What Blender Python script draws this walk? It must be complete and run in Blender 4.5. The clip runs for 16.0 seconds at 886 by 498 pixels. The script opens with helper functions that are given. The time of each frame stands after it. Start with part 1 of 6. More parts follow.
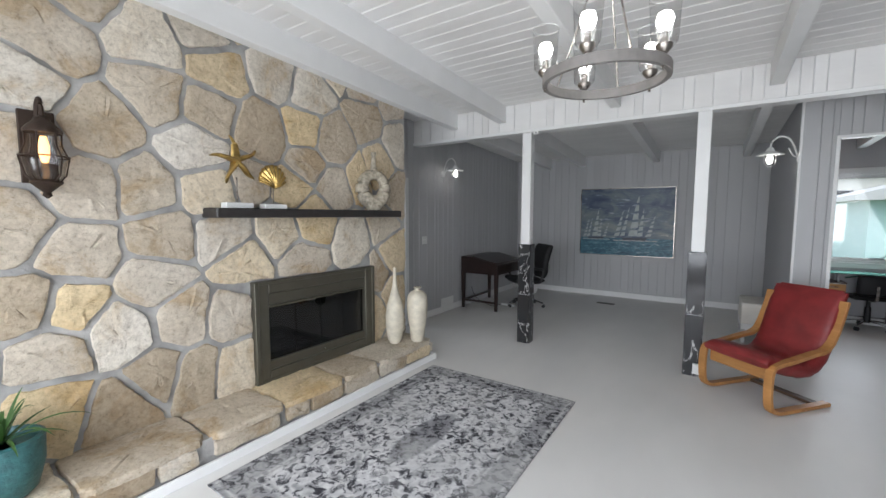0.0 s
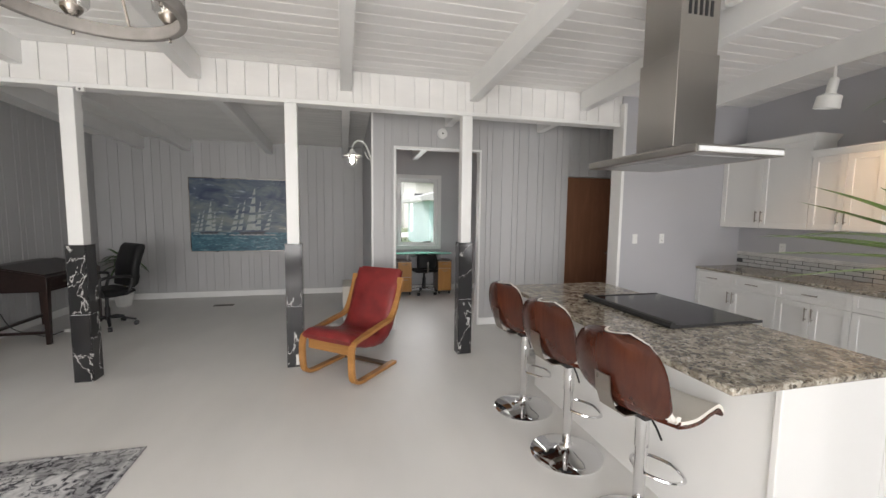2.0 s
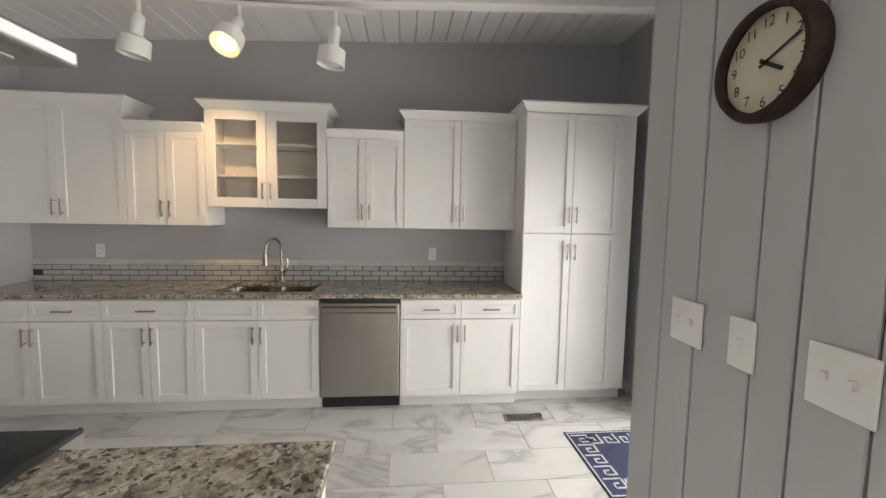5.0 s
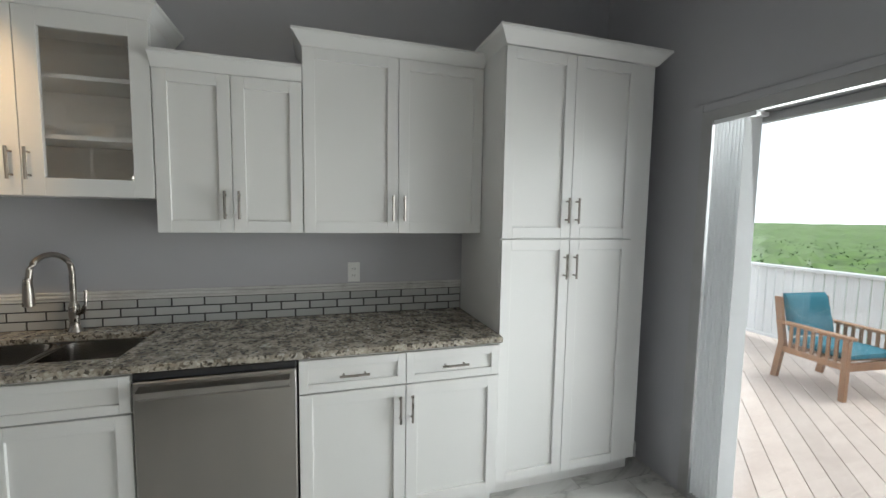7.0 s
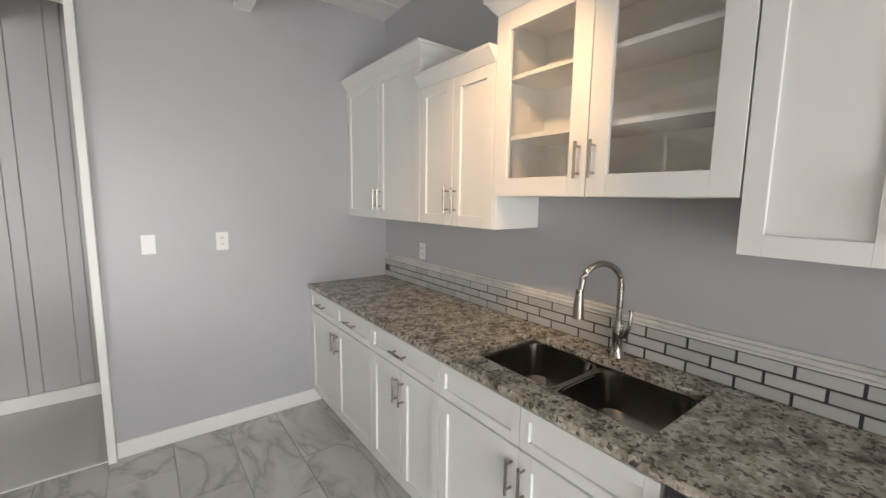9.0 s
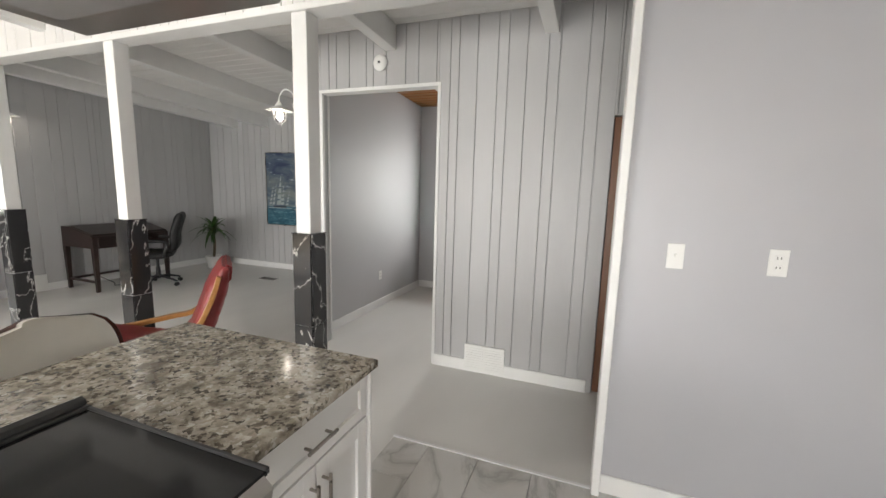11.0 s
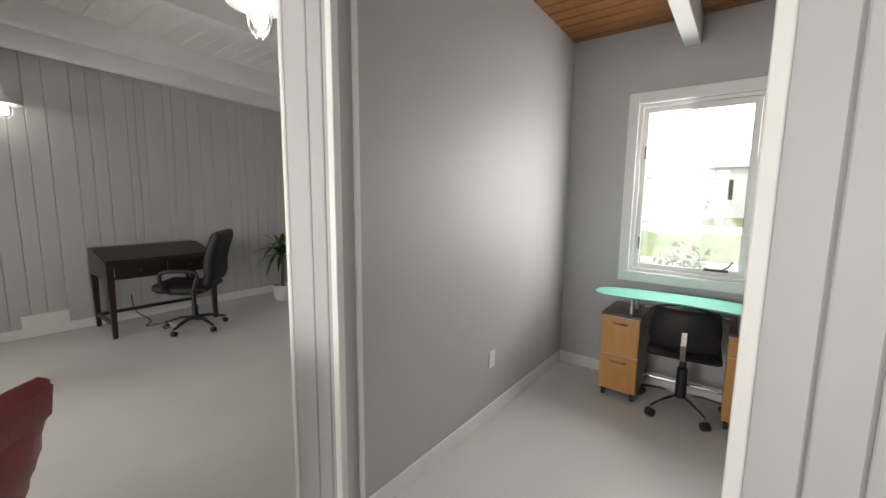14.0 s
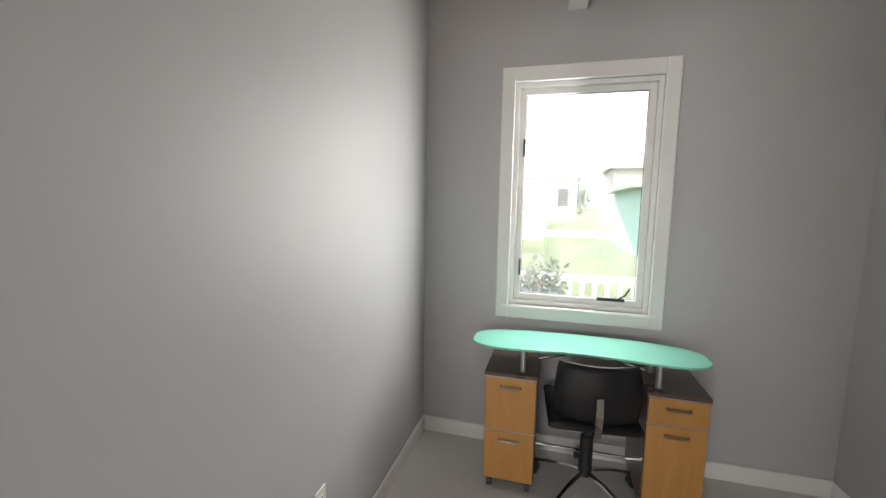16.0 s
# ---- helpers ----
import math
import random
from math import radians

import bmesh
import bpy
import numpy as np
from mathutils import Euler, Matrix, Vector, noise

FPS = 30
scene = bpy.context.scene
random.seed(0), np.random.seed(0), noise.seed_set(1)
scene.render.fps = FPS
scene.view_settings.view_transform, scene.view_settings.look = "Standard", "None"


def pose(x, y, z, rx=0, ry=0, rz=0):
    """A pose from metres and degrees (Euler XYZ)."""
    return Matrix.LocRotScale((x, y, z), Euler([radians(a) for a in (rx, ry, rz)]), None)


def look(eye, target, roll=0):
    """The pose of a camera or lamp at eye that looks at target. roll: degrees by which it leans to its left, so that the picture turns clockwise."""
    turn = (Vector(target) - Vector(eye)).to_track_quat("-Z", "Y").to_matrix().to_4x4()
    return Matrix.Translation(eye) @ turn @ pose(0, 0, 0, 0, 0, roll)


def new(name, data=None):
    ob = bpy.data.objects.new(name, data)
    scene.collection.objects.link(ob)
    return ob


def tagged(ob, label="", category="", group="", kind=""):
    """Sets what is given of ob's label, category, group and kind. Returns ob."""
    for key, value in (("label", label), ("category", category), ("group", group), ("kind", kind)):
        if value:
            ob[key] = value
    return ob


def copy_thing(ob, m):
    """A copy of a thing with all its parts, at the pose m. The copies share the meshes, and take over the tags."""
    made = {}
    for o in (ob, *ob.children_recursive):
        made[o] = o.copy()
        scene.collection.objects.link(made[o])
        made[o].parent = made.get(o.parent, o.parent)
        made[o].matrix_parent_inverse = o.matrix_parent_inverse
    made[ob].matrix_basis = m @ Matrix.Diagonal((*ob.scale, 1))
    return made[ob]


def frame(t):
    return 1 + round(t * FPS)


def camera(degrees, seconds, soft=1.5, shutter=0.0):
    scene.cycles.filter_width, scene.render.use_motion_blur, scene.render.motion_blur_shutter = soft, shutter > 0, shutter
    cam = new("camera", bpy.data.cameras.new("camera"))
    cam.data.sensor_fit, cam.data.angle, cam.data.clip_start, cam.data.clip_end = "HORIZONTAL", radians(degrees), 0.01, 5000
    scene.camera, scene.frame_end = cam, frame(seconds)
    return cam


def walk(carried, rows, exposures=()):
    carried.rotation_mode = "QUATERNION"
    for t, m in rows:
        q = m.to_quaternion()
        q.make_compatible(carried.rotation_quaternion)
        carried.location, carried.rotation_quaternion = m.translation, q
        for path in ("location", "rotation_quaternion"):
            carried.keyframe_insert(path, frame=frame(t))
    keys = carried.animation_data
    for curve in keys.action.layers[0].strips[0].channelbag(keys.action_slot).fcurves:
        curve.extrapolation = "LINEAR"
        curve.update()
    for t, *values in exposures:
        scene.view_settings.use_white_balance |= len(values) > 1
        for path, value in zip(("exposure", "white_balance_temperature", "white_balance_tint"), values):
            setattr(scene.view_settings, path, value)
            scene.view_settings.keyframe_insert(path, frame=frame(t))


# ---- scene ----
cam = camera(96.0, 16.0)
PATH = [
    (0, (0.135, -0.279, 1.568), (-0.982, 1.371, 1.401), 0.1),
    (0.5, (0.158, -0.224, 1.553), (-0.675, 1.586, 1.382), 0.2),
    (1, (0.226, -0.135, 1.542), (-0.264, 1.797, 1.367), 0.3),
    (1.5, (0.372, 0.033, 1.533), (0.268, 2.021, 1.35), 0.3),
    (2, (0.499, 0.186, 1.541), (0.98, 2.119, 1.359), 0.7),
    (2.4, (0.602, 0.314, 1.539), (1.48, 2.101, 1.352), 0.9),
    (2.5, (0.62, 0.367, 1.55), (1.591, 2.104, 1.355), 0.8),
    (3, (0.716, 0.636, 1.553), (2.106, 2.06, 1.351), 1.0),
    (3.5, (0.935, 0.816, 1.511), (2.627, 1.865, 1.315), 0.9),
    (4, (1.206, 0.964, 1.502), (3.113, 1.537, 1.32), 1.2),
    (4.5, (1.467, 1.092, 1.514), (3.454, 1.232, 1.332), 1.0),
    (4.7, (1.585, 1.105, 1.523), (3.577, 1.1, 1.347), 1.0),
    (7, (3.032, 1.035, 1.504), (4.94, 0.458, 1.338), 0.9),
    (7.5, (3.294, 1.058, 1.495), (5.283, 0.941, 1.327), 0.9),
    (8, (3.539, 1.181, 1.538), (5.469, 1.658, 1.317), 0.8),
    (8.5, (3.69, 1.282, 1.538), (5.388, 2.312, 1.298), 1.0),
    (9, (3.84, 1.369, 1.548), (5.039, 2.95, 1.296), 0.8),
    (9.5, (3.799, 1.527, 1.535), (4.417, 3.411, 1.273), 1.0),
    (10, (3.722, 1.723, 1.533), (3.796, 3.703, 1.259), 1.0),
    (10.2, (3.683, 1.796, 1.53), (3.59, 3.775, 1.257), 1.3),
    (12.3, (3.117, 3.163, 1.522), (1.866, 4.694, 1.219), 0.5),
    (12.5, (3.042, 3.326, 1.536), (1.766, 4.838, 1.242), 0.5),
    (13, (2.796, 3.701, 1.522), (1.502, 5.2, 1.239), 0.5),
    (13.5, (2.54, 4.061, 1.528), (1.261, 5.572, 1.239), 0.4),
    (14, (2.26, 4.461, 1.468), (1.051, 6.033, 1.207), 0.6),
    (14.5, (2.064, 4.769, 1.462), (0.917, 6.387, 1.2), 1.3),
    (15, (1.894, 5.067, 1.471), (0.925, 6.797, 1.212), 0.4),
    (15.5, (1.799, 5.356, 1.475), (1.034, 7.189, 1.245), 0.4),
    (16, (1.742, 5.491, 1.489), (1.227, 7.41, 1.263), 1.0),
]
EXPOSURES = [(0.0, 0.10, 5850, 10), (0.5, 0.22, 5800, 10), (1.5, 0.38, 5900, 10), (2.0, 0.36, 6500, 12), (2.5, 0.40, 6700, 10), (4.5, 0.50, 6800, 10), (7.0, 0.14, 6150, 4), (8.0, 0.64, 7100, 10), (8.5, 0.74, 6500, 10), (9.0, 0.70, 6500, 10), (10.0, 0.86, 6550, 10),
             (12.5, 0.92, 6650, 10), (13.5, 0.92, 6650, 10), (14.5, 0.96, 6700, 10), (16.0, 0.98, 6700, 10)]
SKY = 0.16
W_SOUTH, W_KITCHEN, W_OFFICE, W_BED = 195, 34, 14, 16
walk(cam, [(t, look(e, g, r)) for t, e, g, r in PATH], EXPOSURES)

# ---- world and large lights ----
world = bpy.data.worlds.new("overcast_sky")
scene.world = world
world.use_nodes = True
wn, wl = world.node_tree.nodes, world.node_tree.links
sky = wn.new("ShaderNodeTexSky")
sky.sky_type, sky.sun_disc = "NISHITA", False
sky.sun_elevation, sky.sun_rotation = radians(50), radians(200)
cloud = wn.new("ShaderNodeTexNoise")
cloud.inputs["Scale"].default_value = 2.5
cloud.inputs["Detail"].default_value = 6
cramp = wn.new("ShaderNodeValToRGB")
cramp.color_ramp.elements[0].position, cramp.color_ramp.elements[1].position = 0.3, 0.7
cramp.color_ramp.elements[0].color = (8.5, 8.8, 9.2, 1)
cramp.color_ramp.elements[1].color = (11, 11, 11, 1)
smix = wn.new("ShaderNodeMixRGB")
smix.inputs[0].default_value = 0.85
wl.new(cloud.outputs["Fac"], cramp.inputs["Fac"])
wl.new(sky.outputs["Color"], smix.inputs[1])
wl.new(cramp.outputs["Color"], smix.inputs[2])
wl.new(smix.outputs[0], wn["Background"].inputs["Color"])
wn["Background"].inputs["Strength"].default_value = SKY

sun = new("sun", bpy.data.lights.new("sun", "SUN"))
sun.data.energy, sun.data.angle, sun.data.color = 1.5, radians(20), (1, 0.96, 0.9)
sun.matrix_world = look((0, 0, 20), (3, 14, 0))


def window_light(name, x, y, z, w, h, toward, watts, color=(1.0, 0.985, 0.955), spread=175):
    lamp = new(name, bpy.data.lights.new(name, "AREA"))
    lamp.data.shape, lamp.data.size, lamp.data.size_y = "RECTANGLE", w, h
    lamp.data.energy, lamp.data.color, lamp.data.spread = watts, color, radians(spread)
    lamp.matrix_world = look((x, y, z), toward)
    return lamp


# The south window is out of view, assumed because daylight comes from there.
window_light("daylight_south_window", -0.4, -2.27, 1.3, 4.2, 2.1, (-0.4, 2, -0.9), W_SOUTH)
window_light("daylight_kitchen_door", 3.8, -0.96, 1.05, 1.6, 1.95, (3.75, 3, 0.7), W_KITCHEN, spread=125)
window_light("daylight_office_window", 1.90, 8.03, 1.54, 0.64, 1.14, (0.6, 5.6, 1.0), W_OFFICE)
window_light("daylight_bedroom_window", -5.93, 2.9, 1.5, 0.9, 1.1, (0, 3.6, 1.0), W_BED)


def bulb_light(name, x, y, z, watts, color=(1, 0.9, 0.78), r=0.03):
    lamp = new(name, bpy.data.lights.new(name, "POINT"))
    lamp.data.energy, lamp.data.color, lamp.data.shadow_soft_size = watts, color, r
    lamp.location = (x, y, z)
    return lamp


# ---- materials ----
def node(nt, kind, **values):
    n = nt.nodes.new(kind)
    for k, v in values.items():
        n.inputs[k.replace("_", " ")].default_value = v
    return n


def start(name):
    m = bpy.data.materials.new(name)
    m.use_nodes = True
    nt = m.node_tree
    return m, nt, nt.nodes["Principled BSDF"]


def ramp(nt, source, stops):
    r = nt.nodes.new("ShaderNodeValToRGB")
    els = r.color_ramp.elements
    while len(els) < len(stops):
        els.new(0.5)
    for e, (p, c) in zip(els, stops):
        e.position, e.color = p, (*c, 1)
    nt.links.new(source, r.inputs["Fac"])
    return r


def coords(nt, stretch=(1, 1, 1), turn=(0, 0, 0), shift=False):
    """Object coordinates, stretched, and moved at random from piece to piece."""
    tc = nt.nodes.new("ShaderNodeTexCoord")
    mp = nt.nodes.new("ShaderNodeMapping")
    mp.inputs["Scale"].default_value = stretch
    mp.inputs["Rotation"].default_value = turn
    nt.links.new(tc.outputs["Object"], mp.inputs["Vector"])
    if not shift:
        return mp.outputs["Vector"]
    info = nt.nodes.new("ShaderNodeObjectInfo")
    mul = nt.nodes.new("ShaderNodeMath")
    mul.operation = "MULTIPLY"
    mul.inputs[1].default_value = 37.0
    nt.links.new(info.outputs["Random"], mul.inputs[0])
    add = nt.nodes.new("ShaderNodeVectorMath")
    nt.links.new(mp.outputs["Vector"], add.inputs[0])
    nt.links.new(mul.outputs[0], add.inputs[1])
    return add.outputs[0]


def noise_tex(nt, vec, scale, detail=4, rough=0.55, distort=0.0):
    n = node(nt, "ShaderNodeTexNoise", Scale=scale, Detail=detail, Roughness=rough, Distortion=distort)
    nt.links.new(vec, n.inputs["Vector"])
    return n.outputs["Fac"]


def bumped(nt, bsdf, height, strength, distance=0.01):
    b = node(nt, "ShaderNodeBump", Strength=strength, Distance=distance)
    nt.links.new(height, b.inputs["Height"])
    nt.links.new(b.outputs["Normal"], bsdf.inputs["Normal"])


def vary_piece(nt, colour, amount):
    """Brightness that differs a little from piece to piece."""
    info = nt.nodes.new("ShaderNodeObjectInfo")
    mr = nt.nodes.new("ShaderNodeMapRange")
    mr.inputs["To Min"].default_value, mr.inputs["To Max"].default_value = 1 - amount, 1 + amount
    nt.links.new(info.outputs["Random"], mr.inputs["Value"])
    hsv = nt.nodes.new("ShaderNodeHueSaturation")
    nt.links.new(mr.outputs[0], hsv.inputs["Value"])
    nt.links.new(colour, hsv.inputs["Color"])
    return hsv.outputs["Color"]


def plain(name, c, rough=0.5, metal=0.0, spread=0.06, scale=6.0, fine=120.0, bump=0.08, stretch=(1, 1, 1), piece=0.0, wear=0.08, spec=0.5):
    """A painted, cast or brushed surface: two scales of variation and fine relief."""
    m, nt, b = start(name)
    v = coords(nt, stretch, shift=piece > 0)
    big, small = noise_tex(nt, v, scale, 3), noise_tex(nt, v, fine, 3)
    lo, hi = tuple(x * (1 - spread) for x in c), tuple(min(1, x * (1 + spread)) for x in c)
    col = ramp(nt, big, [(0.3, lo), (0.7, hi)]).outputs["Color"]
    if piece:
        col = vary_piece(nt, col, piece)
    nt.links.new(col, b.inputs["Base Color"])
    rr = nt.nodes.new("ShaderNodeMapRange")
    rr.inputs["To Min"].default_value, rr.inputs["To Max"].default_value = max(0.02, rough - wear), min(1, rough + wear)
    nt.links.new(big, rr.inputs["Value"])
    nt.links.new(rr.outputs[0], b.inputs["Roughness"])
    b.inputs["Metallic"].default_value = metal
    b.inputs["Specular IOR Level"].default_value = spec
    bumped(nt, b, small, bump, 0.004)
    return m


def wood(name, dark, light, along="y", scale=5.0, rough=0.4, piece=0.15):
    m, nt, b = start(name)
    st = {"x": (0.12, 1, 1), "y": (1, 0.12, 1), "z": (1, 1, 0.12)}[along]
    v = coords(nt, st, shift=True)
    grain = noise_tex(nt, v, scale * 6, 6, 0.65, 1.2)
    broad = noise_tex(nt, v, scale, 3, 0.5, 0.8)
    mix = nt.nodes.new("ShaderNodeMath")
    mix.operation = "MULTIPLY_ADD"
    mix.inputs[1].default_value, mix.inputs[2].default_value = 0.6, 0.0
    nt.links.new(grain, mix.inputs[0])
    half = nt.nodes.new("ShaderNodeMath")
    half.operation = "MULTIPLY"
    half.inputs[1].default_value = 0.4
    nt.links.new(broad, half.inputs[0])
    nt.links.new(half.outputs[0], mix.inputs[2])
    col = ramp(nt, mix.outputs[0], [(0.34, dark), (0.66, light)]).outputs["Color"]
    nt.links.new(vary_piece(nt, col, piece), b.inputs["Base Color"])
    b.inputs["Roughness"].default_value = rough
    bumped(nt, b, grain, 0.12, 0.003)
    return m


def stone_mat():
    """Split limestone: one tone a stone, rusty patches, a fine crumbly grain and small pits; relief shade is in the
    colour.
    """
    m, nt, b = start("limestone")
    v = coords(nt, shift=True)
    info = nt.nodes.new("ShaderNodeObjectInfo")
    base = ramp(nt, info.outputs["Random"], [(0.0, (0.47, 0.405, 0.31)), (0.2, (0.56, 0.52, 0.45)), (0.36, (0.44, 0.38, 0.29)), (0.55, (0.66, 0.635, 0.58)),
                                             (0.7, (0.62, 0.51, 0.32)), (0.82, (0.50, 0.445, 0.36)), (0.92, (0.36, 0.295, 0.21)), (1.0, (0.56, 0.52, 0.44))])
    stain = ramp(nt, noise_tex(nt, v, 2.6, 7, 0.68, 0.6), [(0.36, (0.80, 0.68, 0.52)), (0.48, (1.0, 0.97, 0.93)), (0.64, (1.15, 1.14, 1.13))])
    # Grain contrast and dark pits put relief shade into the colour.
    grain = ramp(nt, noise_tex(nt, v, 34, 10, 0.85), [(0.36, (0.56, 0.51, 0.45)), (0.46, (1.0, 0.99, 0.98)), (0.62, (1.3, 1.3, 1.3))])
    pits = ramp(nt, noise_tex(nt, v, 95, 3, 0.6), [(0.28, (0.45, 0.40, 0.34)), (0.36, (1, 1, 1))])
    col = base.outputs[0]
    for other, f in ((stain, 0.9), (grain, 0.85), (pits, 0.7)):
        mx = nt.nodes.new("ShaderNodeMixRGB")
        mx.blend_type, mx.inputs[0].default_value = "MULTIPLY", f
        nt.links.new(col, mx.inputs[1])
        nt.links.new(other.outputs[0], mx.inputs[2])
        col = mx.outputs[0]
    nt.links.new(col, b.inputs["Base Color"])
    b.inputs["Roughness"].default_value = 0.9
    bumped(nt, b, noise_tex(nt, v, 30, 10, 0.85), 0.6, 0.025)
    return m


def granite_mat():
    m, nt, b = start("speckled_granite")
    v = coords(nt)
    vo = node(nt, "ShaderNodeTexVoronoi", Scale=82.0)
    vo.inputs["Randomness"].default_value = 1.0
    warp = node(nt, "ShaderNodeTexNoise", Scale=60.0, Detail=3.0)
    nt.links.new(v, warp.inputs["Vector"])
    add = nt.nodes.new("ShaderNodeMixRGB")
    add.inputs[0].default_value = 0.03
    nt.links.new(v, add.inputs[1])
    nt.links.new(warp.outputs["Color"], add.inputs[2])
    nt.links.new(add.outputs[0], vo.inputs["Vector"])
    sep = nt.nodes.new("ShaderNodeSeparateColor")
    nt.links.new(vo.outputs["Color"], sep.inputs[0])
    cells = ramp(nt, sep.outputs[0], [(0.0, (0.06, 0.053, 0.046)), (0.14, (0.15, 0.13, 0.105)), (0.30, (0.34, 0.31, 0.26)), (0.62, (0.49, 0.46, 0.40)), (0.85, (0.31, 0.27, 0.225)), (1.0, (0.60, 0.585, 0.55))])
    blot = ramp(nt, noise_tex(nt, v, 14, 5, 0.6), [(0.38, (0.42, 0.39, 0.35)), (0.52, (0.95, 0.93, 0.89)), (0.66, (1.12, 1.10, 1.06))])
    mx = nt.nodes.new("ShaderNodeMixRGB")
    mx.blend_type, mx.inputs[0].default_value = "MULTIPLY", 0.9
    nt.links.new(cells.outputs[0], mx.inputs[1])
    nt.links.new(blot.outputs[0], mx.inputs[2])
    nt.links.new(mx.outputs[0], b.inputs["Base Color"])
    b.inputs["Roughness"].default_value = 0.12
    bumped(nt, b, noise_tex(nt, v, 90, 2), 0.02, 0.002)
    return m


def marble_mat(name, base, vein, vscale, width, rough, soft, base2=None, warp=1.4):
    """Veined stone: thin lines where a warped noise crosses its middle."""
    m, nt, b = start(name)
    v = coords(nt, (1, 0.45, 0.45) if soft else (1, 1, 0.6), (0.4, 0.3, 0.7), shift=True)
    n = noise_tex(nt, v, vscale, 6, 0.55, warp)
    sub = nt.nodes.new("ShaderNodeMath")
    sub.operation = "SUBTRACT"
    sub.inputs[1].default_value = 0.5
    nt.links.new(n, sub.inputs[0])
    ab = nt.nodes.new("ShaderNodeMath")
    ab.operation = "ABSOLUTE"
    nt.links.new(sub.outputs[0], ab.inputs[0])
    lines = ramp(nt, ab.outputs[0], [(0.0, vein), (width, tuple(0.5 * (x + y) for x, y in zip(vein, base)) if soft else base), (width * (4 if soft else 2.2), base)])
    cl = ramp(nt, noise_tex(nt, v, vscale * 0.6, 4, 0.6), [(0.35, base2 or (0.8, 0.8, 0.8)), (0.65, (1, 1, 1))])
    mx = nt.nodes.new("ShaderNodeMixRGB")
    mx.blend_type, mx.inputs[0].default_value = "MULTIPLY", 0.8
    nt.links.new(lines.outputs[0], mx.inputs[1])
    nt.links.new(cl.outputs[0], mx.inputs[2])
    nt.links.new(mx.outputs[0], b.inputs["Base Color"])
    b.inputs["Roughness"].default_value = rough
    return m


def glass_mat(name, tint=(1, 1, 1), gloss_rough=0.0, see=1.0):
    """A thin pane: clear, with Fresnel gloss."""
    m, nt, b = start(name)
    nt.nodes.remove(b)
    tr = nt.nodes.new("ShaderNodeBsdfTransparent")
    tr.inputs["Color"].default_value = (*(x * see for x in tint), 1)
    gl = nt.nodes.new("ShaderNodeBsdfGlossy")
    gl.inputs["Roughness"].default_value = gloss_rough
    lw = nt.nodes.new("ShaderNodeLayerWeight")
    pw = nt.nodes.new("ShaderNodeMath")
    pw.operation = "POWER"
    pw.inputs[1].default_value = 4.0
    nt.links.new(lw.outputs["Facing"], pw.inputs[0])
    fr = nt.nodes.new("ShaderNodeMath")
    fr.operation = "MULTIPLY_ADD"
    fr.inputs[1].default_value, fr.inputs[2].default_value = 0.85, 0.06
    nt.links.new(pw.outputs[0], fr.inputs[0])
    mx = nt.nodes.new("ShaderNodeMixShader")
    nt.links.new(fr.outputs[0], mx.inputs[0])
    nt.links.new(tr.outputs[0], mx.inputs[1])
    nt.links.new(gl.outputs[0], mx.inputs[2])
    nt.links.new(mx.outputs[0], nt.nodes["Material Output"].inputs["Surface"])
    return m


def hazy_glass_mat():
    """A pane with a thin veil that scatters daylight, painted in for outdoor glare."""
    m = glass_mat("glare_veiled_pane")
    nt = m.node_tree
    out = nt.nodes["Material Output"]
    clear = out.inputs["Surface"].links[0].from_socket
    veil = nt.nodes.new("ShaderNodeBsdfTranslucent")
    veil.inputs["Color"].default_value = (0.9, 0.92, 0.92, 1)
    amount = ramp(nt, noise_tex(nt, coords(nt), 4, 5, 0.6), [(0.3, (0.022, 0.022, 0.022)), (0.7, (0.03, 0.03, 0.03))])
    mx = nt.nodes.new("ShaderNodeMixShader")
    nt.links.new(amount.outputs[0], mx.inputs[0])
    nt.links.new(clear, mx.inputs[1])
    nt.links.new(veil.outputs[0], mx.inputs[2])
    nt.links.new(mx.outputs[0], out.inputs["Surface"])
    return m


def glow_mat(name, c, strength):
    m, nt, b = start(name)
    b.inputs["Base Color"].default_value = (*c, 1)
    b.inputs["Emission Color"].default_value = (*c, 1)
    b.inputs["Emission Strength"].default_value = strength
    return m


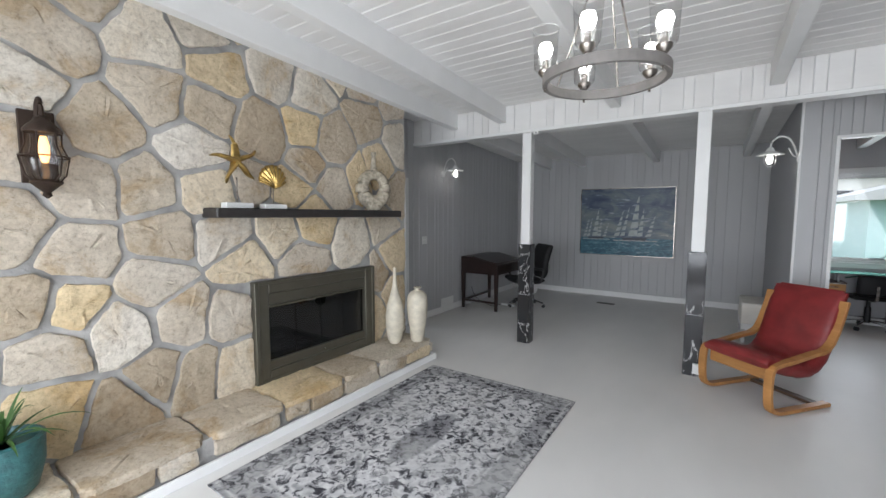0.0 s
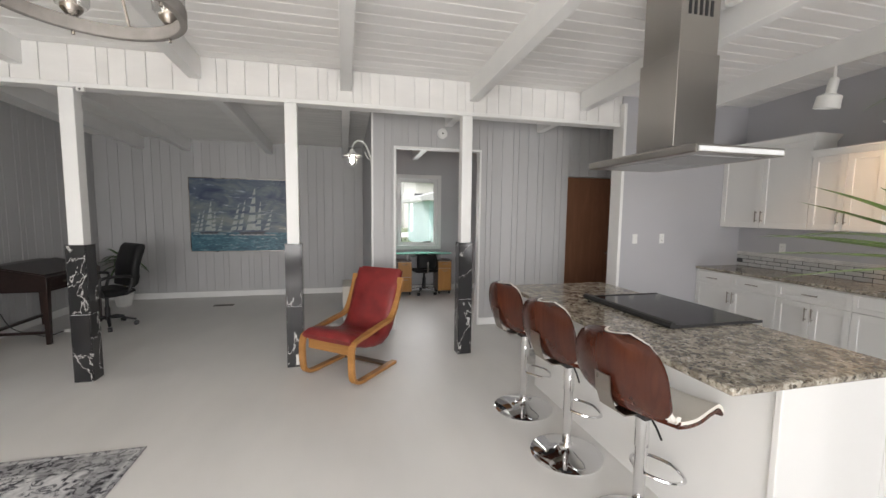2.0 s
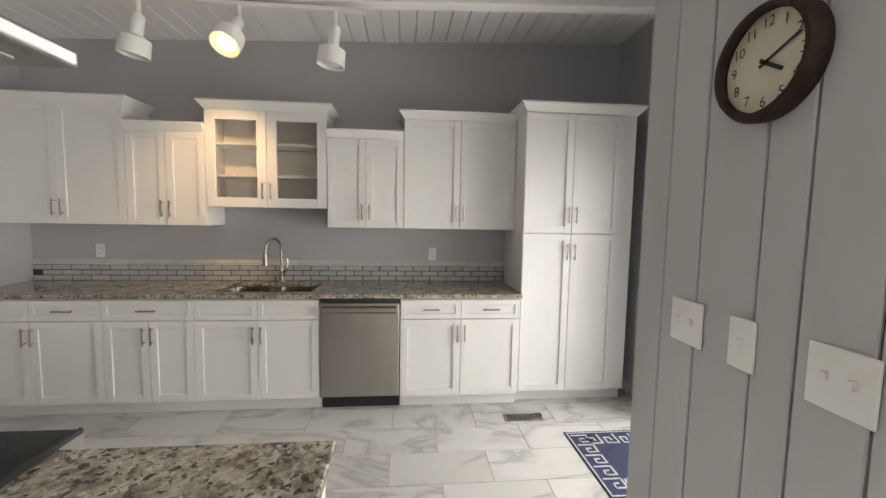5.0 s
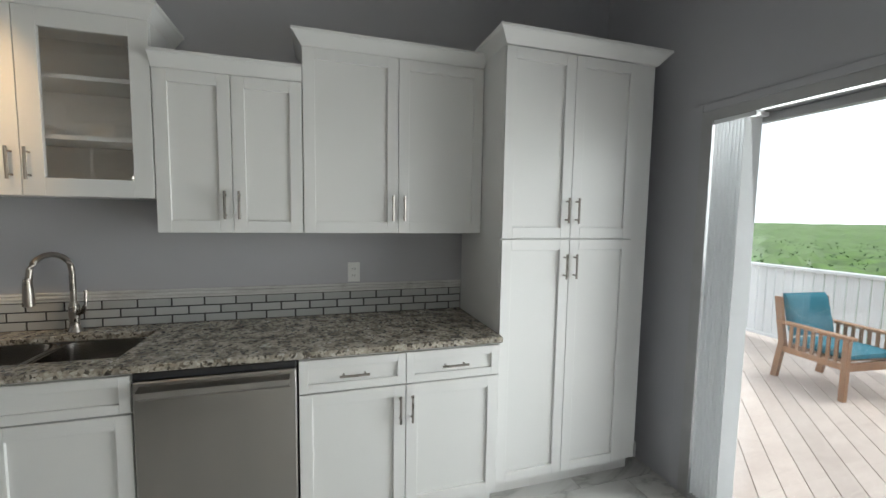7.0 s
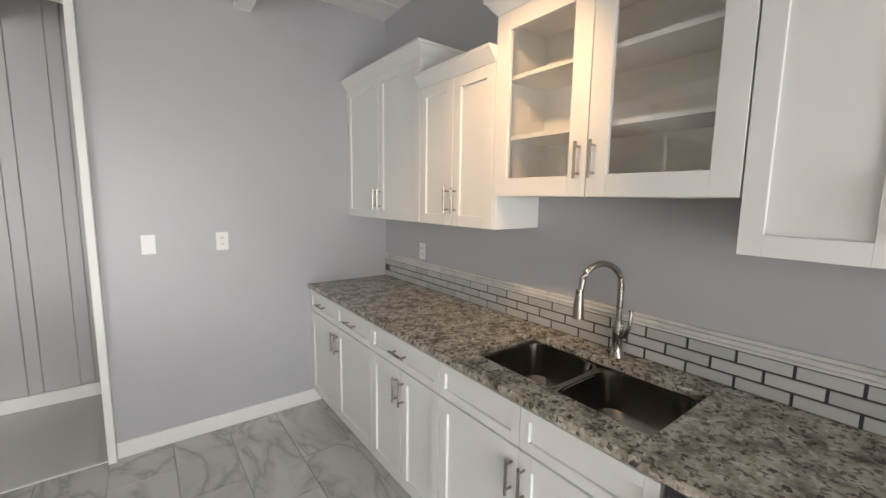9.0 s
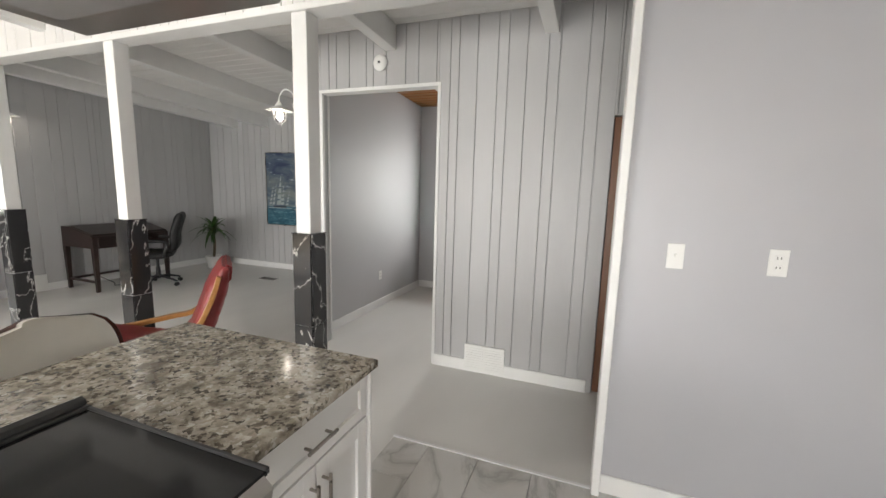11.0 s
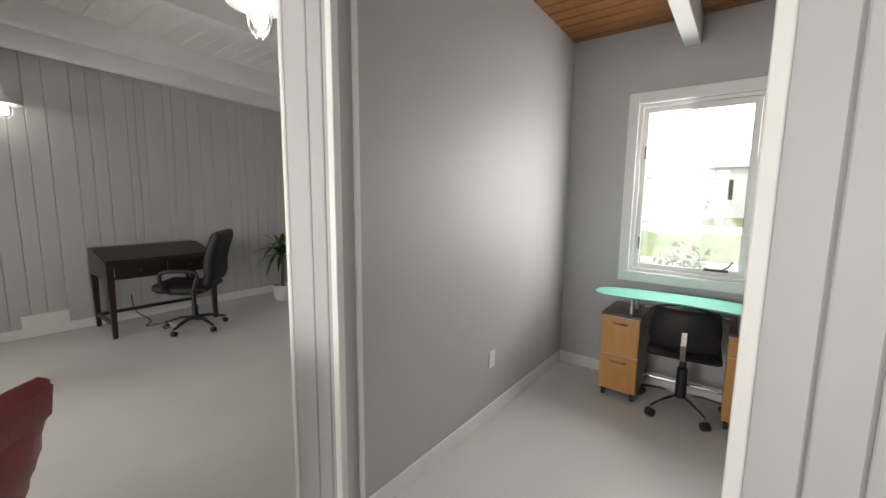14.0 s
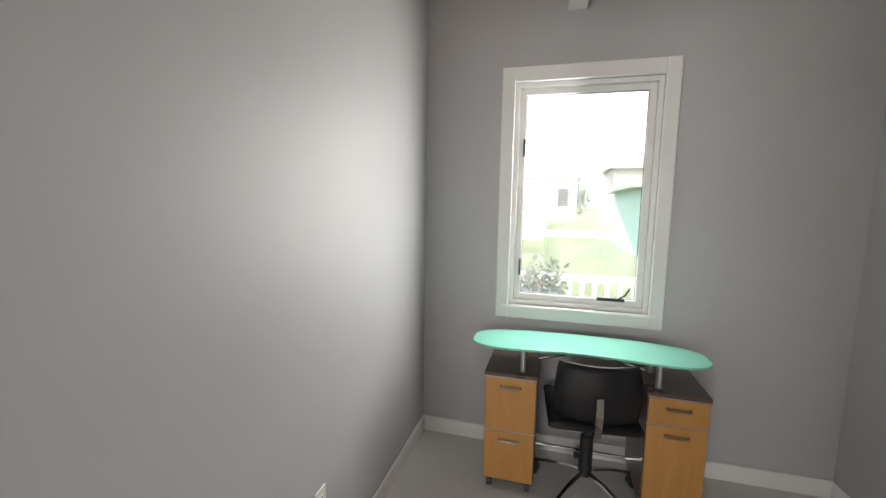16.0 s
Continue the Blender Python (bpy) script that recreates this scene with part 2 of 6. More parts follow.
def rug_mat():
    m, nt, b = start("distressed_rug_pile")
    v = coords(nt)
    small = noise_tex(nt, v, 19, 6, 0.62, 0.8)
    flowers = ramp(nt, small, [(0.38, (0.04, 0.04, 0.05)), (0.44, (0.18, 0.18, 0.195)), (0.49, (0.58, 0.58, 0.59)), (0.66, (0.70, 0.70, 0.70))])
    vo = node(nt, "ShaderNodeTexVoronoi", Scale=13.0)
    vo.feature = "SMOOTH_F1"
    nt.links.new(v, vo.inputs["Vector"])
    motif = ramp(nt, vo.outputs["Distance"], [(0.2, (0.35, 0.35, 0.37)), (0.35, (1, 1, 1)), (0.5, (0.7, 0.7, 0.72)), (0.62, (1, 1, 1))])
    sx = nt.nodes.new("ShaderNodeSeparateXYZ")
    nt.links.new(v, sx.inputs[0])
    half = []
    for axis, h in (("X", 0.735), ("Y", 1.13)):
        a = nt.nodes.new("ShaderNodeMath")
        a.operation = "ABSOLUTE"
        nt.links.new(sx.outputs[axis], a.inputs[0])
        d = nt.nodes.new("ShaderNodeMath")
        d.operation = "SUBTRACT"
        d.inputs[0].default_value = h
        nt.links.new(a.outputs[0], d.inputs[1])
        half.append(d.outputs[0])
    edge = nt.nodes.new("ShaderNodeMath")
    edge.operation = "MINIMUM"
    nt.links.new(half[0], edge.inputs[0])
    nt.links.new(half[1], edge.inputs[1])
    border = ramp(nt, edge.outputs[0], [(0.0, (0.42, 0.42, 0.43)), (0.035, (0.95, 0.95, 0.95)), (0.05, (0.5, 0.5, 0.51)), (0.17, (0.55, 0.55, 0.56)), (0.185, (1, 1, 1)), (0.2, (0.6, 0.6, 0.6)), (0.22, (1, 1, 1))])
    rad = nt.nodes.new("ShaderNodeVectorMath")
    rad.operation = "LENGTH"
    mp = nt.nodes.new("ShaderNodeMapping")
    mp.inputs["Scale"].default_value = (4.4, 1.45, 0)
    nt.links.new(v, mp.inputs["Vector"])
    nt.links.new(mp.outputs[0], rad.inputs[0])
    medal = ramp(nt, rad.outputs["Value"], [(0.30, (0.22, 0.22, 0.25)), (0.5, (0.34, 0.34, 0.37)), (0.56, (1.15, 1.15, 1.15)), (0.92, (1.1, 1.1, 1.1)), (0.95, (0.6, 0.6, 0.62)), (1.0, (1.0, 1.0, 1.0))])
    col = flowers.outputs[0]
    for other, f in ((motif, 0.75), (border, 0.9), (medal, 0.75)):
        mx = nt.nodes.new("ShaderNodeMixRGB")
        mx.blend_type, mx.inputs[0].default_value = "MULTIPLY", f
        nt.links.new(col, mx.inputs[1])
        nt.links.new(other.outputs[0], mx.inputs[2])
        col = mx.outputs[0]
    lift = nt.nodes.new("ShaderNodeMixRGB")
    nt.links.new(ramp(nt, noise_tex(nt, v, 2.2, 5, 0.6), [(0.48, (0, 0, 0)), (0.64, (0.55, 0.55, 0.55))]).outputs[0], lift.inputs[0])
    nt.links.new(col, lift.inputs[1])
    lift.inputs[2].default_value = (0.5, 0.5, 0.5, 1)
    nt.links.new(lift.outputs[0], b.inputs["Base Color"])
    b.inputs["Roughness"].default_value = 0.95
    bumped(nt, b, noise_tex(nt, v, 260, 2), 0.6, 0.004)
    return m


def sea_mat():
    """Oil seascape: cloudy slate-blue sky over a choppy teal sea."""
    m, nt, b = start("oil_paint_seascape")
    v = coords(nt)
    sx = nt.nodes.new("ShaderNodeSeparateXYZ")
    nt.links.new(v, sx.inputs[0])
    sky_c = ramp(nt, noise_tex(nt, coords(nt, (1, 1, 2.2)), 2.2, 6, 0.6, 0.8), [(0.34, (0.035, 0.055, 0.115)), (0.48, (0.10, 0.135, 0.18)), (0.62, (0.19, 0.22, 0.22))])
    streak = ramp(nt, noise_tex(nt, coords(nt, (1, 1, 6)), 4.5, 5, 0.55, 0.6), [(0.60, (0, 0, 0)), (0.70, (0.30, 0.31, 0.31))])
    sea_c = ramp(nt, noise_tex(nt, coords(nt, (1, 1, 3.5)), 7, 7, 0.7, 1.5), [(0.34, (0.012, 0.05, 0.09)), (0.5, (0.035, 0.13, 0.19)), (0.6, (0.10, 0.23, 0.28)), (0.68, (0.42, 0.50, 0.52))])
    level = ramp(nt, sx.outputs["Z"], [(0.315, (0, 0, 0)), (0.335, (1, 1, 1))])
    glow = ramp(nt, sx.outputs["Z"], [(0.33, (1.25, 1.25, 1.15)), (0.75, (1.0, 1.0, 1.0)), (1.0, (0.8, 0.85, 0.95))])
    add = nt.nodes.new("ShaderNodeMixRGB")
    add.blend_type, add.inputs[0].default_value = "ADD", 1.0
    nt.links.new(sky_c.outputs[0], add.inputs[1])
    nt.links.new(streak.outputs[0], add.inputs[2])
    tone = nt.nodes.new("ShaderNodeMixRGB")
    tone.blend_type, tone.inputs[0].default_value = "MULTIPLY", 1.0
    nt.links.new(add.outputs[0], tone.inputs[1])
    nt.links.new(glow.outputs[0], tone.inputs[2])
    mx = nt.nodes.new("ShaderNodeMixRGB")
    nt.links.new(level.outputs[0], mx.inputs[0])
    nt.links.new(sea_c.outputs[0], mx.inputs[1])
    nt.links.new(tone.outputs[0], mx.inputs[2])
    nt.links.new(mx.outputs[0], b.inputs["Base Color"])
    b.inputs["Roughness"].default_value = 0.4
    bumped(nt, b, noise_tex(nt, v, 40, 4), 0.3, 0.004)
    return m


WHITE = plain("white_paint", (0.80, 0.80, 0.79), 0.5, spread=0.03, scale=3, fine=60, bump=0.10)
WHITE_WOOD = plain("white_painted_planks", (0.78, 0.77, 0.755), 0.55, spread=0.05, scale=4, fine=40, bump=0.25, stretch=(0.3, 1, 1), piece=0.04)
GREY_PLANK = plain("grey_painted_planks", (0.47, 0.47, 0.475), 0.5, spread=0.04, scale=3, fine=50, bump=0.2, stretch=(1, 1, 0.3), piece=0.03)
GREY_WALL = plain("grey_eggshell_wall_paint", (0.45, 0.45, 0.475), 0.42, spread=0.03, scale=1.2, fine=140, bump=0.10)
OFFICE_WALL = plain("grey_satin_wall_paint", (0.46, 0.46, 0.475), 0.54, spread=0.03, scale=1.2, fine=140, bump=0.06, wear=0.04, spec=0.7)
FLOOR = plain("grey_floor_paint", (0.70, 0.69, 0.67), 0.46, spread=0.06, scale=1.6, fine=70, bump=0.05, wear=0.12, stretch=(1, 0.4, 1), spec=0.4)
MORTAR = plain("grey_mortar", (0.37, 0.365, 0.355), 0.9, spread=0.35, scale=5, fine=45, bump=1.0)
STONE = stone_mat()
GRANITE = granite_mat()
BLACK_MARBLE = marble_mat("black_veined_marble", (0.028, 0.028, 0.03), (0.75, 0.74, 0.72), 4.0, 0.009, 0.10, False, warp=0.4)
TILE_MARBLE = marble_mat("pale_marble_tile", (0.63, 0.625, 0.61), (0.42, 0.415, 0.40), 1.8, 0.016, 0.22, True, (0.82, 0.81, 0.79))
GROUT = plain("tile_grout", (0.42, 0.41, 0.40), 0.9, spread=0.1)
CABINET = plain("white_lacquer", (0.755, 0.75, 0.735), 0.33, spread=0.015, scale=2, fine=90, bump=0.03)
STEEL = plain("brushed_steel", (0.44, 0.42, 0.395), 0.30, 1.0, spread=0.05, scale=3, fine=150, bump=0.06, stretch=(1, 1, 0.05))
# Steel with the bowls' dark brown reflections put into its base colour.
SINK_STEEL = plain("satin_sink_steel", (0.27, 0.25, 0.23), 0.24, 1.0, spread=0.08, scale=3, fine=150, bump=0.05, stretch=(1, 1, 0.05))
DARK_STEEL = plain("blackened_steel", (0.055, 0.055, 0.055), 0.3, 0.8, spread=0.1)
NICKEL = plain("brushed_nickel", (0.34, 0.31, 0.28), 0.28, 1.0, spread=0.04)
CHROME = plain("chrome", (0.75, 0.75, 0.76), 0.06, 1.0, spread=0.02, bump=0.01, wear=0.03)
BLACK_GLASS = plain("black_ceramic_glass", (0.008, 0.008, 0.009), 0.09, spread=0.1, bump=0.0, wear=0.03, spec=0.2)
BLACK = plain("black_plastic", (0.02, 0.02, 0.022), 0.45, spread=0.15)
BLACK_LEATHER = plain("black_leather", (0.013, 0.013, 0.014), 0.5, spread=0.2, scale=8, fine=160, bump=0.35, spec=0.3)
RED_LEATHER = plain("red_leather", (0.20, 0.022, 0.022), 0.40, spread=0.22, scale=7, fine=130, bump=0.35)
CREAM = plain("cream_upholstery", (0.74, 0.71, 0.65), 0.6, spread=0.05, fine=200, bump=0.15)
BEECH = wood("honey_beech", (0.30, 0.135, 0.035), (0.46, 0.23, 0.075), "x", 4)
DARK_RAIL = wood("dark_brown_wood", (0.07, 0.04, 0.025), (0.14, 0.085, 0.05), "x", 4)
WALNUT = wood("walnut_veneer", (0.040, 0.010, 0.006), (0.085, 0.024, 0.012), "z", 3, 0.22)
MAHOGANY = wood("mahogany", (0.013, 0.007, 0.006), (0.032, 0.016, 0.013), "y", 4, 0.3)
MANTEL = wood("black_stained_beam", (0.018, 0.016, 0.015), (0.045, 0.04, 0.038), "y", 4, 0.5)
BROWN_DOOR = wood("flush_mahogany_door", (0.15, 0.068, 0.038), (0.22, 0.105, 0.06), "z", 2, 0.3)
MAPLE = wood("orange_maple", (0.40, 0.19, 0.045), (0.52, 0.27, 0.08), "z", 3, 0.35)
PINE = wood("amber_pine", (0.17, 0.065, 0.016), (0.29, 0.12, 0.032), "x", 3, 0.4)
TEAK = wood("teak", (0.24, 0.12, 0.055), (0.38, 0.20, 0.10), "z", 4, 0.55)
DECK = wood("weathered_deck_board", (0.50, 0.41, 0.36), (0.62, 0.53, 0.47), "y", 3, 0.7)
BRONZE = plain("olive_bronze_enamel", (0.105, 0.098, 0.075), 0.4, 0.5, spread=0.08)
RUST = plain("dark_rusted_iron", (0.045, 0.030, 0.022), 0.6, 0.6, spread=0.35, scale=18, bump=0.3)
GREYWOOD = plain("weathered_grey_ring", (0.20, 0.185, 0.175), 0.6, spread=0.15, scale=14, bump=0.2)
GOLD = plain("antique_gold", (0.42, 0.29, 0.10), 0.32, 1.0, spread=0.3, scale=30, bump=0.4)
VASE = plain("crackled_cream_glaze", (0.62, 0.57, 0.46), 0.5, spread=0.16, scale=14, fine=60, bump=0.3)
CERAMIC = plain("mottled_ceramic", (0.36, 0.32, 0.25), 0.6, spread=0.45, scale=35, fine=80, bump=0.5)
TEAL_POT = plain("teal_glazed_pot", (0.035, 0.12, 0.125), 0.35, spread=0.3, scale=22, fine=60, bump=0.7)
WHITE_POT = plain("white_glazed_pot", (0.72, 0.72, 0.70), 0.35, spread=0.05)
SOIL = plain("potting_soil", (0.03, 0.022, 0.016), 0.95, spread=0.4, scale=40, bump=0.8)
LEAF = plain("green_leaf", (0.045, 0.11, 0.022), 0.4, spread=0.4, scale=9, bump=0.15, piece=0.2)
PALM = plain("palm_leaf", (0.085, 0.145, 0.025), 0.38, spread=0.35, scale=9, bump=0.15, piece=0.2)
BARK = plain("palm_stem", (0.16, 0.12, 0.07), 0.8, spread=0.3, scale=20, bump=0.5)
TILE = plain("grey_glass_subway_tile", (0.46, 0.465, 0.46), 0.10, spread=0.05, scale=6, bump=0.02, piece=0.08, wear=0.04)
DARK_GROUT = plain("dark_grout", (0.035, 0.035, 0.037), 0.35, spread=0.2)
TRIMTILE = marble_mat("pale_marble_trim", (0.72, 0.71, 0.69), (0.60, 0.59, 0.57), 5, 0.02, 0.2, True)
TEAL = plain("teal_outdoor_fabric", (0.02, 0.16, 0.22), 0.85, spread=0.12, fine=220, bump=0.25)
VINYL = plain("white_vinyl", (0.80, 0.81, 0.82), 0.45, spread=0.03)
ALU = plain("grey_aluminium", (0.46, 0.46, 0.465), 0.4, 0.7, spread=0.06)
FROSTED = plain("frosted_green_glass", (0.22, 0.60, 0.48), 0.12, spread=0.03, bump=0.0, wear=0.03)
PLASTIC = plain("white_plastic", (0.78, 0.78, 0.76), 0.35, spread=0.02)
DARKTOP = plain("dark_brown_laminate", (0.09, 0.055, 0.04), 0.3, spread=0.12)
FOLIAGE = plain("mangrove_foliage", (0.085, 0.16, 0.025), 0.8, spread=0.5, scale=0.5, fine=8, bump=1.0)
GRASS = plain("lawn", (0.10, 0.15, 0.04), 0.9, spread=0.3, scale=0.8, fine=20, bump=0.6)
TURQ = plain("turquoise_siding", (0.40, 0.60, 0.58), 0.7, spread=0.05)
ROOF = plain("pale_roof", (0.55, 0.55, 0.54), 0.8, spread=0.1)
SIDING = plain("pale_siding", (0.62, 0.60, 0.56), 0.8, spread=0.06)
FIREBRICK = plain("dark_firebrick", (0.03, 0.028, 0.026), 0.9, spread=0.4, scale=9, bump=0.4)
TINTED = glass_mat("smoked_fire_glass", (0.30, 0.32, 0.34))
CLEAR = glass_mat("clear_glass")
# Office pane with the washed-out glare of the view put into it.
GLARE_GLASS = hazy_glass_mat()
JAR = glass_mat("lamp_jar_glass", (0.86, 0.86, 0.86))
RIM_GLASS = plain("jar_rim_glass", (0.62, 0.62, 0.62), 0.08, spread=0.03, bump=0.0)
BULB = glow_mat("lit_bulb", (1.0, 0.93, 0.82), 14)
WARM_BULB = glow_mat("warm_filament", (1.0, 0.50, 0.15), 4)
SPOT_BULB = glow_mat("warm_spot_bulb", (1.0, 0.60, 0.20), 3.5)
RUG = rug_mat()
NAVY = plain("navy_mat_pile", (0.03, 0.036, 0.085), 0.95, spread=0.25, scale=12, fine=220, bump=0.6)
YARN = plain("pale_mat_yarn", (0.52, 0.52, 0.52), 0.95, spread=0.15, fine=200, bump=0.5)
SEA = sea_mat()
SAIL = plain("sail_paint", (0.37, 0.41, 0.41), 0.4, spread=0.15, scale=20)
HULL = plain("hull_paint", (0.04, 0.05, 0.07), 0.4, spread=0.2)
CLOCKFACE = plain("aged_clock_dial", (0.60, 0.56, 0.44), 0.5, spread=0.05)


# ---- mesh tools ----
class Mesh:
    """Collects shaped solids into one mesh."""

    def __init__(self):
        self.b = bmesh.new()

    def box(self, x0, x1, y0, y1, z0, z1, ch=0.0):
        m = Matrix.Translation(((x0 + x1) / 2, (y0 + y1) / 2, (z0 + z1) / 2)) @ Matrix.Diagonal((abs(x1 - x0), abs(y1 - y0), abs(z1 - z0), 1))
        g = bmesh.ops.create_cube(self.b, size=1, matrix=m)
        if ch:
            es = {e for v in g["verts"] for e in v.link_edges}
            bmesh.ops.bevel(self.b, geom=list(es), offset=ch, segments=1, affect="EDGES")
        return self

    def rings(self, rings, closed=False, caps=True):
        """Skin a row of rings of equal length."""
        vs = [[self.b.verts.new(p) for p in r] for r in rings]
        n = len(vs[0])
        pairs = list(zip(vs, vs[1:])) + ([(vs[-1], vs[0])] if closed else [])
        for a, c in pairs:
            for i in range(n):
                j = (i + 1) % n
                self.b.faces.new((a[i], a[j], c[j], c[i]))
        if caps and not closed:
            self.b.faces.new(vs[0][::-1])
            self.b.faces.new(vs[-1])
        return self

    def lathe(self, profile, x=0, y=0, z=0, seg=24, caps=True):
        return self.rings([[(x + r * math.cos(a), y + r * math.sin(a), z + h) for a in (2 * math.pi * i / seg for i in range(seg))] for r, h in profile], caps=caps)

    def tube(self, pts, r, seg=8, closed=False, flat=1.0):
        """A round bar along a path; r may differ from point to point."""
        pts = [Vector(p) for p in pts]
        rs = r if isinstance(r, (list, tuple)) else [r] * len(pts)
        out, n = [], len(pts)
        for i, p in enumerate(pts):
            a = pts[(i - 1) % n] if (closed or i) else p
            c = pts[(i + 1) % n] if (closed or i < n - 1) else p
            d = (c - a).normalized()
            up = Vector((0, 0, 1)) if abs(d.z) < 0.95 else Vector((0, 1, 0))
            u = d.cross(up).normalized()
            w = u.cross(d).normalized()
            out.append([p + rs[i] * (math.cos(t) * u + flat * math.sin(t) * w) for t in (2 * math.pi * k / seg for k in range(seg))])
        return self.rings(out, closed)

    def ribbon(self, path, thick, x0, x1):
        """A bent board: a path in (y, z), given thickness and a width along x."""
        pts = [Vector((0, y, z)) for y, z in path]
        out = []
        for i, p in enumerate(pts):
            d = (pts[min(i + 1, len(pts) - 1)] - pts[max(i - 1, 0)]).normalized()
            w = Vector((0, -d.z, d.y)) * thick / 2
            out.append([(x0, *(p - w)[1:]), (x1, *(p - w)[1:]), (x1, *(p + w)[1:]), (x0, *(p + w)[1:])])
        return self.rings(out)

    def poly(self, pts):
        self.b.faces.new([self.b.verts.new(p) for p in pts])
        return self

    def data(self, name, mat, smooth=False):
        bmesh.ops.recalc_face_normals(self.b, faces=self.b.faces)
        me = bpy.data.meshes.new(name)
        self.b.to_mesh(me)
        self.b.free()
        me.materials.append(mat)
        if smooth:
            me.polygons.foreach_set("use_smooth", [True] * len(me.polygons))
            me.set_sharp_from_angle(angle=radians(40))
        return me

    def put(self, name, mat, parent=None, smooth=False, bevel=0.0):
        ob = new(name, self.data(name, mat, smooth))
        ob.parent = parent
        if bevel:
            mod = ob.modifiers.new("rounding", "BEVEL")
            mod.width, mod.segments, mod.limit_method = bevel, 2, "ANGLE"
        return ob


def thing(name, m, label, category, group=""):
    ob = new(name)
    ob.matrix_world = m
    return tagged(ob, label, category, group)


def smooth_path(pts, n=6):
    """Catmull-Rom through the given points."""
    out = []
    p = [pts[0], *pts, pts[-1]]
    for i in range(1, len(p) - 2):
        for k in range(n):
            t = k / n
            out.append(tuple(0.5 * (2 * b + (c - a) * t + (2 * a - 5 * b + 4 * c - d) * t * t + (3 * b - a - 3 * c + d) * t ** 3)
                             for a, b, c, d in zip(p[i - 1], p[i], p[i + 1], p[i + 2])))
    return out + [tuple(pts[-1])]


def structure(ob, label):
    return tagged(ob, label, kind="structure")


# ---- plan ----
LEFT, RIGHT = -3.46, 5.435      # side walls
SOUTH, KSOUTH = -2.2, -0.85     # garden walls of the sitting room and the kitchen
HEAD = 4.27                     # column line
PANEL = 5.315                   # plank wall with the office opening
FAR, OFAR = 7.96, 7.88          # back wall of the back room and of the office
STONE_X = -2.83                 # mortar face of the chimney wall
TOP = 3.4


def ceil_z(y):
    return 2.89 - 0.044 * (y - 4.3)


# floors
structure(Mesh().box(-6, 2.45, -2.34, 8.1, -0.12, 0).box(2.45, 5.6, 4.25, 8.1, -0.12, 0).put("floor", FLOOR), "smooth light grey painted floor")
kfloor = structure(Mesh().box(2.45, 5.6, -1.0, 4.25, -0.12, -0.006).put("floor_kitchen", GROUT), "marble-look tiled kitchen floor")
structure(Mesh().box(2.45, 3.62, 4.24, 4.26, 0.0, 0.006).put("threshold_strip", VINYL), "thin pale threshold strip between floors")

# ceiling of tongued planks in one mesh, and an added light-blocking slab over it
c = Mesh()
y = -2.34
while y < 8.05:
    w = 0.135
    for x0, x1 in (((-6.0, 5.6),) if y < 5.38 else ((-6.0, 0.93),)):
        z0, z1 = ceil_z(y), ceil_z(y + w)
        c.rings([[(x0, y, z0 + .1), (x0, y, z0 + .012), (x0, y + .012, z0), (x0, y + w - .006, z1), (x0, y + w - .002, z1 + .012), (x0, y + w, z1 + .1)],
                 [(x1, y, z0 + .1), (x1, y, z0 + .012), (x1, y + .012, z0), (x1, y + w - .006, z1), (x1, y + w - .002, z1 + .012), (x1, y + w, z1 + .1)]])
    y += w
structure(c.put("ceiling", WHITE_WOOD), "white painted plank ceiling")
c = Mesh()
y = 5.40
while y < 8.05:
    z0 = ceil_z(y + 0.06)
    c.box(0.93, 3.5, y, y + 0.117, z0, z0 + 0.08, 0.004)
    y += 0.12
structure(c.put("ceiling_office", PINE), "amber varnished pine plank ceiling")
# Slab out of view, added only to keep sky light out.
structure(Mesh().box(-6.3, 5.9, -2.5, 8.3, 3.32, 3.45).put("roof", ROOF), "unseen slab over the ceiling that blocks sky light")

for bx in (-2.76, -2.07, -0.77, 0.53, 1.83, 3.13, 4.43):
    m = Mesh()
    ring = lambda y: [(bx - .05, y, ceil_z(y) - .195), (bx + .05, y, ceil_z(y) - .195), (bx + .05, y, ceil_z(y) + .02), (bx - .05, y, ceil_z(y) + .02)]
    m.rings([ring(SOUTH), ring(HEAD + .1), ring(FAR if bx < 0.9 else OFAR)])
    tagged(structure(m.put("ceiling_beam", WHITE, bevel=0.006), "white painted wooden ceiling beam"), group="ceiling beams")


def wall(name, label, boxes, mat):
    m = Mesh()
    for bx in boxes:
        m.box(*bx)
    return structure(m.put(name, mat), label)


